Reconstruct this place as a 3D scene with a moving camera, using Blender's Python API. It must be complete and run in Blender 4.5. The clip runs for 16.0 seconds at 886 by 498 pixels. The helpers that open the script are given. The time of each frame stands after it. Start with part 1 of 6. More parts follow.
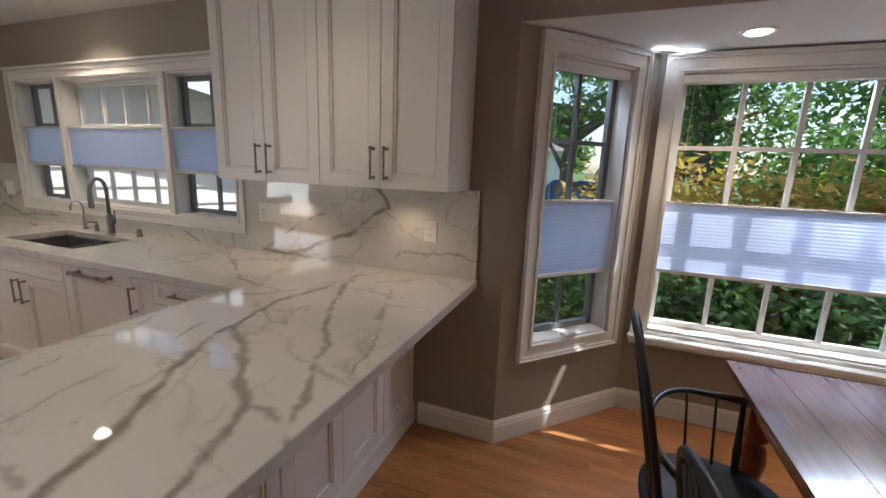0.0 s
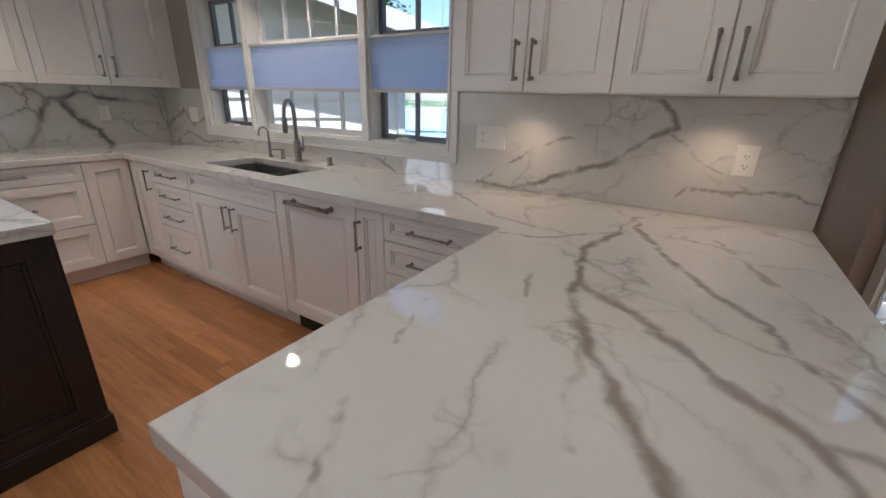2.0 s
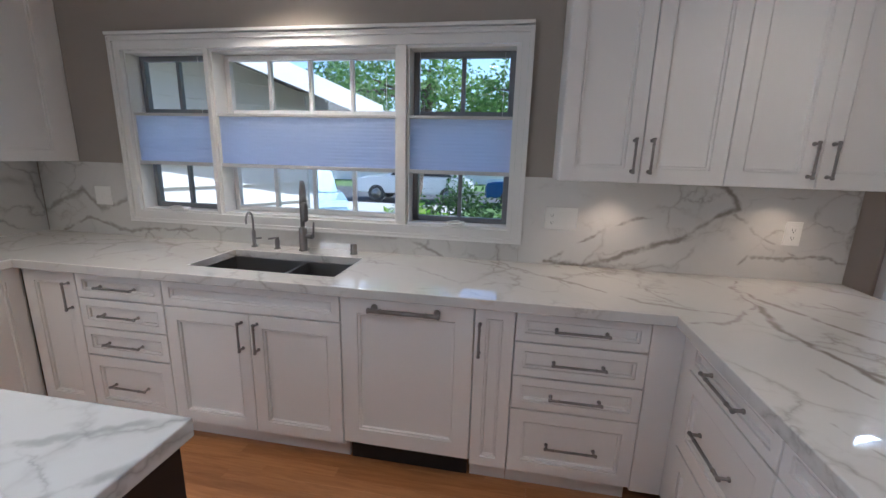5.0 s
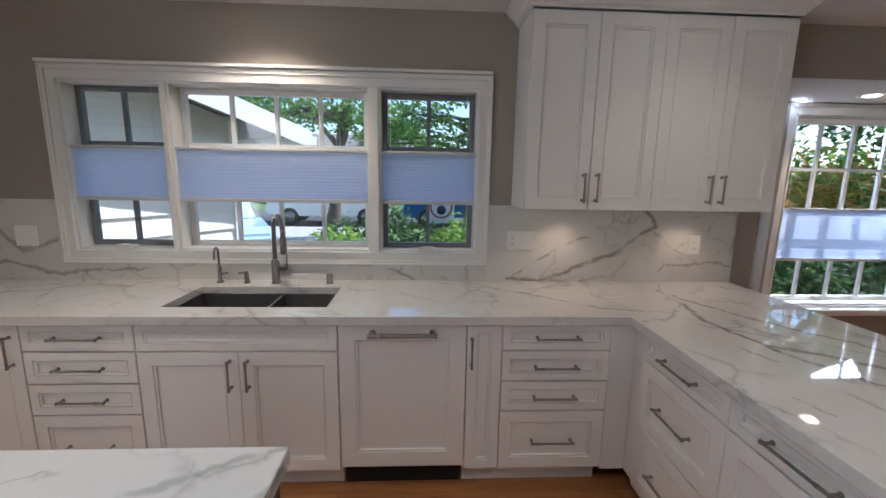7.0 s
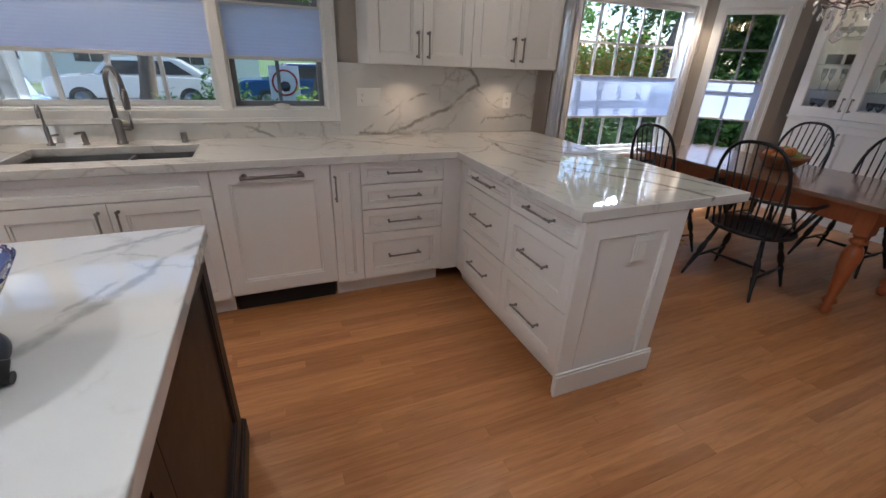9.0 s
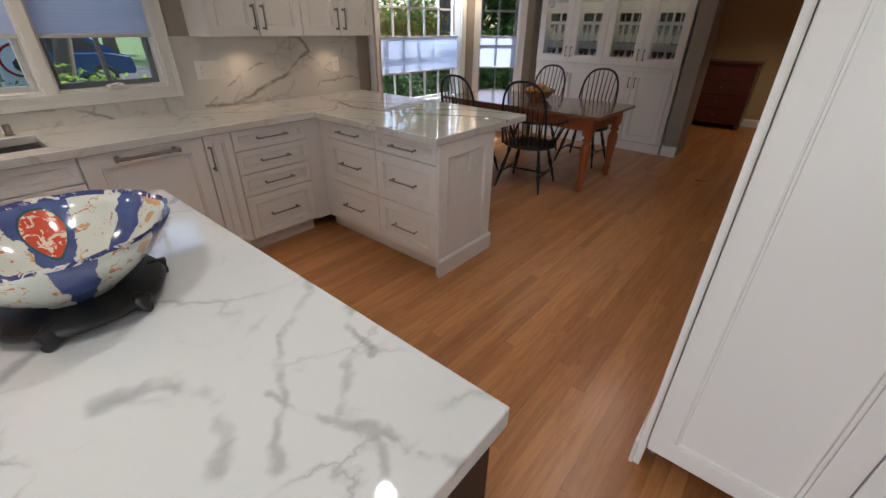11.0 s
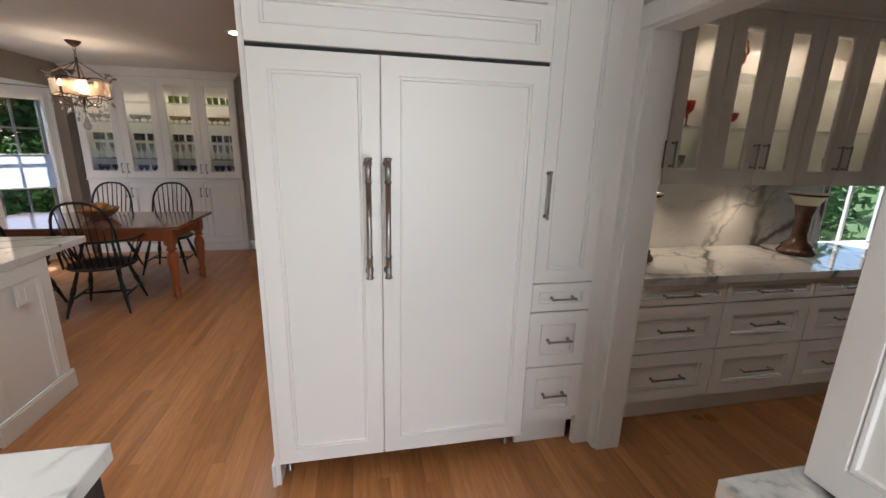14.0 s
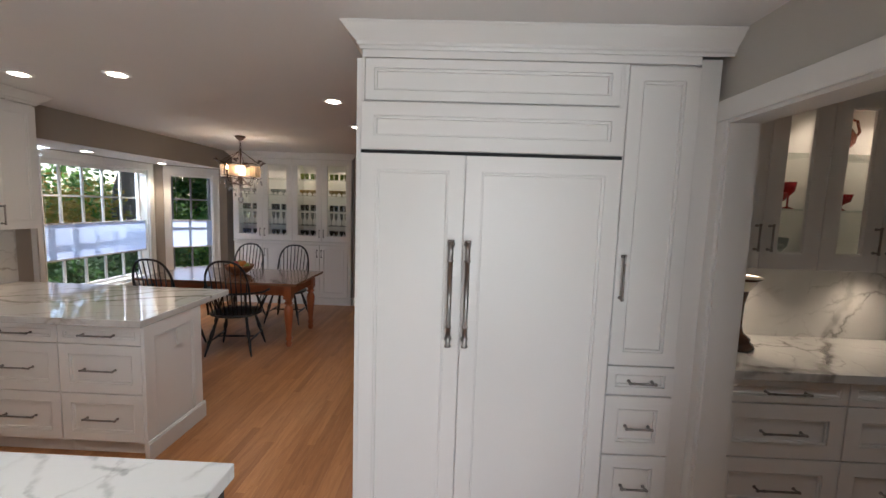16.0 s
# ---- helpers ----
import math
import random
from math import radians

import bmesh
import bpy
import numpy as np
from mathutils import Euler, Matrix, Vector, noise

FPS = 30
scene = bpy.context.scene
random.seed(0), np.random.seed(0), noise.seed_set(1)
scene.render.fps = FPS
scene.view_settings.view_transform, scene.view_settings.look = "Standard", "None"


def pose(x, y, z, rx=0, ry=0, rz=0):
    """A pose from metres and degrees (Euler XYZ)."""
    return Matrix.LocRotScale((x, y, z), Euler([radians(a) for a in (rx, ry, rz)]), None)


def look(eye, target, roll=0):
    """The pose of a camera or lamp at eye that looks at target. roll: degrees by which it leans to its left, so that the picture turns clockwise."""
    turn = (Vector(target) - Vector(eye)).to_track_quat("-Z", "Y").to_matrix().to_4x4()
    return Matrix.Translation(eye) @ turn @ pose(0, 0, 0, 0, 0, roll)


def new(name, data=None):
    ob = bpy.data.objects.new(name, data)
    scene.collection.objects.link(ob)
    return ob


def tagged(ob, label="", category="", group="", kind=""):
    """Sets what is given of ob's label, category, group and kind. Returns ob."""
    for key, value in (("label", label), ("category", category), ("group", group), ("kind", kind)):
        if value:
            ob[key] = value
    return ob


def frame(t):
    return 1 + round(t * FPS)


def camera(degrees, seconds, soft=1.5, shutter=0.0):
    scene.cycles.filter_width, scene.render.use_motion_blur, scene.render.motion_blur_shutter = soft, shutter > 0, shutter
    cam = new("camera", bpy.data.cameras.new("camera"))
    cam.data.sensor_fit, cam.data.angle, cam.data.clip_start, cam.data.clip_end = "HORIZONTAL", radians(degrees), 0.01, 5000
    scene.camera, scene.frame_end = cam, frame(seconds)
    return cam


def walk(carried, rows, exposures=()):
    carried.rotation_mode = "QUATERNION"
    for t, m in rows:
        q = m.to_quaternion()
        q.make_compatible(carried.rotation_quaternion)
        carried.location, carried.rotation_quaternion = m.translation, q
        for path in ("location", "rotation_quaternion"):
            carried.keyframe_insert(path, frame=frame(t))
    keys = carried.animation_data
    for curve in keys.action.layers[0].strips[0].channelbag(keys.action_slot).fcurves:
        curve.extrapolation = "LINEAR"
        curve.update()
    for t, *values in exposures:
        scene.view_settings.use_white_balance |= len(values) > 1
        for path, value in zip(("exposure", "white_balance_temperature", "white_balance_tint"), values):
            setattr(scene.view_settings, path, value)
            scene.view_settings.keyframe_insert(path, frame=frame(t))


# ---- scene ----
cam = camera(94.6, 16.0)
METRES, EYE, TILT, LEAN, TURN = 4.5, 1.5, 0.0, 0.0, 20.6
PATH = [
    (0, (0.466, 0.427, 1.494), (-0.225, 2.26, 1.091), 2.2),
    (0.5, (0.226, 0.362, 1.473), (-0.622, 2.12, 1.038), 2.0),
    (1, (-0.011, 0.32, 1.437), (-0.965, 1.997, 0.911), 1.2),
    (1.5, (-0.273, 0.373, 1.384), (-1.274, 1.986, 0.755), 1.4),
    (2, (-0.474, 0.445, 1.342), (-1.473, 2.034, 0.653), 1.5),
    (2.5, (-0.692, 0.356, 1.357), (-1.572, 1.995, 0.622), 1.8),
    (3, (-0.891, 0.302, 1.344), (-1.634, 1.99, 0.57), 1.7),
    (3.5, (-1.121, 0.338, 1.339), (-1.72, 2.078, 0.554), 2.0),
    (4, (-1.319, 0.313, 1.36), (-1.813, 2.111, 0.637), 2.2),
    (4.5, (-1.506, 0.227, 1.423), (-1.909, 2.093, 0.827), 1.8),
    (4.7, (-1.573, 0.214, 1.443), (-1.947, 2.106, 0.913), 1.7),
    (6.8, (-2.035, 0.023, 1.558), (-2.005, 2.002, 1.275), 1.0),
    (7, (-2.01, -0.006, 1.533), (-1.914, 1.961, 1.186), 1.0),
    (7.5, (-1.919, -0.129, 1.487), (-1.694, 1.786, 0.958), 1.1),
    (8, (-1.883, -0.266, 1.431), (-1.516, 1.579, 0.752), 1.7),
    (8.5, (-1.953, -0.386, 1.413), (-1.407, 1.372, 0.63), 2.2),
    (8.7, (-2.013, -0.443, 1.406), (-1.39, 1.278, 0.6), 2.4),
    (10.8, (-2.667, -0.825, 1.444), (-1.401, 0.392, 0.486), 0.6),
    (11, (-2.743, -0.869, 1.459), (-1.397, 0.257, 0.498), 0.8),
    (11.5, (-2.807, -0.993, 1.421), (-1.291, -0.089, 0.481), 1.2),
    (12, (-2.92, -1.121, 1.414), (-1.263, -0.486, 0.492), 2.2),
    (12.5, (-3.018, -1.179, 1.433), (-1.244, -0.874, 0.562), 2.5),
    (13, (-3.153, -1.181, 1.482), (-1.31, -1.207, 0.706), 2.4),
    (13.5, (-3.202, -1.191, 1.526), (-1.33, -1.461, 0.877), 2.0),
    (14, (-3.209, -1.205, 1.563), (-1.312, -1.605, 1.073), 1.5),
    (14.5, (-3.224, -1.201, 1.613), (-1.302, -1.647, 1.287), 0.9),
    (15, (-3.264, -1.196, 1.667), (-1.312, -1.587, 1.473), 0.4),
    (15.5, (-3.313, -1.203, 1.681), (-1.329, -1.418, 1.537), 1.0),
    (16, (-3.388, -1.259, 1.653), (-1.399, -1.205, 1.45), 1.9),
]
walk(cam, [(t, look(eye, target, roll)) for t, eye, target, roll in PATH],
     [(0, 0.7, 5850, 10), (1, 0.78, 5650, 10), (2, 0.82, 5400, 10), (3, 0.92, 5300, 10), (4.5, 0.90, 5050, 10), (7, 0.76, 5300, 10), (8.5, 0.78, 5400, 10), (11, 0.68, 5850, 10), (13.5, 0.98, 5900, 10), (14.5, 1.02, 5800, 10), (16, 0.85, 5750, 10)])

scene.world = bpy.data.worlds.new("sky")
scene.world.use_nodes = True
wn = scene.world.node_tree
sky = wn.nodes.new("ShaderNodeTexSky")
sky.sky_type, sky.sun_disc = "NISHITA", False
SUN = Vector((2.45, 1.0, 3.0)).normalized()
sky.sun_elevation, sky.sun_rotation = math.asin(SUN.z), math.atan2(SUN.x, SUN.y)
wn.nodes["Background"].inputs[1].default_value = 0.15
wn.links.new(sky.outputs[0], wn.nodes["Background"].inputs[0])
sun_data = bpy.data.lights.new("sun", "SUN")
sun_data.energy, sun_data.angle, sun_data.color = 5.0, radians(0.5), (1.0, 0.95, 0.86)
sun = new("sun", sun_data)
sun.matrix_world = look(SUN * 40, (0, 0, 0))

CEIL = 2.43
WARM = (1.0, 0.76, 0.52)
SOFT = (1.0, 0.92, 0.82)
# Some follow visible fittings or wall glow; the rest are unseen, placed as a grid.
DOWNLIGHTS = [(-2.85, 2.09), (-0.705, 1.62), (-0.745, 0.93), (-2.0, 0.1), (-3.0, -0.35), (-0.2, -0.3), (0.8, -0.24), (-3.7, 0.9)]


def spot(x, y, z, watts, size=1.9, blend=0.8, color=WARM, radius=0.03):
    d = bpy.data.lights.new("down_spot", "SPOT")
    d.energy, d.spot_size, d.spot_blend, d.color, d.shadow_soft_size = watts, size, blend, color, radius
    o = new("down_spot", d)
    o.location = (x, y, z)
    return o


WATTS = (25, 6, 6, 20, 17, 12, 14, 24)
for (dx, dy), watts in zip(DOWNLIGHTS, WATTS):
    spot(dx, dy, CEIL - 0.03, watts, 2.2, 1.0, SOFT if dy < 0.5 else WARM)
for dx, dy in ((1.05, 2.80), (2.30, 2.87)):
    spot(dx, dy, 2.10, 15)
for dx in (-1.2, -0.45):
    spot(dx, 2.25, 1.355, 1.7, 2.3, 1.0, (1.0, 0.68, 0.42))
for dy in (-3.0, -3.75):
    spot(-0.98, dy, 1.355, 3.2, 2.4, 1.0)
for dy in (-3.08, -3.4, -3.72, -4.03, -4.35):
    spot(-0.95, dy, 2.28, 2.3, 2.4, 1.0)
# Unseen pantry ceiling spots, added because the pantry came out dark.
for dy in (-3.4, -4.7):
    spot(-2.3, dy, CEIL - 0.03, 6, color=SOFT)
for dy in (0.7, 1.14, 1.62, 2.03):
    spot(3.34, dy, 2.28, 3, 2.6, 1.0)


def added_sky(m, w, h, watts, color=(0.72, 0.84, 1.0)):
    """An added area lamp standing in for sky light at a window."""
    d = bpy.data.lights.new("window_sky_lamp", "AREA")
    d.shape, d.size, d.size_y, d.energy, d.color = "RECTANGLE", w, h, watts, color
    o = new("window_sky_lamp", d)
    o.matrix_basis = m
    return o


# Unseen fill from the west, brightens the refrigerator and cabinet fronts.
added_sky(look((-5.0, -1.6, 1.15), (-2.2, -0.9, 0.55)), 3.4, 2.6, 92, (1.0, 0.97, 0.92))
# Hidden strips under the bay eave, added to boost its weak sky light.
added_sky(look((1.58, 3.36, 2.2), (2.3, 1.7, 0.9)), 2.0, 0.2, 52, (0.80, 0.89, 1.0))
added_sky(look((0.32, 2.98, 2.2), (1.2, 1.7, 0.75)), 0.6, 0.2, 9, (0.80, 0.89, 1.0))
added_sky(look((2.84, 2.98, 2.2), (2.0, 1.7, 0.75)), 0.6, 0.2, 9, (0.80, 0.89, 1.0))
# Unseen hall spot, added to brighten the hallway wall.
spot(4.7, -0.3, CEIL - 0.03, 30)
bulb = bpy.data.lights.new("chandelier_lamp", "POINT")
bulb.energy, bulb.color, bulb.shadow_soft_size = 4, WARM, 0.06
new("chandelier_lamp", bulb).location = (1.6, 1.38, 2.02)


# materials

def mat(name, color=(0.8, 0.8, 0.8), rough=0.5, metal=0.0, emit=0.0, coat=0.0, trans=0.0):
    m = bpy.data.materials.new(name)
    m.use_nodes = True
    b = m.node_tree.nodes["Principled BSDF"]
    b.inputs["Base Color"].default_value = (*color, 1)
    b.inputs["Roughness"].default_value = rough
    b.inputs["Metallic"].default_value = metal
    b.inputs["Coat Weight"].default_value = coat
    b.inputs["Transmission Weight"].default_value = trans
    if emit:
        b.inputs["Emission Color"].default_value = (*color, 1)
        b.inputs["Emission Strength"].default_value = emit
    return m


def node(m, kind, **values):
    n = m.node_tree.nodes.new(kind)
    for key, value in values.items():
        if key in n.inputs.keys():
            n.inputs[key].default_value = value
    return n


def link(m, a, b):
    m.node_tree.links.new(a, b)


def coords(m, scale=(1, 1, 1), world=True, rot=(0, 0, 0)):
    mp = node(m, "ShaderNodeMapping")
    mp.inputs["Scale"].default_value = scale
    mp.inputs["Rotation"].default_value = rot
    src = m.node_tree.nodes.new("ShaderNodeNewGeometry" if world else "ShaderNodeTexCoord")
    link(m, src.outputs["Position" if world else "Object"], mp.inputs["Vector"])
    return mp.outputs[0]


def ramp(m, fac, stops):
    r = m.node_tree.nodes.new("ShaderNodeValToRGB")
    while len(r.color_ramp.elements) < len(stops):
        r.color_ramp.elements.new(0.5)
    for e, (p, c) in zip(r.color_ramp.elements, stops):
        e.position = p
        e.color = (*c, 1) if len(c) == 3 else c
    link(m, fac, r.inputs[0])
    return r.outputs[0]


def noise_tex(m, vec, scale, detail=4, rough=0.55, dist=0.0):
    n = node(m, "ShaderNodeTexNoise", Scale=scale, Detail=detail, Roughness=rough, Distortion=dist)
    link(m, vec, n.inputs["Vector"])
    return n


def mix(m, fac, a, b, mode="MIX"):
    n = m.node_tree.nodes.new("ShaderNodeMix")
    n.data_type, n.blend_type = "RGBA", mode
    for sock, v in ((n.inputs[0], fac), (n.inputs[6], a), (n.inputs[7], b)):
        if isinstance(v, bpy.types.NodeSocket):
            link(m, v, sock)
        else:
            sock.default_value = v if isinstance(v, (int, float)) else (*v, 1)
    return n.outputs[2]


def bump(m, height, strength=0.2, distance=0.002):
    b = node(m, "ShaderNodeBump", Strength=strength, Distance=distance)
    link(m, height, b.inputs["Height"])
    link(m, b.outputs[0], m.node_tree.nodes["Principled BSDF"].inputs["Normal"])


def set_color(m, socket):
    link(m, socket, m.node_tree.nodes["Principled BSDF"].inputs["Base Color"])


def set_rough(m, socket):
    link(m, socket, m.node_tree.nodes["Principled BSDF"].inputs["Roughness"])


def varied(name, c1, c2, rough, scale=3.0, fine=60.0, strength=0.1, **more):
    """A surface whose colour drifts between two tones, with a fine relief."""
    m = mat(name, c1, rough, **more)
    v = coords(m)
    set_color(m, mix(m, noise_tex(m, v, scale, 5).outputs[0], c1, c2))
    n2 = noise_tex(m, v, fine, 3)
    bump(m, n2.outputs[0], strength, 0.001)
    lo = m.node_tree.nodes.new("ShaderNodeMapRange")
    lo.inputs[3].default_value, lo.inputs[4].default_value = max(rough - 0.06, 0.03), rough + 0.06
    link(m, noise_tex(m, v, scale * 3, 3).outputs[0], lo.inputs[0])
    set_rough(m, lo.outputs[0])
    return m


M_CAB = varied("cabinet_paint", (0.83, 0.81, 0.78), (0.79, 0.77, 0.74), 0.34, 1.5, 220, 0.06)
M_TRIM = varied("trim_paint", (0.80, 0.79, 0.76), (0.76, 0.75, 0.72), 0.32, 1.5, 180, 0.05)
M_WALL = varied("wall_paint", (0.35, 0.31, 0.265), (0.33, 0.292, 0.25), 0.75, 1.0, 260, 0.15)
# Lighter than the other walls: stands in for window light missing here.
M_WALL_S = varied("wall_paint_lifted", (0.55, 0.53, 0.48), (0.52, 0.50, 0.45), 0.75, 1.0, 260, 0.15)
M_PANTRY = varied("pantry_wall_paint", (0.40, 0.41, 0.38), (0.38, 0.39, 0.36), 0.6, 1.0, 260, 0.12)
M_CEIL = varied("ceiling_paint", (0.76, 0.75, 0.73), (0.73, 0.72, 0.70), 0.85, 1.0, 200, 0.15)
M_SASH = varied("sash_grey_paint", (0.16, 0.17, 0.18), (0.20, 0.21, 0.22), 0.45, 6, 120, 0.1)
M_ISLAND = varied("espresso_paint", (0.012, 0.009, 0.009), (0.018, 0.013, 0.012), 0.46, 4, 90, 0.12)
M_BLACK = varied("black_chair_lacquer", (0.007, 0.007, 0.008), (0.012, 0.011, 0.012), 0.38, 8, 120, 0.15)
M_NICKEL = mat("polished_nickel", (0.30, 0.285, 0.27), 0.3, 1.0)
M_STEEL = varied("brushed_steel", (0.30, 0.29, 0.28), (0.24, 0.23, 0.23), 0.3, 10, 300, 0.1, metal=1.0)
M_DARKSTEEL = mat("sink_steel", (0.42, 0.41, 0.40), 0.38, 0.8)
M_DARK = mat("dark_gap", (0.012, 0.012, 0.012), 0.7)
M_PLASTIC = mat("white_plastic", (0.80, 0.79, 0.75), 0.3)
M_SLOT = mat("slot_black", (0.03, 0.03, 0.03), 0.5)
M_IRON = varied("bronzed_iron", (0.05, 0.03, 0.022), (0.09, 0.05, 0.035), 0.45, 30, 200, 0.3, metal=0.6)
M_BULB = mat("bulb_glow", (1.0, 0.58, 0.25), 0.4, emit=9.0)
M_LAMP = mat("downlight_glow", (1.0, 0.86, 0.68), 0.4, emit=12.0)


def segment_group():
    """Distance from a point P to the stretch that starts at A and runs along D; K is D over its squared length."""
    g = bpy.data.node_groups.new("segment_distance", "ShaderNodeTree")
    for key in "PADK":
        g.interface.new_socket(name=key, in_out="INPUT", socket_type="NodeSocketVector")
    g.interface.new_socket(name="Distance", in_out="OUTPUT", socket_type="NodeSocketFloat")
    a, z = g.nodes.new("NodeGroupInput"), g.nodes.new("NodeGroupOutput")

    def vec(kind, p, q):
        n = g.nodes.new("ShaderNodeVectorMath")
        n.operation = kind
        g.links.new(p, n.inputs[0])
        g.links.new(q, n.inputs[3] if kind == "SCALE" else n.inputs[1])
        return n
    off = vec("SUBTRACT", a.outputs[0], a.outputs[1]).outputs[0]
    h = g.nodes.new("ShaderNodeClamp")
    g.links.new(vec("DOT_PRODUCT", off, a.outputs[3]).outputs["Value"], h.inputs[0])
    near = vec("SCALE", a.outputs[2], h.outputs[0]).outputs[0]
    g.links.new(vec("DISTANCE", off, near).outputs["Value"], z.inputs[0])
    return g


SEGMENT = segment_group()


def calc(m, kind, a, b=0.0):
    n = m.node_tree.nodes.new("ShaderNodeMath")
    n.operation = kind
    for i, val in enumerate((a, b)):
        if isinstance(val, bpy.types.NodeSocket):
            link(m, val, n.inputs[i])
        else:
            n.inputs[i].default_value = val
    return n.outputs[0]


def stone_veins(m, lines):
    """Long veins of one slab, each a broken line (half width, strength, points), roughened by noise."""
    v = coords(m)
    warped = v
    for scale, amount in ((5.0, 0.09), (22.0, 0.03)):
        add = m.node_tree.nodes.new("ShaderNodeVectorMath")
        add.operation = "MULTIPLY_ADD"
        link(m, noise_tex(m, v, scale, 3).outputs["Color"], add.inputs[0])
        add.inputs[1].default_value = (amount,) * 3
        low = m.node_tree.nodes.new("ShaderNodeVectorMath")
        low.operation = "SUBTRACT"
        link(m, warped, low.inputs[0])
        low.inputs[1].default_value = (amount / 2,) * 3
        link(m, low.outputs[0], add.inputs[2])
        warped = add.outputs[0]
    wide = calc(m, "ADD", calc(m, "MULTIPLY", noise_tex(m, v, 7.0, 3).outputs[0], 1.4), 0.15)
    total = 0.0
    for half, strength, pts in lines:
        near = 9.0
        for a, b in zip(pts, pts[1:]):
            a, b = Vector(a), Vector(b)
            n = m.node_tree.nodes.new("ShaderNodeGroup")
            n.node_tree = SEGMENT
            link(m, warped, n.inputs[0])
            n.inputs[1].default_value = a
            n.inputs[2].default_value = b - a
            n.inputs[3].default_value = (b - a) / (b - a).length_squared
            near = calc(m, "MINIMUM", n.outputs[0], near)
        mr = m.node_tree.nodes.new("ShaderNodeMapRange")
        mr.interpolation_type = "SMOOTHERSTEP"
        link(m, calc(m, "MULTIPLY", near, wide), mr.inputs[0])
        mr.inputs[1].default_value, mr.inputs[2].default_value = 0.0, half * 1.8
        mr.inputs[3].default_value, mr.inputs[4].default_value = strength, 0.0
        total = calc(m, "MAXIMUM", mr.outputs[0], total)
    return total


def marble(name, base, vein, warm, lines=()):
    """White stone with long branching diagonal veins at two sizes and faint clouds."""
    m = mat(name, base, 0.08, coat=0.3)
    m.node_tree.nodes["Principled BSDF"].inputs["IOR"].default_value = 1.65
    v = coords(m)

    def veins(scale, rot, squash, warp_scale, warp, stops):
        w = noise_tex(m, v, warp_scale, 5, 0.62)
        add = m.node_tree.nodes.new("ShaderNodeVectorMath")
        add.operation = "MULTIPLY_ADD"
        link(m, w.outputs["Color"], add.inputs[0])
        add.inputs[1].default_value = (warp, warp, warp)
        link(m, v, add.inputs[2])
        mp = node(m, "ShaderNodeMapping")
        mp.inputs["Rotation"].default_value = tuple(Vector(rot).rotation_difference(Vector((0, 1, 0))).to_euler())
        link(m, add.outputs[0], mp.inputs[0])
        mp2 = node(m, "ShaderNodeMapping")
        mp2.inputs["Scale"].default_value = squash
        link(m, mp.outputs[0], mp2.inputs[0])
        vo = node(m, "ShaderNodeTexVoronoi", Scale=scale)
        vo.feature = "DISTANCE_TO_EDGE"
        link(m, mp2.outputs[0], vo.inputs["Vector"])
        return ramp(m, vo.outputs["Distance"], stops)

    def grey(*pairs):
        return [(p, (g, g, g)) for p, g in pairs]
    big = veins(1.9, (0.62, -0.62, 0.42), (1.0, 0.36, 0.8), 1.5, 0.33, grey((0.0, 1.0), (0.016, 0.85), (0.036, 0.25), (0.07, 0.0)))
    mid = veins(3.4, (0.45, -0.75, 0.5), (1.0, 0.30, 0.9), 2.6, 0.30, grey((0.0, 0.9), (0.010, 0.5), (0.035, 0.08), (0.06, 0.0)))
    fine = veins(6.5, (0.8, -0.4, 0.4), (1.0, 0.40, 0.8), 5.0, 0.18, grey((0.0, 0.6), (0.02, 0.2), (0.05, 0.0)))
    k1 = ramp(m, noise_tex(m, v, 1.9, 3).outputs[0], grey((0.40, 0.10), (0.56, 1.0)))
    k2 = ramp(m, noise_tex(m, v, 2.7, 3, 0.5, 0.4).outputs[0], grey((0.44, 0.0), (0.60, 0.9)))
    k3 = ramp(m, noise_tex(m, v, 4.3, 2).outputs[0], grey((0.50, 0.0), (0.66, 0.7)))
    cloud = ramp(m, noise_tex(m, v, 1.5, 6, 0.7).outputs[0], grey((0.45, 0.0), (0.75, 0.35)))
    col = mix(m, cloud, base, warm)
    col = mix(m, mix(m, 1.0, fine, k3, "MULTIPLY"), col, vein)
    if lines:
        col = mix(m, calc(m, "MULTIPLY", mix(m, 1.0, mid, k2, "MULTIPLY"), 0.6), col, vein)
        col = mix(m, stone_veins(m, lines), col, vein)
    else:
        col = mix(m, mix(m, 1.0, mid, k2, "MULTIPLY"), col, vein)
        col = mix(m, mix(m, 1.0, big, k1, "MULTIPLY"), col, vein)
    set_color(m, col)
    rr = ramp(m, noise_tex(m, v, 25, 3).outputs[0], [(0.3, (0.025, 0.025, 0.025)), (0.8, (0.05, 0.05, 0.05))])
    set_rough(m, rr)
    return m


M_MARBLE = marble("marble", (0.66, 0.65, 0.62), (0.15, 0.14, 0.125), (0.52, 0.50, 0.46))


def flat(half, strength, *xy):
    return half, strength, [(x, y, 0.914) for x, y in xy]


def upright(half, strength, *xz):
    return half, strength, [(x, 2.40, z) for x, z in xz]


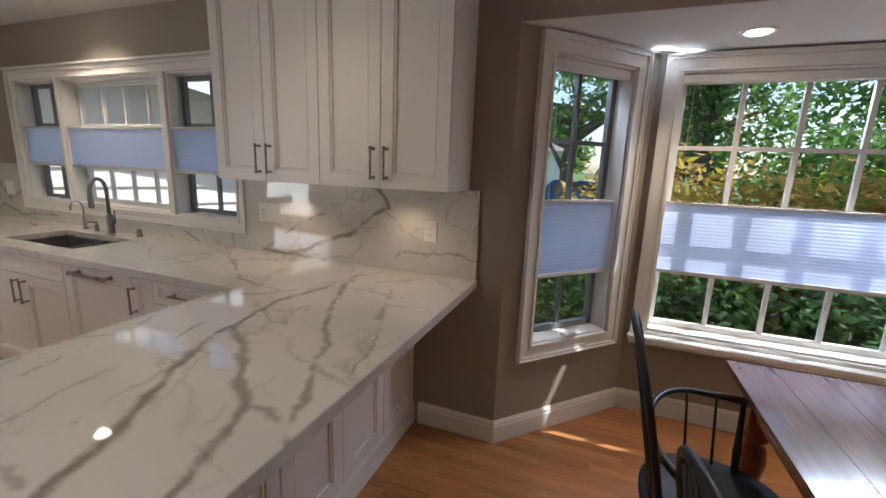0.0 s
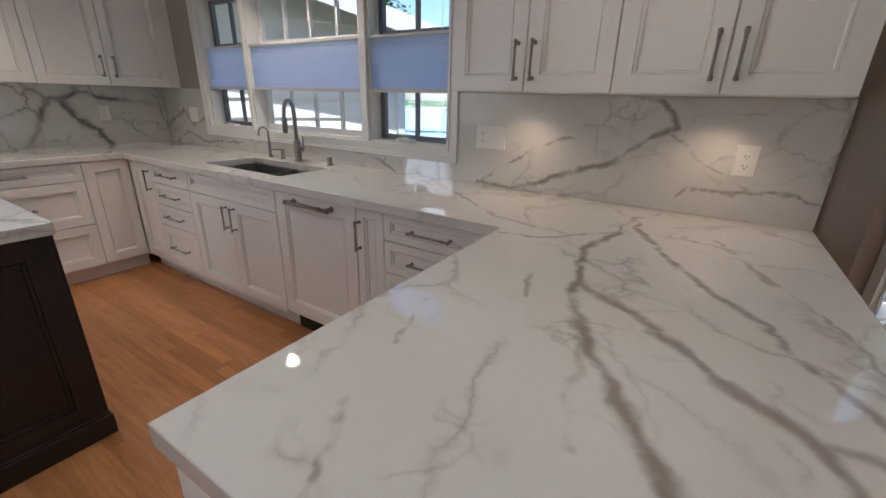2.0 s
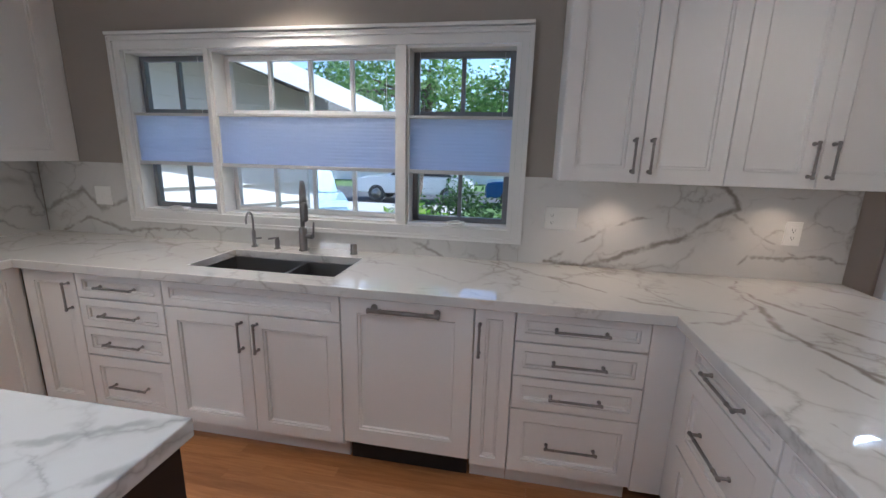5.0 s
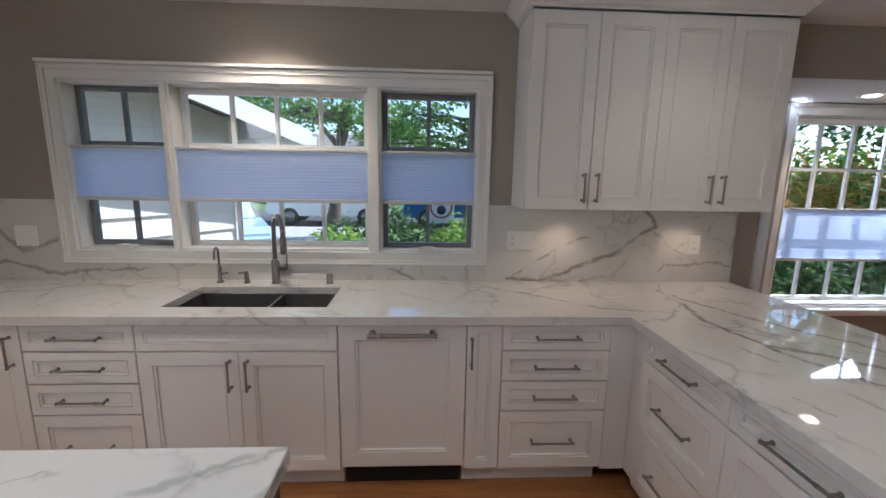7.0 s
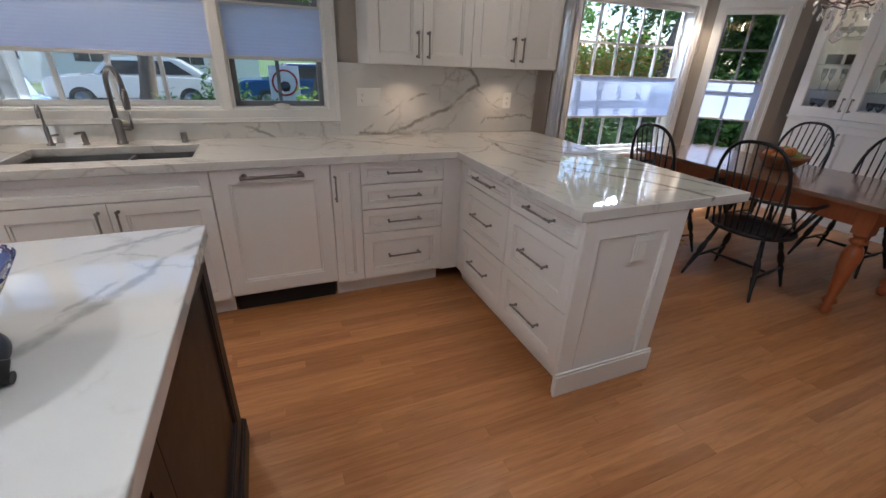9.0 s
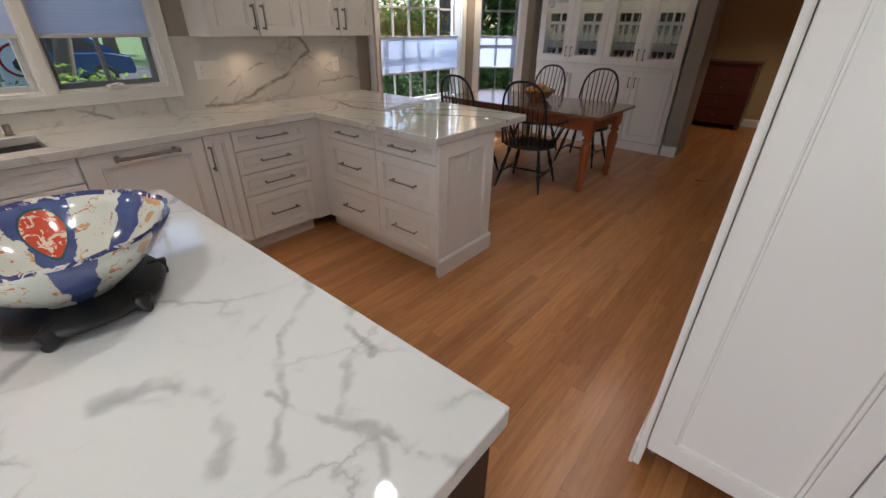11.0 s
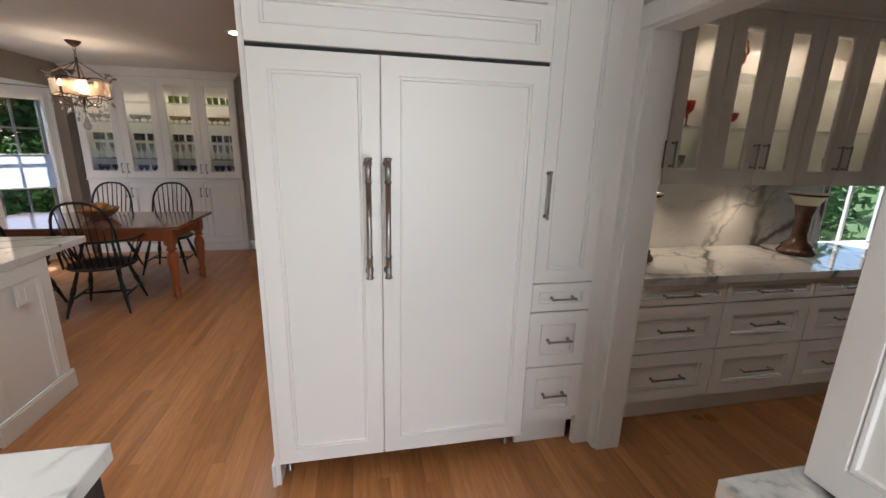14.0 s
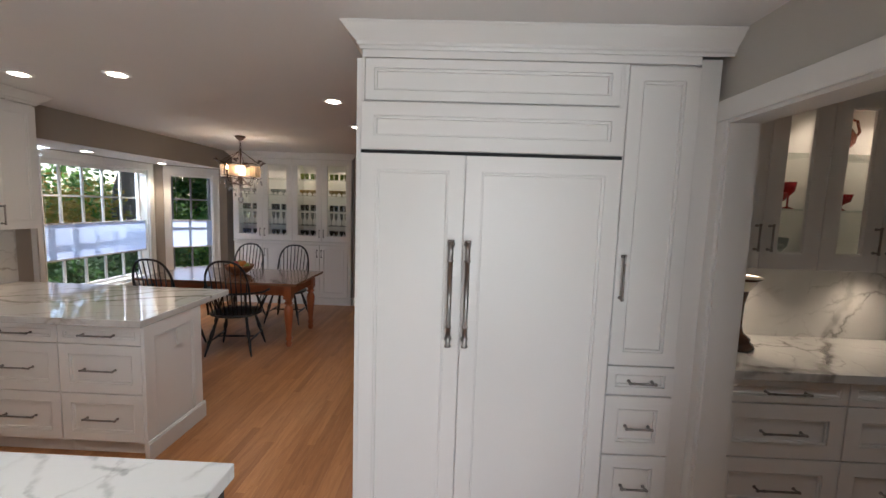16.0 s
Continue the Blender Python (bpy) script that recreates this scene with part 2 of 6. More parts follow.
VEINS_TOP = [
    flat(0.014, 0.85, (-0.69, 1.95), (-0.74, 1.74), (-0.69, 1.43), (-0.60, 1.17), (-0.53, 1.05), (-0.45, 0.94), (-0.41, 0.87), (-0.34, 0.60)),
    flat(0.012, 0.75, (-0.69, 1.43), (-0.52, 1.34), (-0.42, 1.22), (-0.33, 1.12), (-0.27, 1.09), (-0.22, 0.99), (-0.20, 0.91), (-0.12, 0.70)),
    flat(0.011, 0.6, (-0.27, 1.09), (-0.20, 1.08), (-0.09, 1.02)),
    flat(0.010, 0.7, (-0.68, 2.19), (-0.64, 2.05), (-0.49, 1.69), (-0.39, 1.55), (-0.30, 1.44), (-0.24, 1.30), (-0.12, 1.07)),
    flat(0.007, 0.5, (-0.39, 2.05), (-0.27, 1.73), (-0.18, 1.52), (-0.11, 1.33)),
    flat(0.008, 0.6, (-0.59, 1.14), (-0.68, 1.18), (-0.75, 1.25), (-0.81, 1.40)),
    flat(0.010, 0.45, (-0.59, 1.13), (-0.59, 1.01), (-0.54, 0.88)),
    flat(0.007, 0.6, (-0.86, 0.78), (-0.80, 0.66), (-0.78, 0.61)),
    flat(0.006, 0.45, (-0.95, 1.13), (-0.90, 0.96)),
    flat(0.012, 0.5, (-0.53, 0.74), (-0.49, 0.76), (-0.44, 0.74)),
    flat(0.008, 0.55, (-1.02, 1.68), (-0.89, 1.72), (-0.82, 1.81), (-0.69, 1.97), (-0.68, 2.19), (-0.60, 2.30)),
    flat(0.007, 0.5, (-1.81, 2.40), (-1.37, 2.06), (-1.16, 1.88), (-0.82, 1.81))]
VEINS_WALL = [
    upright(0.010, 0.8, (-1.50, 0.93), (-1.30, 0.92), (-1.16, 0.96), (-1.04, 1.03), (-0.85, 1.09), (-0.70, 1.21), (-0.59, 1.25), (-0.64, 1.33), (-0.78, 1.38)),
    upright(0.008, 0.7, (-1.49, 0.93), (-1.31, 1.04), (-1.17, 1.15), (-0.99, 1.19)),
    upright(0.007, 0.6, (-0.61, 0.92), (-0.53, 1.01), (-0.32, 1.01), (-0.24, 1.04), (-0.08, 1.02)),
    upright(0.006, 0.5, (-0.61, 1.22), (-0.47, 1.13), (-0.31, 1.03)),
    upright(0.009, 0.6, (-2.05, 0.91), (-2.27, 1.00), (-2.44, 1.02)),
    upright(0.013, 0.6, (-4.76, 1.05), (-4.59, 1.11), (-4.42, 1.20), (-4.30, 1.08), (-4.10, 1.14)),
    upright(0.009, 0.6, (-4.60, 0.92), (-4.42, 1.02), (-4.10, 0.95), (-3.6, 0.98))]
M_MARBLE_TOP = marble("marble_worktop", (0.66, 0.65, 0.62), (0.21, 0.175, 0.14), (0.56, 0.53, 0.47), VEINS_TOP)
M_MARBLE_SPLASH = marble("marble_backsplash", (0.66, 0.65, 0.62), (0.20, 0.17, 0.14), (0.56, 0.53, 0.47), VEINS_WALL)
VEINS_ISLAND = [
    flat(0.008, 0.44, (-2.28, 0.04), (-2.34, -0.11), (-2.49, -0.27), (-2.55, -0.37), (-2.62, -0.47)),
    flat(0.007, 0.44, (-2.57, -0.34), (-2.54, -0.43), (-2.49, -0.53), (-2.46, -0.66)),
    flat(0.008, 0.48, (-2.31, -0.20), (-2.37, -0.30), (-2.39, -0.40)),
    flat(0.007, 0.40, (-2.49, -0.53), (-2.54, -0.59), (-2.56, -0.66)),
    flat(0.007, 0.36, (-2.41, -0.36), (-2.50, -0.47)),
    flat(0.012, 0.48, (-2.75, -0.14), (-2.67, -0.18), (-2.62, -0.27), (-2.68, -0.42)),
    flat(0.012, 0.52, (-2.27, 0.77), (-2.38, 0.63), (-2.45, 0.47), (-2.56, 0.26), (-2.95, -0.05)),
    flat(0.010, 0.44, (-2.32, 0.86), (-2.55, 0.73), (-2.80, 0.58), (-3.10, 0.22)),
    flat(0.006, 0.40, (-2.39, 0.59), (-2.45, 0.56), (-2.52, 0.42)),
    flat(0.012, 0.48, (-3.30, 0.80), (-3.05, 0.30), (-3.10, -0.15), (-2.90, -0.60))]
M_MARBLE_ISLAND = marble("marble_island", (0.66, 0.665, 0.65), (0.17, 0.17, 0.165), (0.54, 0.54, 0.51), VEINS_ISLAND)


def oak(name):
    m = mat(name, (0.4, 0.2, 0.08), 0.28, coat=0.12)
    m.node_tree.nodes["Principled BSDF"].inputs["Coat Roughness"].default_value = 0.25
    obj = m.node_tree.nodes.new("ShaderNodeObjectInfo")
    geo = m.node_tree.nodes.new("ShaderNodeNewGeometry")
    a = m.node_tree.nodes.new("ShaderNodeMath")
    link(m, obj.outputs["Random"], a.inputs[0])
    link(m, geo.outputs["Random Per Island"], a.inputs[1])
    fr = m.node_tree.nodes.new("ShaderNodeMath")
    fr.operation = "FRACT"
    link(m, a.outputs[0], fr.inputs[0])
    off = m.node_tree.nodes.new("ShaderNodeVectorMath")
    off.operation = "MULTIPLY_ADD"
    link(m, fr.outputs[0], off.inputs[0])
    off.inputs[1].default_value = (7.3, 5.1, 3.7)
    link(m, geo.outputs["Position"], off.inputs[2])
    mp = node(m, "ShaderNodeMapping")
    mp.inputs["Scale"].default_value = (1.4, 14, 14)
    link(m, off.outputs[0], mp.inputs[0])
    grain = noise_tex(m, mp.outputs[0], 3.0, 6, 0.65, 0.6)
    mp2 = node(m, "ShaderNodeMapping")
    mp2.inputs["Scale"].default_value = (0.9, 9, 9)
    link(m, off.outputs[0], mp2.inputs[0])
    wave = node(m, "ShaderNodeTexWave", Scale=0.9, Distortion=14.0, Detail=4.0)
    wave.bands_direction = "Y"
    link(m, mp2.outputs[0], wave.inputs["Vector"])
    tone = ramp(m, fr.outputs[0], [(0.0, (0.345, 0.145, 0.049)), (0.3, (0.41, 0.180, 0.063)), (0.6, (0.50, 0.235, 0.088)), (0.85, (0.44, 0.197, 0.071)), (1.0, (0.365, 0.153, 0.052))])
    dark = mix(m, 1.0, tone, (0.60, 0.52, 0.45), "MULTIPLY")
    f = ramp(m, grain.outputs[0], [(0.42, (0, 0, 0)), (0.72, (0.75, 0.75, 0.75))])
    g = ramp(m, wave.outputs[0], [(0.55, (0, 0, 0)), (0.95, (0.2, 0.2, 0.2))])
    col = mix(m, f, tone, dark)
    col = mix(m, g, col, dark)
    set_color(m, col)
    rr = ramp(m, noise_tex(m, geo.outputs["Position"], 2.0, 4).outputs[0], [(0.3, (0.27, 0.27, 0.27)), (0.8, (0.40, 0.40, 0.40))])
    set_rough(m, rr)
    bump(m, grain.outputs[0], 0.08, 0.001)
    return m


M_OAK = oak("oak_floor")


def wood(name, c1, c2, rough, stretch=(1.2, 14, 14), scale=3.0):
    m = mat(name, c1, rough, coat=0.15)
    v = coords(m, stretch)
    n = noise_tex(m, v, scale, 6, 0.6, 0.8)
    k = ramp(m, noise_tex(m, coords(m), 4.0, 3, 0.5).outputs[0], [(0.62, (0, 0, 0)), (0.72, (0.8, 0.8, 0.8))])
    col = mix(m, n.outputs[0], c1, c2)
    set_color(m, mix(m, k, col, c2))
    bump(m, n.outputs[0], 0.12, 0.001)
    return m


M_PINE = wood("table_pine", (0.30, 0.155, 0.09), (0.12, 0.055, 0.03), 0.10, (14, 1.2, 14))
M_PINE.node_tree.nodes["Principled BSDF"].inputs["Coat Weight"].default_value = 0.7
M_PINE.node_tree.nodes["Principled BSDF"].inputs["Coat Roughness"].default_value = 0.18
M_CHERRY = wood("table_leg_wood", (0.42, 0.12, 0.035), (0.22, 0.055, 0.02), 0.32, (14, 14, 1.2))


def glass_mat(name, tint=(1, 1, 1)):
    m = bpy.data.materials.new(name)
    m.use_nodes = True
    nt = m.node_tree
    nt.nodes.clear()
    out = nt.nodes.new("ShaderNodeOutputMaterial")
    tr = nt.nodes.new("ShaderNodeBsdfTransparent")
    tr.inputs[0].default_value = (*tint, 1)
    gl = nt.nodes.new("ShaderNodeBsdfGlossy")
    gl.inputs["Roughness"].default_value = 0.02
    lw = nt.nodes.new("ShaderNodeLayerWeight")
    pw = nt.nodes.new("ShaderNodeMath")
    pw.operation = "POWER"
    pw.inputs[1].default_value = 5.0
    nt.links.new(lw.outputs["Facing"], pw.inputs[0])
    fres = nt.nodes.new("ShaderNodeMath")
    fres.operation = "MULTIPLY_ADD"
    fres.inputs[1].default_value, fres.inputs[2].default_value = 0.9, 0.035
    nt.links.new(pw.outputs[0], fres.inputs[0])
    mx = nt.nodes.new("ShaderNodeMixShader")
    nt.links.new(fres.outputs[0], mx.inputs[0])
    nt.links.new(tr.outputs[0], mx.inputs[1])
    nt.links.new(gl.outputs[0], mx.inputs[2])
    nt.links.new(mx.outputs[0], out.inputs[0])
    return m


M_GLASS = glass_mat("pane_glass")
M_SHELFGLASS = glass_mat("shelf_glass", (0.93, 0.96, 0.94))


def blind_mat():
    m = bpy.data.materials.new("sky_tinted_fabric")
    m.use_nodes = True
    nt = m.node_tree
    p = nt.nodes["Principled BSDF"]
    # The fabric is white; its blue is sky light put into the colours.
    p.inputs["Base Color"].default_value = (0.66, 0.71, 0.86, 1)
    p.inputs["Roughness"].default_value = 0.9
    t = nt.nodes.new("ShaderNodeBsdfTranslucent")
    t.inputs[0].default_value = (0.62, 0.70, 0.95, 1)
    mx = nt.nodes.new("ShaderNodeMixShader")
    mx.inputs[0].default_value = 0.72
    out = nt.nodes["Material Output"]
    nt.links.new(p.outputs[0], mx.inputs[1])
    nt.links.new(t.outputs[0], mx.inputs[2])
    nt.links.new(mx.outputs[0], out.inputs[0])
    return m


M_BLIND = blind_mat()
M_RAIL = varied("blind_rail", (0.55, 0.54, 0.53), (0.6, 0.59, 0.58), 0.5, 8, 100, 0.05)


# mesh helpers

def box(bm, x0, x1, y0, y1, z0, z1, bevel=0.0):
    v = [bm.verts.new((x, y, z)) for z in (z0, z1) for x, y in ((x0, y0), (x1, y0), (x1, y1), (x0, y1))]
    fs = [bm.faces.new([v[i] for i in q]) for q in ((3, 2, 1, 0), (4, 5, 6, 7), (0, 1, 5, 4), (1, 2, 6, 5), (2, 3, 7, 6), (3, 0, 4, 7))]
    if bevel:
        es = list({e for f in fs for e in f.edges})
        bmesh.ops.bevel(bm, geom=es, offset=bevel, segments=2, affect="EDGES", profile=0.5)


def turned(bm, profile, n=20, at=(0, 0, 0), axis=None):
    """A lathe shape from (radius, height) pairs, along z or along axis from at."""
    rot = Vector((0, 0, 1)).rotation_difference(Vector(axis)).to_matrix() if axis else Matrix.Identity(3)
    rings = []
    for r, h in profile:
        rings.append([bm.verts.new(Vector(at) + rot @ Vector((r * math.cos(2 * math.pi * i / n), r * math.sin(2 * math.pi * i / n), h))) for i in range(n)])
    for a, b in zip(rings, rings[1:]):
        for i in range(n):
            f = bm.faces.new((a[i], a[(i + 1) % n], b[(i + 1) % n], b[i]))
            f.smooth = True
    bm.faces.new(rings[0][::-1])
    bm.faces.new(rings[-1])


def tube(bm, pts, r, n=8, closed=False):
    """A round bar along a line of points; r is one radius or one for each point."""
    pts = [Vector(p) for p in pts]
    rad = r if isinstance(r, (list, tuple)) else [r] * len(pts)
    rings, up = [], None
    for i, p in enumerate(pts):
        d = (pts[min(i + 1, len(pts) - 1)] - pts[max(i - 1, 0)]).normalized()
        if up is None:
            up = d.orthogonal().normalized()
        up = (up - d * up.dot(d)).normalized()
        side = d.cross(up)
        rings.append([bm.verts.new(p + rad[i] * (math.cos(2 * math.pi * k / n) * up + math.sin(2 * math.pi * k / n) * side)) for k in range(n)])
    for a, b in zip(rings, rings[1:]):
        for k in range(n):
            f = bm.faces.new((a[k], a[(k + 1) % n], b[(k + 1) % n], b[k]))
            f.smooth = True
    bm.faces.new(rings[0][::-1])
    bm.faces.new(rings[-1])


def to_mesh(name, bm, material):
    bmesh.ops.recalc_face_normals(bm, faces=bm.faces)
    me = bpy.data.meshes.new(name)
    bm.to_mesh(me)
    bm.free()
    me.materials.append(material)
    return me


def part(name, bm, material, parent=None, label="", m=None):
    me = bm if isinstance(bm, bpy.types.Mesh) else to_mesh(name, bm, material)
    o = new(name, me)
    o.parent = parent
    if m is not None:
        o.matrix_basis = m
    return tagged(o, label)


def boxes(name, items, material, parent=None, label="", bevel=0.0):
    bm = bmesh.new()
    for b in items:
        box(bm, *b, bevel)
    return part(name, bm, material, parent, label)


def thing(name, m, label, category, group=""):
    o = new(name)
    o.matrix_basis = m
    o.empty_display_size = 0.1
    return tagged(o, label, category, group)


def structure(name, items, material, label="", bevel=0.0):
    o = boxes(name, items, material, None, label, bevel)
    return tagged(o, label, kind="structure")


# the shell

T = 0.14
structure("wall_north", [
    (-4.90, -4.06, 2.42, 2.56, 0, CEIL), (-4.06, -1.64, 2.42, 2.56, 0, 1.03), (-4.06, -1.64, 2.42, 2.56, 2.09, CEIL),
    (-1.64, 0.05, 2.42, 2.56, 0, CEIL), (0.05, 3.12, 2.42, 2.56, 2.14, CEIL), (3.12, 3.9, 2.42, 2.56, 0, CEIL)], M_WALL, "taupe painted wall with a wide kitchen window")
structure("wall_west", [(-4.90, -4.76, -1.0, 2.42, 0, CEIL), (-4.90, -4.76, -2.43, -2.25, 0, CEIL), (-4.90, -4.76, -2.25, -1.0, 0, 0.4), (-4.90, -4.76, -2.25, -1.0, 2.0, CEIL)], M_WALL, "taupe painted wall behind the west cabinets")
structure("wall_south", [(-4.90, -2.53, -2.555, -2.43, 0, CEIL), (-2.53, -1.537, -2.555, -2.43, 2.07, CEIL), (-1.537, -0.75, -2.555, -2.43, 0, CEIL),
                         (-0.75, 3.3, -3.2, -3.06, 0, CEIL)], M_WALL_S, "grey-beige painted wall, colour lightened to look lit, with a cased opening to the pantry")
structure("wall_partition", [(-0.90, -0.76, -2.43, -0.80, 0, CEIL)], M_WALL, "taupe painted wall behind the refrigerator")
structure("wall_east", [(3.62, 3.76, 0.36, 2.42, 0, CEIL), (3.14, 3.62, 0.20, 0.375, 0, CEIL), (3.3, 3.44, -3.2, -1.3, 0, CEIL), (3.3, 3.44, -1.3, 0.2, 2.1, CEIL)], M_WALL, "taupe painted wall with a hallway opening")
M_HALL = varied("hall_wall_paint", (0.55, 0.42, 0.24), (0.52, 0.39, 0.22), 0.7, 1.0, 200, 0.1)
structure("wall_hall", [(6.05, 6.2, -1.6, 0.9, 0, CEIL), (3.44, 6.05, -1.6, -1.45, 0, CEIL), (3.76, 6.05, 0.75, 0.9, 0, CEIL)], M_HALL, "warm yellow painted hallway wall")
structure("wall_pantry", [(-0.79, -0.65, -4.62, -2.556, 0, CEIL), (-0.79, -0.65, -5.7, -4.62, 0, 0.84), (-0.79, -0.65, -5.7, -4.62, 1.55, CEIL),
                          (-3.4, -0.65, -5.84, -5.7, 0, CEIL), (-3.54, -3.4, -5.84, -2.556, 0, CEIL)], M_PANTRY, "grey green painted pantry wall")
structure("ceiling", [(-4.90, 3.76, -3.2, 2.56, CEIL, CEIL + 0.1), (3.76, 6.2, -1.6, 0.9, CEIL, CEIL + 0.1), (-3.54, -0.65, -5.84, -3.2, CEIL, CEIL + 0.1)], M_CEIL, "smooth white painted ceiling")

# bay: three wall runs in plan
BAY = [Vector((0.05, 2.42)), Vector((0.69, 3.10)), Vector((2.48, 3.10)), Vector((3.12, 2.42))]


def bay_matrix(i):
    a, b = BAY[i], BAY[i + 1]
    d = b - a
    return Matrix.Translation((a.x, a.y, 0)) @ Matrix.Rotation(math.atan2(d.y, d.x), 4, "Z"), d.length


def bay_wall(i, openings):
    """A wall run with its window hole, in run coordinates, x along, y outward."""
    m, n = bay_matrix(i)
    u0, u1, z0, z1 = openings
    ext = 0.06
    bm = bmesh.new()
    box(bm, 0 if i else 0, u0, 0, T, 0, 2.14)
    box(bm, u1, n, 0, T, 0, 2.14)
    box(bm, u0, u1, 0, T, 0, z0)
    box(bm, u0, u1, 0, T, z1, 2.14)
    o = part("wall_bay", bm, M_WALL, None, "", m)
    return tagged(o, "taupe painted bay wall around a window", kind="structure")


HOLES = [(0.20, 0.76, 0.545, 2.04), (0.12, 1.62, 0.545, 2.04), (0.175, 0.735, 0.545, 2.04)]
for i in range(3):
    bay_wall(i, HOLES[i])
bm = bmesh.new()
for bx, by in ((0.69, 3.10), (2.48, 3.10)):
    turned(bm, [(0.135, 0), (0.135, 2.139)], 8, (bx + (-0.055 if bx < 1 else 0.055), by + 0.14, 0))
tagged(part("wall_bay_corner", bm, M_WALL), "outer corner of the bay", kind="structure")


def slab(name, pts, z0, z1, material, label):
    bm = bmesh.new()
    lo = [bm.verts.new((x, y, z0)) for x, y in pts]
    hi = [bm.verts.new((x, y, z1)) for x, y in pts]
    bm.faces.new(lo[::-1])
    bm.faces.new(hi)
    for i in range(len(pts)):
        j = (i + 1) % len(pts)
        bm.faces.new((lo[i], lo[j], hi[j], hi[i]))
    return tagged(part(name, bm, material), label, kind="structure")


BAY_OUT = [(-0.10, 2.56), (0.58, 3.26), (2.60, 3.26), (3.27, 2.56)]
slab("ceiling_bay", [(0.05, 2.4235), (3.12, 2.4235), (3.27, 2.58), (2.58, 3.27), (0.60, 3.27), (-0.08, 2.58)], 2.137, 2.24, M_CEIL, "white lowered ceiling of the bay window")
slab("floor_slab", [(-4.9, -5.84), (6.2, -5.84), (6.2, 2.56), (3.27, 2.58), (2.58, 3.27), (0.60, 3.27), (-0.08, 2.58), (-4.9, 2.56)], -0.16, -0.012, M_DARK, "dark subfloor under the planks")


def base_run(pts, h=0.13, d=0.016, name="baseboard", label="white painted moulded baseboard"):
    """A moulded skirting along a plan line, room on the right-hand side of travel."""
    prof = [(0, 0), (d, 0), (d, h * 0.72), (d * 0.75, h * 0.78), (d * 0.75, h * 0.86), (d * 0.35, h * 0.95), (0.002, h), (0, h)]
    bm = bmesh.new()
    pts = [Vector(p) for p in pts]
    norms = []
    for a, b in zip(pts, pts[1:]):
        e = (b - a).normalized()
        norms.append(Vector((e.y, -e.x)))
    rows = []
    for i, p in enumerate(pts):
        if i == 0:
            nn = norms[0]
        elif i == len(pts) - 1:
            nn = norms[-1]
        else:
            nn = (norms[i - 1] + norms[i]).normalized()
            nn = nn / max(0.3, nn.dot(norms[i]))
        rows.append([bm.verts.new((p.x + nn.x * (u + 0.001), p.y + nn.y * (u + 0.001), z)) for u, z in prof])
    for a, b in zip(rows, rows[1:]):
        for k in range(len(prof) - 1):
            bm.faces.new((a[k], b[k], b[k + 1], a[k + 1]))
    bm.faces.new(rows[0])
    bm.faces.new(rows[-1][::-1])
    return tagged(part(name, bm, M_TRIM), label, kind="structure")


base_run([(-0.40, 2.42), (0.05, 2.42), (0.69, 3.10), (2.48, 3.10), (3.12, 2.42)])
base_run([(3.14, 0.375), (3.14, 0.20)])
base_run([(6.05, 0.75), (6.05, -1.45)])
base_run([(-0.76, -2.9), (-0.76, -0.80)][::-1])


# windows: built in run coordinates, x along, y outward, room at y < 0

def casing(parent, u0, u1, z0, z1, w=0.085, sill=False):
    """Moulded trim around an opening: flat board with raised outer and inner beads."""
    bm = bmesh.new()
    def ring(du0, du1, depth):
        a, b, c, d = u0 - du1, u1 + du1, z0 - du1, z1 + du1
        e, f, g, h = u0 - du0, u1 + du0, z0 - du0, z1 + du0
        box(bm, a, e, -depth, -0.001, c, d)
        box(bm, f, b, -depth, -0.001, c, d)
        box(bm, e, f, -depth, -0.001, c, g)
        box(bm, e, f, -depth, -0.001, h, d)
    ring(0.0, 0.014, 0.024)
    ring(0.0145, w - 0.024, 0.016)
    ring(w - 0.0235, w - 0.008, 0.028)
    ring(w - 0.0075, w, 0.034)
    return part("casing", bm, M_TRIM, parent)


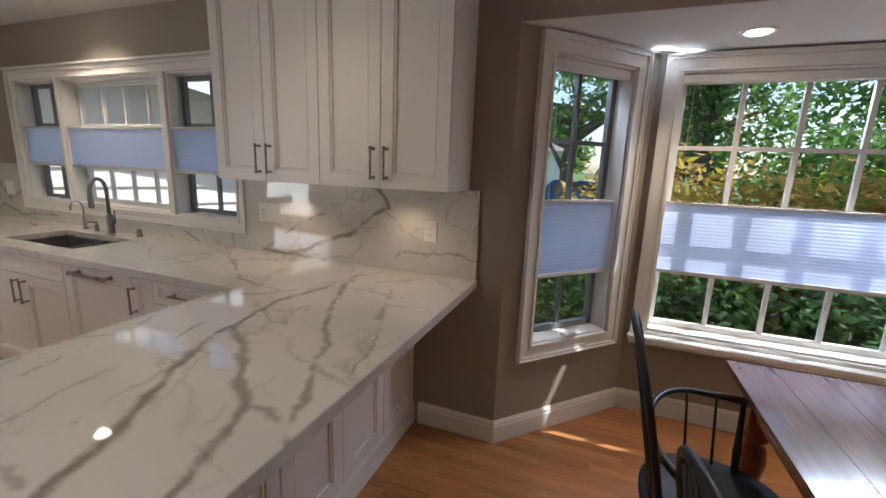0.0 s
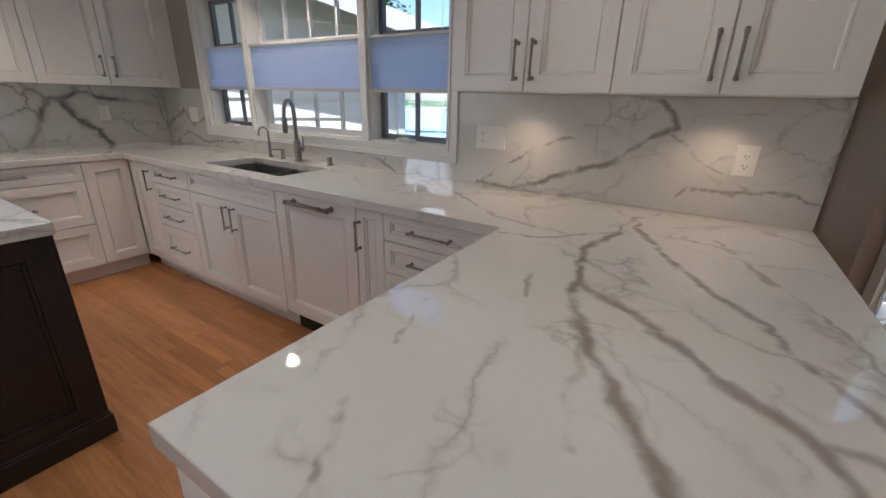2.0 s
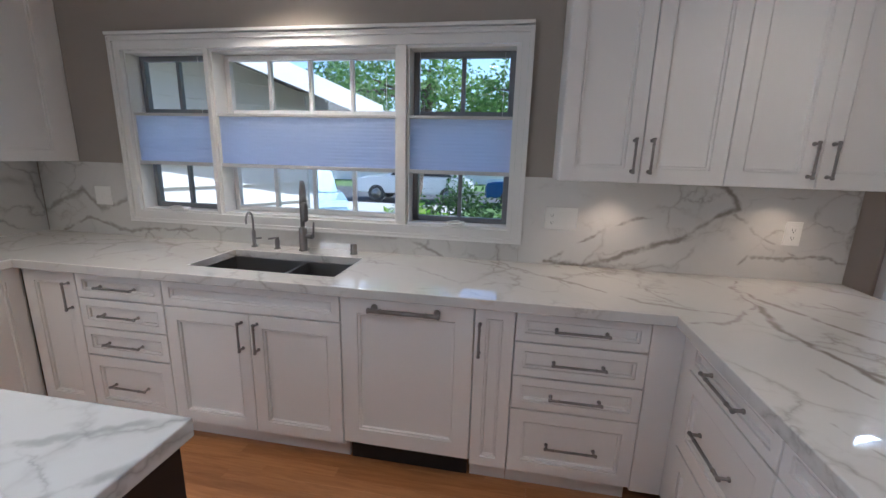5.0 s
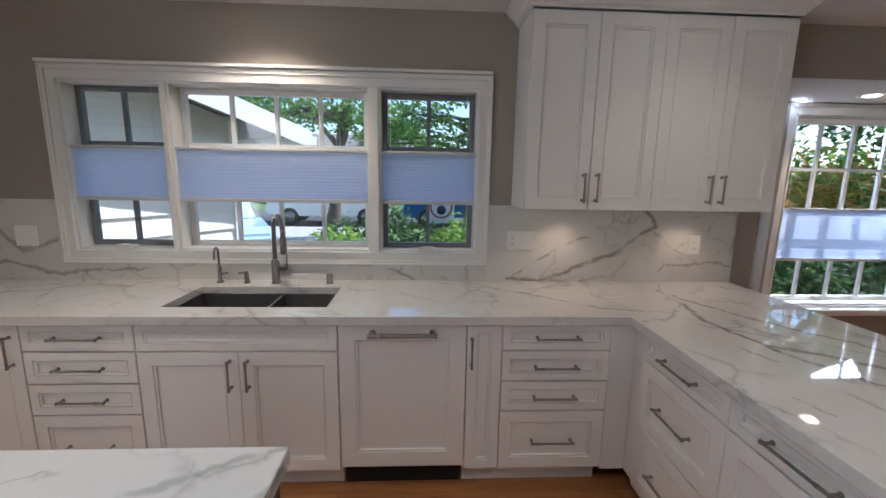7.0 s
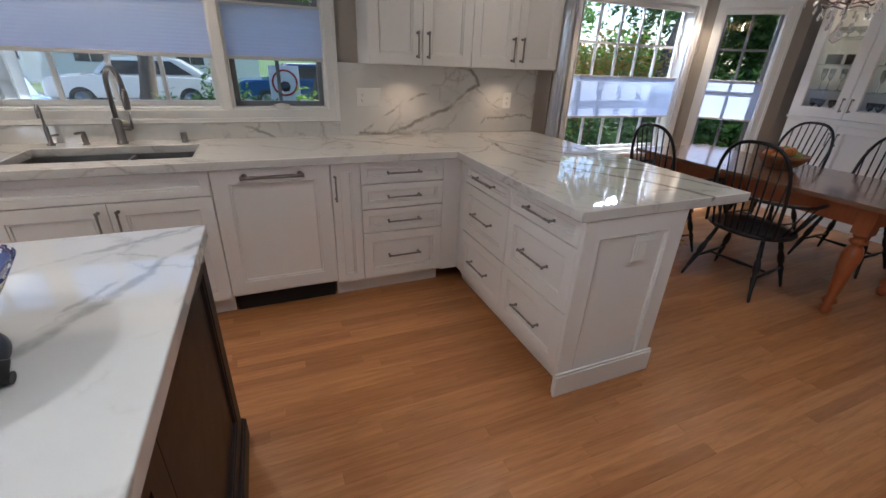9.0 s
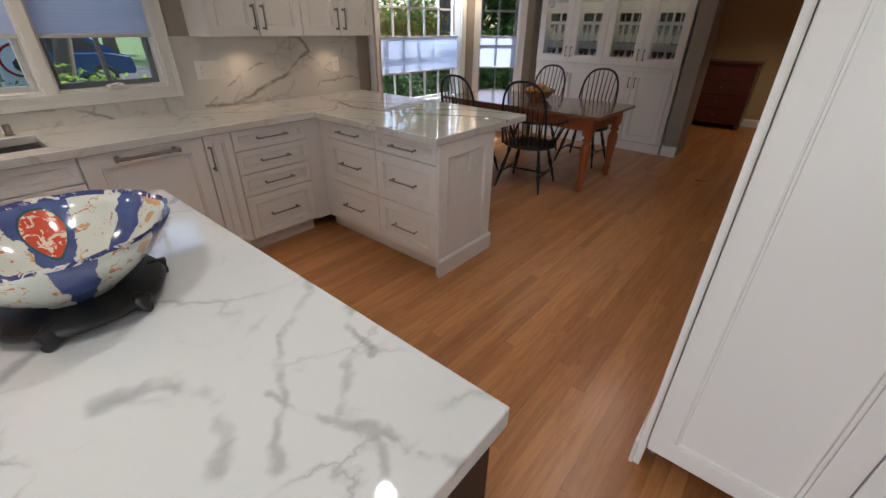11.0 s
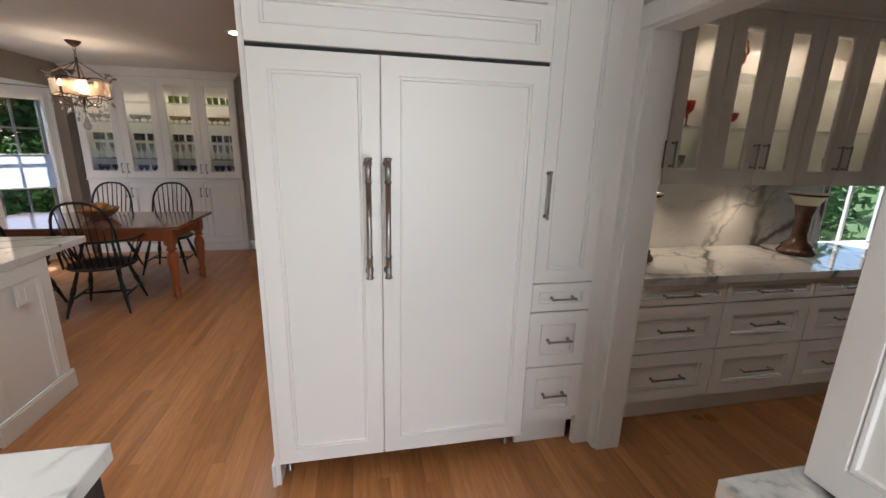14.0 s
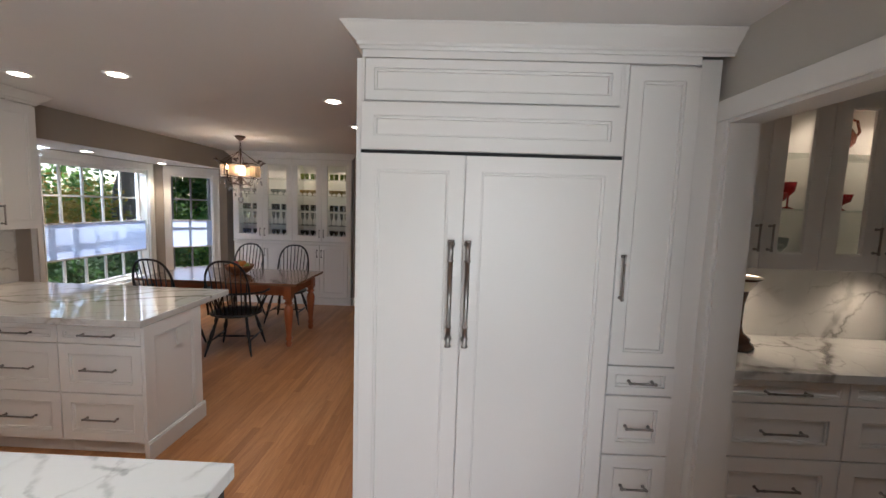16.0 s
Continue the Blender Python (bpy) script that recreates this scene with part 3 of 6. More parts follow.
def window_unit(name, m, u0, u1, z0, z1, cols, rows, depth=0.10, sash=0.045, material=None, muntin=0.022, label="", trim=True, crank=False, reveal=True):
    material = material or M_TRIM
    w = thing(name, m, label, "window")
    w["kind"] = "structure"
    if trim:
        casing(w, u0, u1, z0, z1)
    if reveal:
        j = 0.012
        boxes("jamb", [(u0, u0 + j, 0.0, T, z0, z1), (u1 - j, u1, 0.0, T, z0, z1), (u0 + j, u1 - j, 0.0, T, z1 - j, z1), (u0 + j, u1 - j, 0.0, T, z0, z0 + j)], M_TRIM, w)
    s0, s1, r0, r1 = u0 + 0.013, u1 - 0.013, z0 + 0.013, z1 - 0.013
    boxes("sash", [(s0, s0 + sash, depth, depth + 0.035, r0, r1), (s1 - sash, s1, depth, depth + 0.035, r0, r1),
                   (s0 + sash, s1 - sash, depth, depth + 0.035, r0, r0 + sash), (s0 + sash, s1 - sash, depth, depth + 0.035, r1 - sash, r1)], material, w, bevel=0.003)
    g0, g1, k0, k1 = s0 + sash, s1 - sash, r0 + sash, r1 - sash
    items = []
    for i in range(1, cols):
        x = g0 + (g1 - g0) * i / cols
        items.append((x - muntin / 2, x + muntin / 2, depth + 0.006, depth + 0.029, k0, k1))
    boxes("muntin", items, material, w) if items else None
    items = []
    for i in range(1, rows):
        z = k0 + (k1 - k0) * i / rows
        items.append((g0, g1, depth + 0.008, depth + 0.027, z - muntin / 2, z + muntin / 2))
    boxes("muntin", items, material, w) if items else None
    for i in range(cols):
        for k in range(rows):
            x0, x1 = g0 + (g1 - g0) * i / cols + 0.002, g0 + (g1 - g0) * (i + 1) / cols - 0.002
            y0, y1 = k0 + (k1 - k0) * k / rows + 0.002, k0 + (k1 - k0) * (k + 1) / rows - 0.002
            p = boxes("pane", [(x0, x1, depth + 0.016, depth + 0.019, y0, y1)], M_GLASS, w)
            p.visible_shadow = False
    if crank:
        c = (u0 + u1) / 2
        bm = bmesh.new()
        box(bm, c - 0.045, c + 0.045, -0.03, 0.03, z0 + 0.012, z0 + 0.03, 0.006)
        tube(bm, [(c + 0.02, -0.015, z0 + 0.034), (c - 0.01, -0.035, z0 + 0.036), (c - 0.05, -0.032, z0 + 0.028)], 0.006)
        part("crank_handle", bm, M_PLASTIC, w)
    return w


def blind(m, u0, u1, z0, z1, y=0.02, rails=None):
    b = thing("cellular_blind", m, "white pleated cellular blind across the middle of a window", "window blind")
    b["group"] = "cellular window blinds"
    bm = bmesh.new()
    n = int((z1 - z0 - 0.03) / 0.019)
    dz = (z1 - z0 - 0.03) / n
    prev = None
    for i in range(2 * n + 1):
        z = z0 + 0.015 + dz * i / 2
        yy = y + (0.0 if i % 2 else 0.0012)
        row = [bm.verts.new((u0, yy, z)), bm.verts.new((u1, yy, z))]
        if prev:
            bm.faces.new((prev[0], prev[1], row[1], row[0]))
        prev = row
    bm.verts.ensure_lookup_table()
    part("fabric", bm, M_BLIND, b)
    boxes("bottom_rail", [(u0, u1, y - 0.012, y + 0.016, z0 - 0.005, z0 + 0.016)], rails or M_RAIL, b, bevel=0.003)
    boxes("top_rail", [(u0, u1, y - 0.012, y + 0.016, z1 - 0.016, z1)], rails or M_RAIL, b, bevel=0.003)
    for u in (u0 + 0.06, u1 - 0.06):
        boxes("cord", [(u - 0.0007, u + 0.0007, y + 0.001, y + 0.0025, z1, 2.0)], M_PLASTIC, b)
    return b


for i, (cols, mt, lab) in enumerate(((2, M_SASH, "narrow grey casement window with a white moulded frame in the bay"),
                                     (5, M_TRIM, "wide white multi-pane window of the bay over a deep stool"),
                                     (2, M_SASH, "narrow grey casement window of the bay beside the hutch"))):
    m, n = bay_matrix(i)
    u0, u1, z0, z1 = HOLES[i]
    window_unit("window_%d" % (i + 1), m, u0, u1, z0, z1, cols, 4, 0.10, 0.035, mt, 0.024, lab, crank=i != 1)
    blind(m, u0 + 0.016, u1 - 0.016, 0.915, 1.335, 0.035)
    head = thing("blind_headrail", m, "white headrail of a blind at the head of a bay window", "window blind")
    boxes("headrail", [(u0 + 0.014, u1 - 0.014, 0.015, 0.06, z1 - 0.06, z1 - 0.014)], M_TRIM, head, bevel=0.004)
m1, n1 = bay_matrix(1)
bm = bmesh.new()
box(bm, 0.02, n1 - 0.02, -0.10, -0.036, 0.50, 0.53, 0.006)
tagged(part("window_stool", bm, M_TRIM, None, "", m1), "white painted window stool under the wide bay window", kind="structure")

KM = Matrix.Translation((0, 2.42, 0))
kw = thing("window_4", KM, "wide white three-part kitchen window over the sink", "window")
kw["kind"] = "structure"
casing(kw, -3.995, -1.70, 1.085, 2.02, 0.072)
boxes("mullion_post", [(-3.454, -3.426, -0.02, T, 1.085, 2.02), (-2.324, -2.271, -0.02, T, 1.085, 2.02)], M_TRIM, kw, bevel=0.003)
boxes("head_trim", [(-4.07, -1.63, -0.045, -0.001, 2.097, 2.115)], M_TRIM, kw, bevel=0.004)
window_unit("window_5", KM, -3.995, -3.455, 1.085, 2.02, 2, 3, 0.09, 0.03, M_SASH, 0.022, "grey casement sash at one end of the kitchen window", False, True)
window_unit("window_6", KM, -3.425, -2.325, 1.085, 2.02, 4, 3, 0.10, 0.03, M_TRIM, 0.022, "white fixed middle sash of the kitchen window", False)
window_unit("window_7", KM, -2.27, -1.70, 1.085, 2.02, 2, 3, 0.09, 0.03, M_SASH, 0.022, "grey casement sash at one end of the kitchen window", False, True)
blind(KM, -3.99, -3.46, 1.375, 1.675, 0.016)
blind(KM, -3.42, -2.33, 1.375, 1.675, 0.016)
blind(KM, -2.265, -1.705, 1.375, 1.675, 0.016)
PM = Matrix.Translation((-0.79, -4.62, 0)) @ Matrix.Rotation(radians(-90), 4, "Z")
window_unit("window_8", PM, 0.0, 1.08, 0.84, 1.55, 3, 1, 0.08, 0.04, M_TRIM, 0.022, "low white window over the pantry counter", True)

# Unseen window, added as an opening for the west fill lamp.
window_unit("window_9", Matrix.Translation((-4.76, -2.25, 0)) @ Matrix.Rotation(radians(90), 4, "Z"), 0.0, 1.25, 0.4, 2.0, 2, 2, 0.08, 0.04, M_TRIM, 0.022, "white paned side window, unseen, added for the west fill lamp")


# cased opening to the pantry
def cased_opening():
    o = thing("door_1", Matrix.Identity(4), "wide white cased opening without a door, into the pantry", "doorway")
    o["kind"] = "structure"
    for side, (a, b) in (("l", (-1.542, -1.442)), ("r", (-2.62, -2.525))):
        boxes("casing_leg", [(a, b, -2.429, -2.408, 0.0, 2.066)], M_TRIM, o, bevel=0.003)
    boxes("casing_head", [(-2.62, -1.442, -2.429, -2.406, 2.068, 2.158)], M_TRIM, o, bevel=0.003)
    boxes("jamb_liner", [(-1.555, -1.539, -2.556, -2.422, 0, 2.066), (-2.528, -2.512, -2.556, -2.422, 0, 2.066), (-2.512, -1.555, -2.556, -2.422, 2.054, 2.07)], M_TRIM, o)


cased_opening()


# cabinets: local x along the front, local y into the body, local z up

def front_mesh(w, h, rail=0.062, t=0.02):
    """A framed panel front with a stepped moulding, from (0, 0) to (w, h), facing -y."""
    rail = min(rail, w * 0.28, h * 0.28)
    bm = bmesh.new()
    steps = [(0.0, 0.0), (0.0, t - 0.002), (0.002, t), (rail, t), (rail + 0.001, t - 0.008), (rail + 0.0045, t - 0.008), (rail + 0.0055, t - 0.003), (rail + 0.012, t - 0.004), (rail + 0.0135, t - 0.014), (rail + 0.0155, t - 0.0145)]
    rings = []
    for ins, d in steps:
        rings.append([bm.verts.new((x, -d, z)) for x, z in ((ins, ins), (w - ins, ins), (w - ins, h - ins), (ins, h - ins))])
    for a, b in zip(rings, rings[1:]):
        for i in range(4):
            bm.faces.new((a[i], a[(i + 1) % 4], b[(i + 1) % 4], b[i]))
    bm.faces.new(rings[-1])
    bm.faces.new(rings[0][::-1])
    return to_mesh("front", bm, M_CAB)


def glass_front(parent, w, h, m, rail=0.062, t=0.02):
    rail = min(rail, w * 0.3)
    bm = bmesh.new()
    steps = [(0.0, 0.0), (0.0, t - 0.0015), (0.0015, t), (rail, t), (rail + 0.004, t - 0.005), (rail + 0.009, t - 0.009), (rail + 0.009, 0.0)]
    rings = []
    for ins, d in steps:
        rings.append([bm.verts.new((x, -d, z)) for x, z in ((ins, ins), (w - ins, ins), (w - ins, h - ins), (ins, h - ins))])
    rings.append(rings[0])
    for a, b in zip(rings, rings[1:]):
        for i in range(4):
            bm.faces.new((a[i], a[(i + 1) % 4], b[(i + 1) % 4], b[i]))
    door = part("door", bm, M_CAB, parent, "glazed door", m)
    r = rail + 0.006
    boxes("glass", [(r, w - r, -0.008, -0.005, r, h - r)], M_GLASS, door)
    return door


def handle_mesh(length, r=0.0055, stand=0.032, fancy=True):
    """A bar pull along x, centred on the origin, standing out to -y."""
    bm = bmesh.new()
    a = length / 2
    for s in (-1, 1):
        turned(bm, [(r * 1.5, 0), (r * 1.5, 0.004), (r * 0.95, 0.007), (r * 0.95, stand)], 12, (s * (a - r * 2), 0, 0), (0, -1, 0))
    prof = [(r * 0.9, 0), (r * 1.35, 0.003), (r * 1.35, 0.009), (r, 0.012), (r, length * 0.18), (r * 1.25, length * 0.185), (r * 1.25, length * 0.2), (r * 0.95, length * 0.205)]
    prof += [(rr, length - hh) for rr, hh in prof[::-1]]
    turned(bm, prof, 12, (-a, -stand, 0), (1, 0, 0))
    return to_mesh("handle", bm, M_NICKEL)


HANDLES = {k: handle_mesh(*v) for k, v in {"s": (0.13,), "d": (0.15,), "m": (0.215,), "l": (0.315, 0.010, 0.045), "xl": (0.485, 0.0115, 0.058)}.items()}


def handle(parent, kind, x, z, vertical=False, y=-0.02):
    return part("handle", HANDLES[kind], None, parent, "polished nickel bar handle", pose(x, y, z, 0, 90 if vertical else 0, 0))


def facing(x, y, z=0, rz=0):
    return Matrix.Translation((x, y, z)) @ Matrix.Rotation(radians(rz), 4, "Z")


GAP = 0.002


def add_front(cab, kind, x0, x1, z0, z1, hk=None, hpos=None, rail=0.062):
    """kind: door, drawer, panel. hpos: for doors the handle's (x, z); drawers take the middle."""
    o = part("panel" if kind == "panel" else kind, front_mesh(x1 - x0 - 2 * GAP, z1 - z0 - 2 * GAP, rail), None, cab, "", Matrix.Translation((x0 + GAP, 0, z0 + GAP)))
    if hk:
        w, h = x1 - x0 - 2 * GAP, z1 - z0 - 2 * GAP
        if kind == "drawer" and not hpos:
            handle(o, hk, w / 2, h / 2)
        else:
            handle(o, hk, hpos[0] - x0 - GAP, hpos[1] - z0 - GAP, hpos[2] if len(hpos) > 2 else True)
    return o


def cabinet(m, w, depth, z0, z1, label, category="cabinet", toe=0.0, group="", extra=()):
    c = thing("cabinet", m, label, category, group)
    items = [(0, w, 0.0015, depth, z0, z1)]
    boxes("body", items, M_CAB, c)
    if toe:
        boxes("toe_kick", [(0, w, 0.055, 0.075, 0.0, z0 - 0.001)], M_CAB, c)
    return c


TOP, BOT = 0.868, 0.115
WH = "white painted wooden base cabinet with nickel pulls under a marble worktop"
# sink wall, faces at y 1.785
FY = 1.805
base = "base cabinets under the worktop"


def drawers4(c, w, x0=0.0):
    for a, b in ((0.735, TOP), (0.58, 0.732), (0.427, 0.577), (BOT, 0.424)):
        add_front(c, "drawer", x0, x0 + w, a, b, "m", None, 0.036 if b - a < 0.2 else 0.055)


def drawers3(c, w, x0=0.0, h="m"):
    for a, b in ((0.745, TOP), (0.43, 0.742), (BOT, 0.427)):
        add_front(c, "drawer", x0, x0 + w, a, b, h, None, 0.036 if b - a < 0.2 else 0.06)


c = cabinet(facing(-4.138, FY), 0.348, 0.60, 0.10, TOP, "white painted narrow corner cabinet with one nickel pull", "cabinet", True, base)
add_front(c, "door", 0.03, 0.348, BOT, TOP, "d", (0.308, 0.74))
c = cabinet(facing(-3.788, FY), 0.487, 0.60, 0.10, TOP, "white painted four-drawer base cabinet with nickel pulls beside the sink base", "drawer cabinet", True, base)
drawers4(c, 0.487)
c = cabinet(facing(-3.298, FY), 0.898, 0.06, 0.10, TOP, "white painted two-door sink base cabinet with a blind panel above", "sink cabinet", True, base)
for sx in (0, 0.88):
    boxes("side", [(sx, sx + 0.018, 0.061, 0.60, 0.10, 0.86)], M_CAB, c)
add_front(c, "panel", 0, 0.898, 0.735, TOP, None, None, 0.04)
add_front(c, "door", 0, 0.449, BOT, 0.732, "d", (0.41, 0.625))
add_front(c, "door", 0.449, 0.898, BOT, 0.732, "d", (0.49, 0.625))
c = thing("dishwasher", facing(-2.397, FY), "panelled white built-in dishwasher with a thick nickel towel-bar handle", "dishwasher", "")
boxes("body", [(0, 0.592, 0.002, 0.60, 0.12, 0.862)], M_CAB, c)
boxes("toe_kick", [(0.01, 0.58, 0.05, 0.07, 0.0, 0.118)], M_DARK, c, "black recessed kick plate")
add_front(c, "door", 0.0, 0.592, 0.135, TOP, "l", (0.296, 0.825, False), 0.075)
c = cabinet(facing(-1.803, FY), 0.165, 0.60, 0.10, TOP, "narrow white painted pull-out cabinet with a nickel pull", "cabinet", True, base)
add_front(c, "door", 0, 0.165, BOT, TOP, "d", (0.022, 0.73), 0.045)
c = cabinet(facing(-1.636, FY), 0.52, 0.60, 0.10, TOP, "white painted four-drawer base cabinet with nickel pulls in the corner", "drawer cabinet", True, base)
drawers4(c, 0.518)
boxes("filler", [(0.52, 0.64, -0.015, 0.02, 0.10, TOP)], M_CAB, c)

# peninsula, faces at x -1.015 looking west
PX = -0.995
c = cabinet(facing(PX, 1.803, 0, -90), 0.119, 0.56, 0.10, TOP, "white painted corner filler of the peninsula", "cabinet", True)
for i, (y0, w) in enumerate(((1.683, 0.52), (1.161, 0.525))):
    c = cabinet(facing(PX, y0, 0, -90), w, 0.54, 0.10, TOP, "white painted three-drawer peninsula cabinet with nickel pulls under marble", "drawer cabinet", True, "peninsula cabinets")
    drawers3(c, w)
c = thing("end_cabinet_panel", facing(-0.995, 0.634, 0, 0), "white framed end panel of the peninsula with moulded base", "cabinet panel")
part("end_panel", front_mesh(0.56, 0.868 - 0.0, 0.085), None, c, "", Matrix.Translation((-0.02, 0.0, 0.0)))
boxes("plinth", [(-0.032, 0.553, -0.036, -0.0205, 0.0, 0.115), (-0.032, 0.553, -0.032, -0.0205, 0.115, 0.128)], M_TRIM, c, bevel=0.003)
boxes("core", [(-0.02, 0.54, 0.0005, 0.0015, 0.0, 0.867)], M_CAB, c)
c = thing("panelled_back", facing(-0.452, 0.64, 0, 90), "white board-and-panel back of the peninsula under the overhang", "cabinet panel")
boxes("body", [(0, 1.775, 0.0, 0.003, 0, 0.868)], M_CAB, c)
for i in range(5):
    part("panel", front_mesh(0.345, 0.74, 0.06), None, c, "", Matrix.Translation((0.012 + i * 0.352, 0, 0.128)))
boxes("plinth", [(0, 1.775, -0.03, 0, 0, 0.125)], M_TRIM, c, bevel=0.004)

# west run, faces at x -4.12 looking east
WX = -4.14
c = cabinet(facing(WX, 1.5, 0, 90), 0.303, 0.60, 0.10, TOP, "white painted blind corner cabinet door", "cabinet", True)
add_front(c, "door", 0, 0.285, BOT, TOP)
for y0, w in ((0.70, 0.80), (-0.10, 0.798), (-0.90, 0.798)):
    c = cabinet(facing(WX, y0, 0, 90), w, 0.60, 0.10, TOP, "wide white painted three-drawer base cabinet with nickel pulls", "drawer cabinet", True, "base cabinets of the side wall")
    drawers3(c, w)

# uppers
c = cabinet(facing(-1.49, 2.12), 1.338, 0.298, 1.375, 2.345, "white painted four-door wall cabinet with a crown and nickel pulls", "wall cabinet")
for i in range(4):
    x = i * 0.3345
    add_front(c, "door", x, x + 0.3345, 1.375, 2.335, "d", (x + (0.30 if i % 2 == 0 else 0.034), 1.49), 0.06)


def crown(parent, length, z=2.345, ends=(True, True), y0=-0.02):
    H = CEIL - z
    prof = [(0.0, 0.0), (-0.008, 0.0), (-0.012, 0.12 * H), (-0.020, 0.15 * H), (-0.022, 0.28 * H), (-0.034, 0.40 * H), (-0.055, 0.62 * H), (-0.074, 0.86 * H), (-0.08, 0.9 * H), (-0.08, H - 0.002), (0.0, H - 0.002)]
    bm = bmesh.new()
    e0, e1 = (1 if ends[0] else 0), (1 if ends[1] else 0)
    rows = []
    rows.append([bm.verts.new((0 + e0 * p[0], 0.29 if e0 else y0 + p[0], z + p[1])) for p in prof])
    if e0:
        rows.append([bm.verts.new((p[0], y0 + p[0], z + p[1])) for p in prof])
    rows.append([bm.verts.new((length - e1 * p[0], y0 + p[0], z + p[1])) for p in prof])
    if e1:
        rows.append([bm.verts.new((length - p[0], 0.29, z + p[1])) for p in prof])
    for a, b in zip(rows, rows[1:]):
        for k in range(len(prof) - 1):
            bm.faces.new((a[k], b[k], b[k + 1], a[k + 1]))
    return part("crown_moulding", bm, M_TRIM, parent)


crown(c, 1.338)
c = cabinet(facing(-4.44, -0.80, 0, 90), 3.14, 0.315, 1.375, 2.345, "white painted wall cabinets of the side wall with nickel pulls", "wall cabinet")
boxes("filler", [(3.14, 3.215, -0.015, 0.31, 1.375, 2.335)], M_CAB, c)
for i in range(7):
    x = 3.14 - (i + 1) * 0.43
    add_front(c, "door", x, x + 0.43, 1.375, 2.335, "d", (x + (0.04 if i % 2 == 0 else 0.39), 1.51), 0.06)
crown(c, 3.21, ends=(False, False))

# refrigerator wall, faces at x -1.545 looking west
FX = -1.525
c = thing("refrigerator", facing(FX, -0.825, 0, -90), "white panelled built-in refrigerator with two long polished nickel handles", "refrigerator")
boxes("body", [(0, 1.16, 0.0015, 0.60, 0.14, 2.109)], M_CAB, c)
# Black sheet stands for the deep shade in the open recess below the doors.
boxes("toe_kick", [(0.03, 1.13, 0.34, 0.36, 0.0, 0.139)], M_DARK, c, "black sheet closing the toe recess, dark in place of shade")
# Dark strip painted in for the shade of the slot above the doors.
boxes("gap", [(0.0, 1.16, -0.004, 0.0, 1.884, 1.900)], M_DARK, c)
for fx in (0.02, 1.13):
    bm = bmesh.new()
    turned(bm, [(0.016, 0), (0.016, 0.01), (0.009, 0.014), (0.009, 0.14)], 12, (fx, 0.11, 0))
    part("levelling_foot", bm, M_STEEL, c)
a = add_front(c, "door", 0.0, 0.472, 0.14, 1.886, "xl", (0.42, 1.27), 0.07)
b = add_front(c, "door", 0.472, 1.16, 0.14, 1.886, "xl", (0.495, 1.27), 0.07)
add_front(c, "panel", 0.0, 1.16, 1.899, 2.108, None, None, 0.062)
c = cabinet(facing(-1.50, -0.825, 0, -90), 1.16, 0.03, 2.112, 2.335, "white flip-up wall cabinet above the refrigerator with crown moulding", "cabinet")
add_front(c, "door", 0.012, 1.14, 2.118, 2.30, None, None, 0.04)
boxes("face_frame", [(0, 0.0105, -0.018, 0, 2.112, 2.335), (1.1415, 1.475, -0.018, 0, 2.303, 2.335), (0.0105, 1.1415, -0.018, 0, 2.303, 2.335)], M_CAB, c)
crown(c, 1.628, 2.335, ends=(True, False))
c = thing("surround_panel", facing(-1.50, -0.80, 0, -90), "white painted side panel and base block beside the refrigerator", "cabinet panel")
boxes("side_panel", [(0.0, 0.022, -0.01, 0.60, 0.0, CEIL - 0.13)], M_CAB, c)
boxes("plinth", [(-0.015, -0.0005, -0.02, 0.74, 0.0, 0.12)], M_TRIM, c, bevel=0.003)
c = cabinet(facing(-1.48, -2.003, 0, -90), 0.30, 0.60, 0.15, 2.31, "tall narrow white pantry cabinet with three small drawers below", "tall cabinet", True)
boxes("stile", [(0.316, 0.404, -0.006, 0.03, 0.0, 2.335), (-0.017, -0.0005, -0.018, 0.02, 0.15, 2.31)], M_CAB, c)
add_front(c, "door", 0, 0.315, 0.94, 2.30, "m", (0.03, 1.36))
for a, b in ((0.793, 0.936), (0.495, 0.789), (0.185, 0.491)):
    add_front(c, "drawer", 0, 0.315, a, b, "s", None, 0.04 if b - a < 0.2 else 0.062)

# south wall counter with a tall cabinet on it
c = cabinet(facing(-2.66, -1.955, 0, 180), 1.3, 0.47, 0.10, TOP, "white painted base cabinet with framed doors by the pantry opening", "cabinet", True)
for i in range(2):
    add_front(c, "door", i * 0.65, i * 0.65 + 0.65, BOT, TOP, "d", (0.61 if i == 0 else 0.69, 0.74))
c = cabinet(facing(-2.655, -2.115, 0, 180), 1.3, 0.31, 0.916, 2.335, "tall white counter-standing cabinet with framed doors", "tall cabinet")
for i in range(2):
    add_front(c, "door", 0.01 + i * 0.645, 0.655 + i * 0.645, 0.92, 2.335, "d", (0.615 if i == 0 else 0.69, 1.2))

# pantry hutch
BX = -1.39
c = cabinet(facing(BX, -2.557, 0, -90), 0.042, 0.58, 0.13, TOP, "narrow white painted filler beside the pantry opening", "cabinet", True)
for i in range(4):
    c = cabinet(facing(BX, -2.60 - i * 0.62, 0, -90), 0.62, 0.58, 0.13, TOP, "white painted three-drawer pantry base cabinet with nickel pulls", "drawer cabinet", True, "pantry base cabinets")
    for a, b in ((0.745, TOP), (0.46, 0.742), (0.15, 0.457)):
        add_front(c, "drawer", 0.0, 0.62, a, b, "m", None, 0.036 if b - a < 0.2 else 0.075)


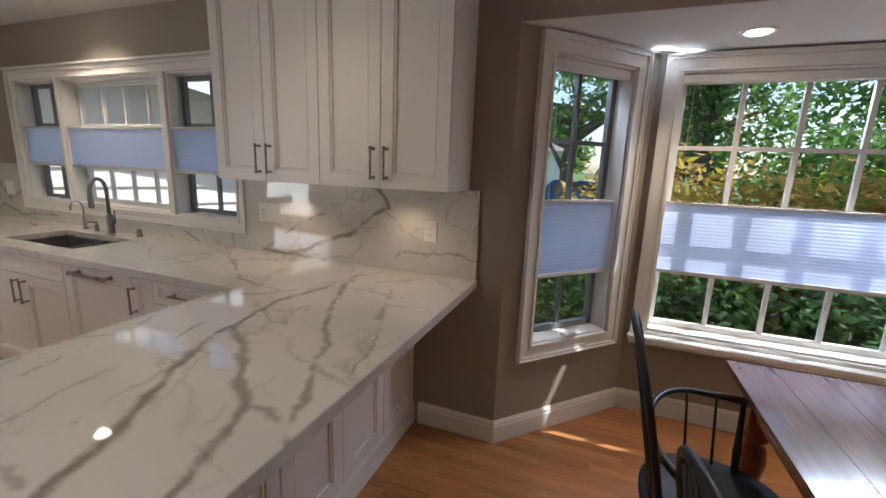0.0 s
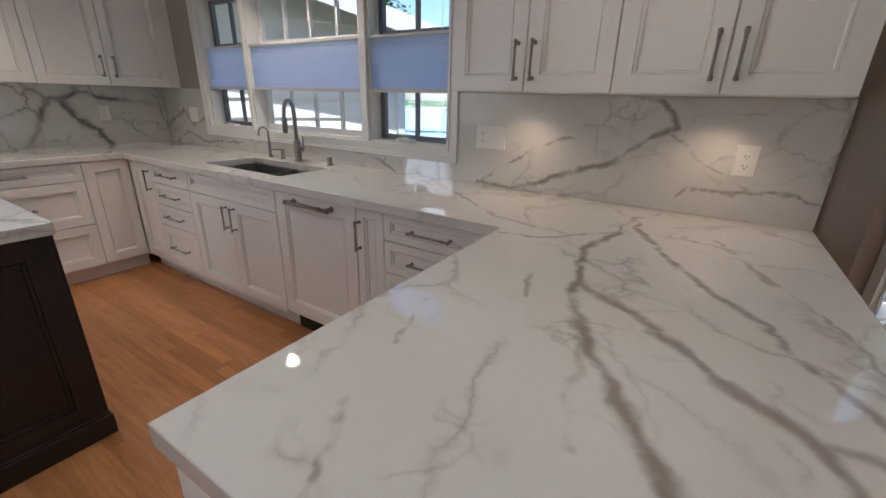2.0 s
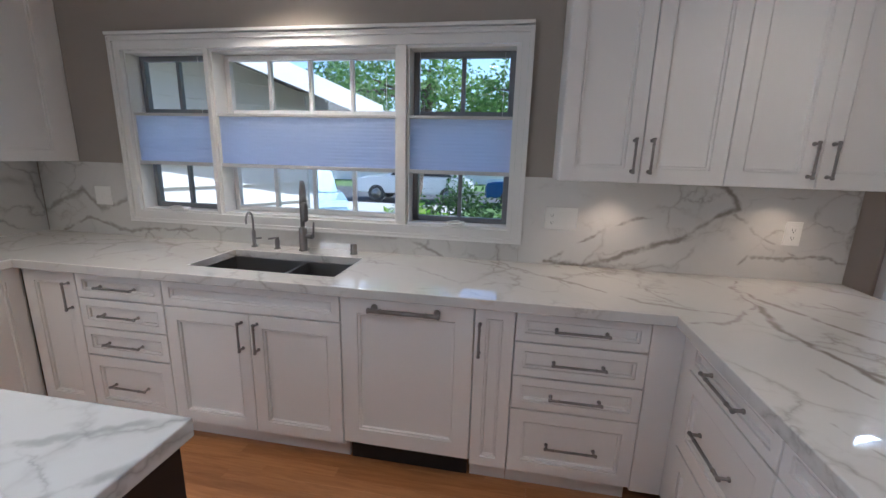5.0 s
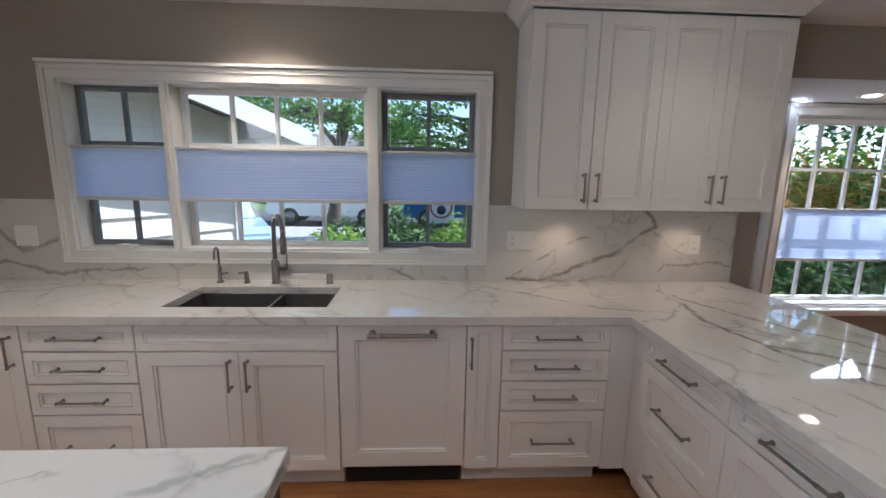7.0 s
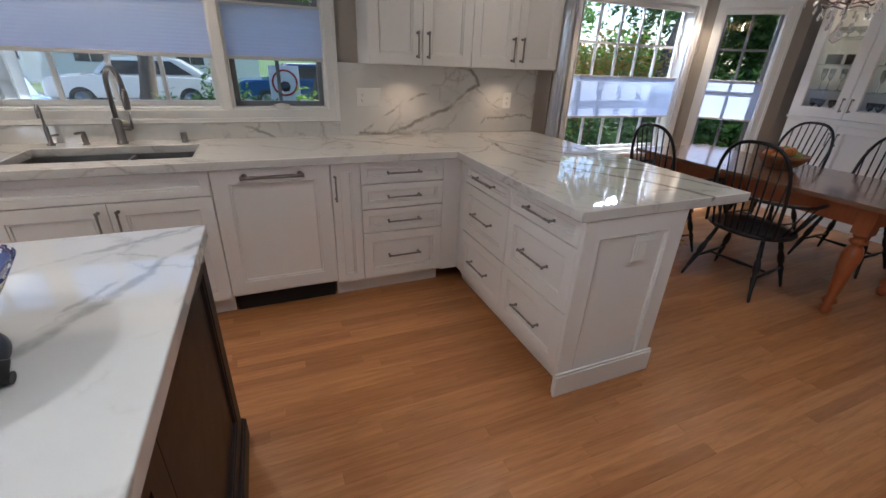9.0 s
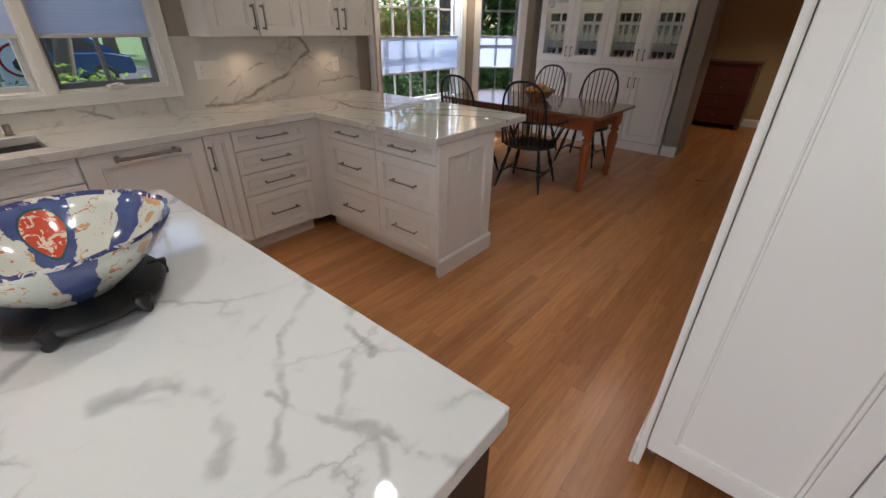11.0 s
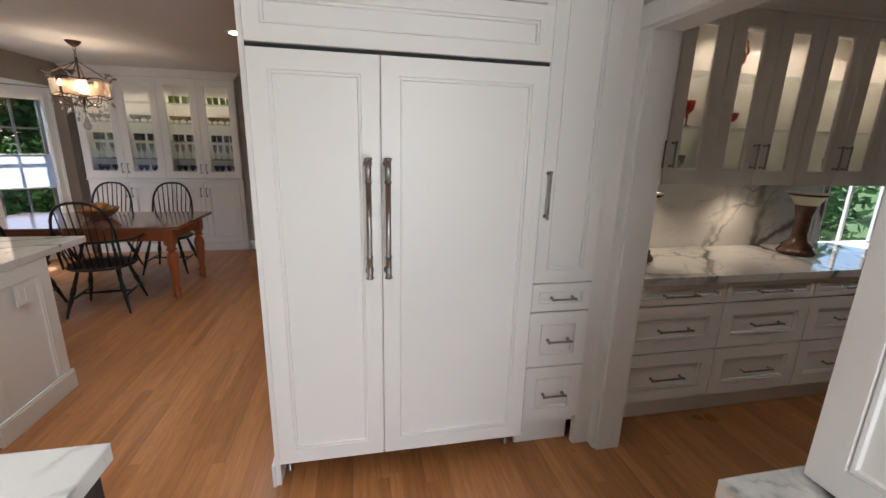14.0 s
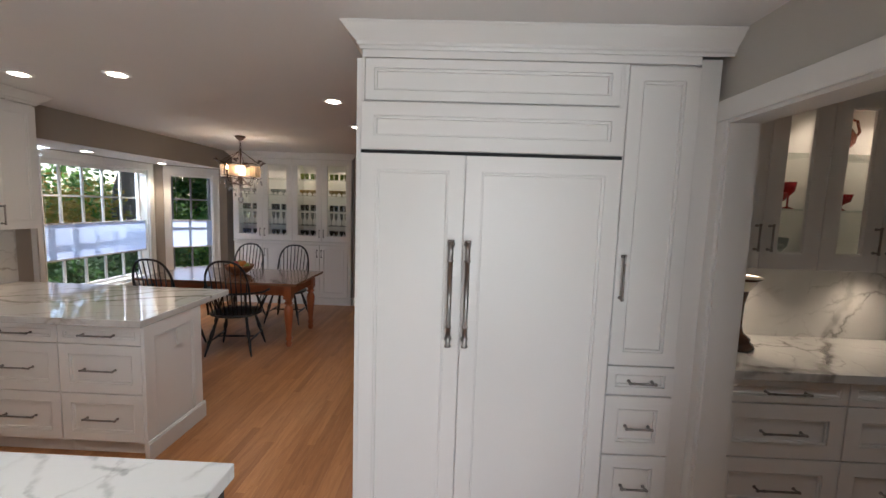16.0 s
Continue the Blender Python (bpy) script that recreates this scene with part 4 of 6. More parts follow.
def glass_cabinet(m, widths, depth, z0, z1, label, shelves, handles, crown_z=None):
    total = sum(widths)
    c = thing("display_cabinet", m, label, "display cabinet")
    t = 0.018
    items = [(0, total, depth - t, depth, z0, z1), (0, total, 0.0, depth - t, z0, z0 + t), (0, total, 0.0, depth - t, z1 - t, z1)]
    x = 0
    for i, w in enumerate(widths):
        if i % 2 == 0:
            items.append((x, x + t, 0.0, depth - t, z0 + t, z1 - t))
        x += w
    items.append((total - t, total, 0.0, depth - t, z0 + t, z1 - t))
    boxes("body", items, M_CAB, c)
    x = 0
    for i, w in enumerate(widths):
        d = glass_front(c, w - 2 * GAP, z1 - z0 - 2 * GAP, Matrix.Translation((x + GAP, -0.001, z0 + GAP)), 0.085)
        hx = w - 0.035 if i % 2 == 0 else 0.035
        handle(d, "d" if handles else "s", hx, 0.17 if handles else 0.13, True)
        x += w
    for s in shelves:
        x = 0
        for i in range(0, len(widths), 2):
            w = sum(widths[i:i + 2])
            boxes("glass_shelf", [(x + t + 0.002, x + w - 0.002, 0.015, depth - t - 0.002, s, s + 0.008)], M_SHELFGLASS, c)
            x += w
    return c


pd = glass_cabinet(facing(-1.10, -2.609, 0, -90), [0.315] * 8, 0.305, 1.375, 2.33, "white painted pantry wall cabinet with glazed doors, lit from inside", (1.70, 2.0), True)
crown(pd, 2.52, 2.33, ends=(False, False))

# dining hutch, faces at x 3.12 looking west
HX = 3.14
c = cabinet(facing(HX, 2.32, 0, -90), 1.92, 0.45, 0.115, 1.005, "white built-in hutch base with four framed doors and nickel pulls", "hutch")
for i in range(4):
    x = 0.02 + i * 0.462
    add_front(c, "door", x, x + 0.46, 0.13, 0.975, "s", (x + (0.425 if i % 2 == 0 else 0.035), 0.84))
boxes("plinth", [(-0.01, 1.93, -0.032, 0.44, 0, 0.114)], M_TRIM, c, bevel=0.004)
boxes("counter_edge", [(-0.004, 1.924, -0.03, 0.45, 1.006, 1.03)], M_TRIM, c, bevel=0.003)
hd = glass_cabinet(facing(HX, 2.32, 0, -90), [0.48] * 4, 0.45, 1.032, 2.335, "white painted dining hutch top with glazed doors, lit from inside", (1.28, 1.52, 1.76, 2.02), False)
crown(hd, 1.92, 2.335)


# worktops
def worktop(name, outline, z1, thick, label, material=None):
    """A slab with eased edges from a plan outline; holes cut through."""
    bm = bmesh.new()
    f = bm.faces.new([bm.verts.new((x, y, z1)) for x, y in outline])
    ret = bmesh.ops.extrude_face_region(bm, geom=[f])
    for v in ret["geom"]:
        if isinstance(v, bmesh.types.BMVert):
            v.co.z -= thick
    bm.normal_update()
    bmesh.ops.bevel(bm, geom=list(bm.edges), offset=0.004, segments=2, affect="EDGES", profile=0.5)
    o = part(name, bm, material or M_MARBLE)
    return tagged(o, label, "worktop")


# sink wall run as strips around the sink cut-out
SX0, SX1, SY0, SY1 = -3.235, -2.47, 1.885, 2.245


def worktop_u():
    z0, z1 = 0.869, 0.914
    outline = [(-4.76, -0.9), (-4.105, -0.9), (-4.105, 1.751), (-1.05, 1.751), (-1.05, 0.606), (-0.087, 0.606), (-0.087, 2.418), (-4.76, 2.418)]
    hole = [(SX0, SY0), (SX0, SY1), (SX1, SY1), (SX1, SY0)]
    bm = bmesh.new()
    a = 0.004
    def ring(pts, z, off):
        out = []
        n = len(pts)
        for i in range(n):
            p, q, r = Vector(pts[i - 1]), Vector(pts[i]), Vector(pts[(i + 1) % n])
            e, g = (q - p).normalized(), (r - q).normalized()
            n1, n2 = Vector((-e.y, e.x)), Vector((-g.y, g.x))
            m = (n1 + n2) / (1 + n1.dot(n2))
            s = q + m * off
            out.append(bm.verts.new((s.x, s.y, z)))
        return out
    def skirt(pts):
        rs = [ring(pts, z1, a), ring(pts, z1 - 0.0015, 0.0012), ring(pts, z1 - a, 0), ring(pts, z0 + a, 0), ring(pts, z0, a)]
        for r0, r1 in zip(rs, rs[1:]):
            for i in range(len(pts)):
                j = (i + 1) % len(pts)
                bm.faces.new((r0[i], r1[i], r1[j], r0[j]))
        return rs[0], rs[-1]
    t0, b0 = skirt(outline)
    t1, b1 = skirt(hole)
    for outer, inner in ((t0, t1), (b0, b1)):
        edges = []
        for loop in (outer, inner):
            for i in range(len(loop)):
                e = bm.edges.get((loop[i], loop[(i + 1) % len(loop)]))
                edges.append(e)
        bmesh.ops.triangle_fill(bm, use_beauty=True, use_dissolve=False, edges=edges)
    return tagged(part("worktop", bm, M_MARBLE_TOP), "polished white marble worktop with grey veins around the kitchen and peninsula", "worktop")


worktop_u()
worktop("worktop", [(-3.42, -0.66), (-2.315, -0.66), (-2.315, 0.862), (-3.42, 0.862)], 0.914, 0.045, "polished white marble top with grey veins on the dark island", M_MARBLE_ISLAND)
worktop("worktop", [(-3.95, -2.428), (-2.64, -2.428), (-2.64, -1.915), (-3.95, -1.915)], 0.914, 0.045, "white marble worktop under the tall cabinet by the pantry")
worktop("worktop", [(-1.435, -5.10), (-0.792, -5.10), (-0.792, -2.557), (-1.435, -2.557)], 0.914, 0.045, "polished marble worktop in the pantry")
for nm, b in (("n", (-4.735, -4.062, 2.40, 2.419, 0.915, 1.372)), ("n", (-4.062, -1.64, 2.40, 2.419, 0.915, 1.009)), ("n", (-1.639, -0.093, 2.40, 2.419, 0.915, 1.374)),
              ("w", (-4.759, -4.741, -0.9, 2.399, 0.915, 1.374))):
    o = structure("backsplash", [b], M_MARBLE if nm == "w" else M_MARBLE_SPLASH, "polished marble backsplash with grey veins")
structure("backsplash", [(-0.811, -0.791, -4.62, -2.557, 0.915, 1.374)], M_MARBLE, "polished marble backsplash of the pantry")

# island base
c = thing("island", facing(-2.335, 0.842, 0, 0), "espresso-brown painted kitchen island base under a marble top", "kitchen island")
boxes("body", [(-1.05, -0.018, -1.482, 0, 0.0, 0.868)], M_ISLAND, c)


def dark_front(w, h, rail=0.075):
    me = front_mesh(w, h, rail, 0.018)
    me.materials.clear()
    me.materials.append(M_ISLAND)
    return me


for i in range(2):
    part("panel", dark_front(0.741, 0.77), None, c, "", facing(-0.018, -1.482 + i * 0.741, 0.098, 90))
part("panel", dark_front(1.0, 0.77), None, c, "", facing(-0.02, 0.0, 0.098, 180))
part("panel", dark_front(1.0, 0.77), None, c, "", facing(-1.03, -1.482, 0.098, 0))
boxes("plinth", [(-1.06, 0.014, -1.512, 0.022, 0.0, 0.092), (-1.056, 0.008, -1.506, 0.014, 0.092, 0.104)], M_ISLAND, c, bevel=0.004)


# sink and taps
def sink():
    s = thing("sink", Matrix.Identity(4), "undermount stainless double-bowl sink, empty", "sink")
    for x0, x1 in ((SX0 - 0.006, -2.80), (-2.785, SX1 + 0.006)):
        bm = bmesh.new()
        y0, y1, zb, zt, t = SY0 - 0.006, SY1 + 0.006, 0.70, 0.868, 0.004
        r = [[bm.verts.new((x, y, z)) for x, y in ((x0 + i, y0 + i), (x1 - i, y0 + i), (x1 - i, y1 - i), (x0 + i, y1 - i))] for i, z in ((0, zt), (0.008, zb + 0.02), (0.03, zb))]
        for a, b in zip(r, r[1:]):
            for k in range(4):
                bm.faces.new((a[k], b[k], b[(k + 1) % 4], a[(k + 1) % 4]))
        bm.faces.new(r[-1])
        cx, cy = (x0 + x1) / 2, (y0 + y1) / 2 + 0.05
        bmesh.ops.solidify(bm, geom=list(bm.faces), thickness=0.002)
        part("bowl", bm, M_DARKSTEEL, s)
        bm = bmesh.new()
        turned(bm, [(0.045, 0), (0.045, 0.003), (0.035, 0.004), (0.03, 0.001)], 24, (cx, cy, zb + 0.003))
        part("drain", bm, M_STEEL, s)
    boxes("divider", [(-2.80, -2.785, SY0, SY1, 0.84, 0.866)], M_DARKSTEEL, s, bevel=0.003)
    return s


sink()
f = thing("faucet", facing(-2.855, 2.325, 0.914), "tall brushed nickel gooseneck kitchen faucet with a side lever", "faucet")
bm = bmesh.new()
turned(bm, [(0.028, 0), (0.028, 0.008), (0.023, 0.012), (0.023, 0.13), (0.02, 0.135), (0.015, 0.14)], 24)
part("base", bm, M_STEEL, f)
bm = bmesh.new()
pts = [(0, 0, 0.13), (0, 0, 0.30)] + [(0.095 * (1 - math.cos(a)) * 0.55, -0.095 * (1 - math.cos(a)) * 0.85, 0.30 + 0.095 * math.sin(a)) for a in [math.pi * k / 12 for k in range(1, 13)]]
tube(bm, pts, 0.0125, 14)
part("spout", bm, M_STEEL, f)
bm = bmesh.new()
e = pts[-1]
turned(bm, [(0.013, 0), (0.017, -0.02), (0.017, -0.09), (0.013, -0.10)], 18, e)
part("spray_head", bm, M_STEEL, f)
bm = bmesh.new()
tube(bm, [(0.015, 0, 0.085), (0.06, -0.005, 0.085)], 0.013, 12)
tube(bm, [(0.065, -0.005, 0.08), (0.07, -0.005, 0.17)], [0.007, 0.005], 10)
part("lever", bm, M_STEEL, f)
f = thing("filter_faucet", facing(-3.175, 2.335, 0.914), "small nickel gooseneck filtered-water tap", "faucet")
bm = bmesh.new()
turned(bm, [(0.02, 0), (0.02, 0.006), (0.011, 0.012), (0.011, 0.09), (0.007, 0.1)], 18)
pts = [(0, 0, 0.09), (0, 0, 0.165)] + [(0.01 * (1 - math.cos(a)), -0.045 * (1 - math.cos(a)), 0.165 + 0.045 * math.sin(a)) for a in [math.pi * k / 10 for k in range(1, 12)]]
tube(bm, pts, 0.006, 10)
part("spout", bm, M_STEEL, f)
bm = bmesh.new()
tube(bm, [(0.01, 0, 0.05), (0.045, 0, 0.055)], 0.006, 10)
part("lever", bm, M_STEEL, f)
f = thing("soap_dispenser", facing(-3.02, 2.325, 0.914), "short nickel soap dispenser", "soap dispenser")
bm = bmesh.new()
turned(bm, [(0.019, 0), (0.019, 0.005), (0.014, 0.008), (0.014, 0.05), (0.01, 0.055), (0.01, 0.07)], 18)
tube(bm, [(0, 0, 0.065), (-0.02, -0.055, 0.068)], 0.006, 8)
part("pump", bm, M_STEEL, f)
f = thing("air_gap", facing(-2.55, 2.325, 0.914), "short nickel dishwasher air gap cap", "air gap")
bm = bmesh.new()
turned(bm, [(0.022, 0), (0.022, 0.004), (0.018, 0.006), (0.018, 0.052), (0.015, 0.056), (0.0, 0.056001)], 20)
part("cap", bm, M_NICKEL, f)


def outlet(m, gangs, label, kinds):
    o = thing("outlet", m, label, "wall outlet")
    w = 0.072 + 0.046 * (gangs - 1)
    boxes("plate", [(-w / 2, w / 2, -0.006, -0.0005, -0.058, 0.058)], M_PLASTIC, o, bevel=0.002)
    for i, k in enumerate(kinds):
        x = (i - (gangs - 1) / 2) * 0.046
        boxes("rocker" if k == "s" else "socket", [(x - 0.0165, x + 0.0165, -0.0085 if k == "s" else -0.0075, -0.0062, -0.033, 0.033)], M_PLASTIC, o, bevel=0.001)
        if k == "o":
            items = []
            for z in (-0.019, 0.017):
                items += [(x - 0.007, x - 0.005, -0.0082, -0.0076, z - 0.004, z + 0.005), (x + 0.005, x + 0.007, -0.0082, -0.0076, z - 0.004, z + 0.004), (x - 0.002, x + 0.002, -0.0082, -0.0076, z - 0.011, z - 0.007)]
            boxes("slot", items, M_SLOT, o)
    return o


outlet(facing(-1.43, 2.40, 1.165), 3, "white three-gang plate with an outlet and two switches on marble", "oss")
outlet(facing(-0.35, 2.40, 1.148), 1, "white duplex outlet on the marble backsplash", "o")
outlet(facing(-4.26, 2.40, 1.165), 2, "white two-gang switch plate on marble beside the window", "ss")
outlet(facing(-4.74, 1.93, 1.165, 90), 1, "white duplex outlet on the side backsplash", "o")
outlet(facing(-0.675, 0.614, 0.715), 2, "white two-gang plate on the peninsula end panel", "ss")
# The pantry and hall fittings are unseen and belong to the added spots.
for dx, dy in DOWNLIGHTS + [(1.05, 2.80), (2.30, 2.87), (-2.3, -3.4), (-2.3, -4.7), (4.7, -0.3)]:
    zc = CEIL if dy < 2.5 else 2.137
    o = thing("ceiling_light", facing(dx, dy, zc), "round white recessed ceiling downlight, some added unseen, switched on", "ceiling light", "recessed downlights")
    bm = bmesh.new()
    turned(bm, [(0.078, -0.0003), (0.078, -0.004), (0.068, -0.008), (0.048, -0.004), (0.048, -0.001)], 28)
    part("trim_ring", bm, M_TRIM, o)
    bm = bmesh.new()
    turned(bm, [(0.046, -0.0065), (0.046, -0.009), (0.0, -0.0095)], 24)
    part("lens", bm, M_LAMP, o)


# dining furniture

def leg_profile(h, r):
    return [(0.012, 0.0), (0.016, 0.02), (0.02, 0.08), (r * 0.75, h * 0.28), (r * 0.95, h * 0.36), (r * 0.7, h * 0.40), (r * 0.62, h * 0.43), (r * 1.0, h * 0.47), (r * 1.05, h * 0.56), (r * 0.8, h * 0.63), (r * 0.62, h * 0.66), (r * 0.85, h * 0.70), (r * 0.7, h * 0.76), (r * 0.6, h)]


def windsor(m, label, arms=False, tall=1.02, seat_mat=None):
    """A hoop-back turned chair facing local +y."""
    c = thing("dining_chair", m, label, "dining chair", "chairs round the table")
    sh = 0.44
    bm = bmesh.new()
    n = 36
    rings = []
    for off, z in ((0.03, sh - 0.035), (0.0, sh - 0.02), (0.0, sh - 0.006), (0.012, sh), (0.07, sh - 0.006), (0.15, sh - 0.012)):
        row = []
        for i in range(n):
            a = 2 * math.pi * i / n
            ca, sa = math.cos(a), math.sin(a)
            rx, ry = 0.262 - off, 0.235 - off
            px = rx * math.copysign(abs(ca) ** 0.85, ca)
            py = ry * math.copysign(abs(sa) ** (0.8 if sa > 0 else 1.0), sa)
            row.append(bm.verts.new((px, py, z)))
        rings.append(row)
    for a, b in zip(rings, rings[1:]):
        for i in range(n):
            f = bm.faces.new((a[i], a[(i + 1) % n], b[(i + 1) % n], b[i]))
            f.smooth = True
    bm.faces.new(rings[0][::-1])
    bm.faces.new(rings[-1])
    part("seat", bm, M_BLACK, c)
    feet = {}
    for sx in (-1, 1):
        for sy in (-1, 1):
            top = Vector((sx * 0.14, sy * 0.12, sh - 0.015))
            foot = Vector((sx * 0.235, sy * 0.22 - (0.03 if sy < 0 else 0), 0.0))
            d = top - foot
            bm = bmesh.new()
            h = d.length
            turned(bm, [(r_ * 0.62, z_) for r_, z_ in leg_profile(h, 0.034)], 10, foot, d)
            part("leg", bm, M_BLACK, c)
            feet[sx, sy] = (foot, top)
    mid = {k: a + (b - a) * 0.36 for k, (a, b) in feet.items()}
    cross = []
    for sx in (-1, 1):
        a, b = mid[sx, -1], mid[sx, 1]
        bm = bmesh.new()
        tube(bm, [a, a + (b - a) * 0.3, (a + b) / 2, a + (b - a) * 0.7, b], [0.008, 0.010, 0.014, 0.010, 0.008], 8)
        part("stretcher", bm, M_BLACK, c)
        cross.append((a + b) / 2)
    bm = bmesh.new()
    a, b = cross
    tube(bm, [a, a + (b - a) * 0.3, (a + b) / 2, a + (b - a) * 0.7, b], [0.008, 0.010, 0.014, 0.010, 0.008], 8)
    part("stretcher", bm, M_BLACK, c)
    lean = 0.20
    def back(x, z):
        return Vector((x, -0.17 - (z - sh) * lean - 0.03 * (1 - min(1, (x / 0.27) ** 2)), z))
    hoop = []
    w = 0.25
    for i in range(25):
        a = math.pi * i / 24
        z = sh + (tall - sh) * (1 - 0.0) * (math.sin(a) ** 0.62)
        hoop.append(back(-w * math.copysign(abs(math.cos(a)) ** 0.75, math.cos(a)) * (0.86 + 0.14 * math.sin(a)), max(z, sh - 0.01)))
    bm = bmesh.new()
    tube(bm, hoop, 0.0115, 8)
    part("back_hoop", bm, M_BLACK, c)
    ns = 9
    for i in range(ns):
        k = (i + 0.5) / ns * 2 - 1
        xb, xt = k * 0.185, k * 0.235
        zt = sh + (tall - sh) * (1 - abs(k) ** 3.2 * 0.34) - 0.008
        bm = bmesh.new()
        p, q = back(xb, sh - 0.01), back(xt, zt)
        tube(bm, [p, p + (q - p) * 0.35, q], [0.006, 0.0075, 0.0045], 6)
        part("spindle", bm, M_BLACK, c)
    if arms:
        za = 0.67
        bm = bmesh.new()
        pts = []
        for i in range(21):
            a = math.pi * (i / 20)
            pts.append(Vector((0.31 * math.cos(a) * (1.0 if abs(math.cos(a)) < 0.99 else 1.02), -0.06 - 0.17 * math.sin(a), za)))
        pts = [Vector((0.33, 0.15, za - 0.005)), Vector((0.322, 0.04, za))] + pts + [Vector((-0.322, 0.04, za)), Vector((-0.33, 0.15, za - 0.005))]
        tube(bm, pts, [0.017, 0.014] + [0.012] * 21 + [0.014, 0.017], 8)
        part("arm_rail", bm, M_BLACK, c)
        for sx in (-1, 1):
            bm = bmesh.new()
            a, b = Vector((sx * 0.215, 0.09, sh - 0.01)), Vector((sx * 0.325, 0.11, za))
            tube(bm, [a, a + (b - a) * 0.3, a + (b - a) * 0.5, b], [0.011, 0.016, 0.012, 0.009], 8)
            part("arm_support", bm, M_BLACK, c)
            for k in (0.0, 1.0):
                bm = bmesh.new()
                tube(bm, [(sx * (0.225 - 0.01 * k), 0.02 - 0.09 * k, sh - 0.01), (sx * (0.312 - 0.012 * k), 0.02 - 0.1 * k, za)], 0.0055, 6)
                part("spindle", bm, M_BLACK, c)
    return c


windsor(pose(0.98, 1.125, 0, 0, 0, -82), "black lacquered bow-back armchair with turned legs, at the table", True, 1.03)
windsor(pose(0.93, 1.82, 0, 0, 0, -92), "black lacquered bow-back armchair beside the bay window", True, 1.03)
windsor(pose(2.17, 1.05, 0, 0, 0, 92), "black lacquered bow-back side chair backing the hutch", False, 1.03)
windsor(pose(2.16, 1.72, 0, 0, 0, 88), "black lacquered bow-back side chair by the hutch", False, 1.03)

t = thing("dining_table", Matrix.Identity(4), "long reddish pine farm table with knots and turned legs", "dining table")
for i in range(6):
    boxes("table_plank", [(1.02 + 0.157 * i, 1.02 + 0.157 * (i + 1) - 0.0004, 0.475, 2.31, 0.725, 0.752)], M_PINE, t, bevel=0.0015)
boxes("apron", [(1.10, 1.125, 0.62, 2.17, 0.60, 0.724)], M_CHERRY, t)
boxes("apron", [(1.83, 1.855, 0.62, 2.17, 0.60, 0.724)], M_CHERRY, t)
boxes("apron", [(1.16, 1.80, 0.575, 0.60, 0.60, 0.724)], M_CHERRY, t)
boxes("apron", [(1.16, 1.80, 2.19, 2.215, 0.60, 0.724)], M_CHERRY, t)
for lx in (1.125, 1.835):
    for ly in (0.60, 2.19):
        bm = bmesh.new()
        box(bm, lx - 0.045, lx + 0.045, ly - 0.045, ly + 0.045, 0.56, 0.7235, 0.003)
        turned(bm, [(0.022, 0), (0.030, 0.012), (0.035, 0.05), (0.023, 0.07), (0.042, 0.10), (0.026, 0.13), (0.031, 0.17), (0.046, 0.34), (0.052, 0.42), (0.042, 0.47), (0.027, 0.49), (0.046, 0.505), (0.046, 0.52), (0.032, 0.53), (0.041, 0.545), (0.043, 0.562)], 20, (lx, ly, 0))
        part("leg", bm, M_CHERRY, t)

M_BASKET = varied("woven_bowl", (0.30, 0.13, 0.05), (0.18, 0.07, 0.03), 0.6, 30, 150, 0.8)
b = thing("fruit_bowl", Matrix.Translation((1.56, 1.40, 0.7522)), "brown wooden bowl of fruit on the pine table", "bowl")
bm = bmesh.new()
turned(bm, [(0.07, 0), (0.08, 0.006), (0.12, 0.03), (0.165, 0.08), (0.175, 0.105), (0.168, 0.106), (0.155, 0.08), (0.11, 0.035), (0.0, 0.022)], 28)
part("bowl", bm, M_BASKET, b)
FR = [mat("fruit_%s" % k, c, 0.35) for k, c in (("red", (0.42, 0.05, 0.03)), ("orange", (0.55, 0.20, 0.03)), ("green", (0.25, 0.30, 0.06)))]
rnd = random.Random(2)
for i in range(11):
    a, r = i * 2.4, (0.095 if i < 7 else 0.045)
    z = 0.09 if i < 7 else 0.125
    rr = 0.034 + rnd.random() * 0.006
    bm = bmesh.new()
    turned(bm, [(rr * math.sin(math.pi * k / 8) + 0.0005, -rr * math.cos(math.pi * k / 8) * (1 - 0.12 * (k == 8))) for k in range(9)], 12, (r * math.cos(a), r * math.sin(a), z))
    part("fruit", bm, FR[i % 3], b)


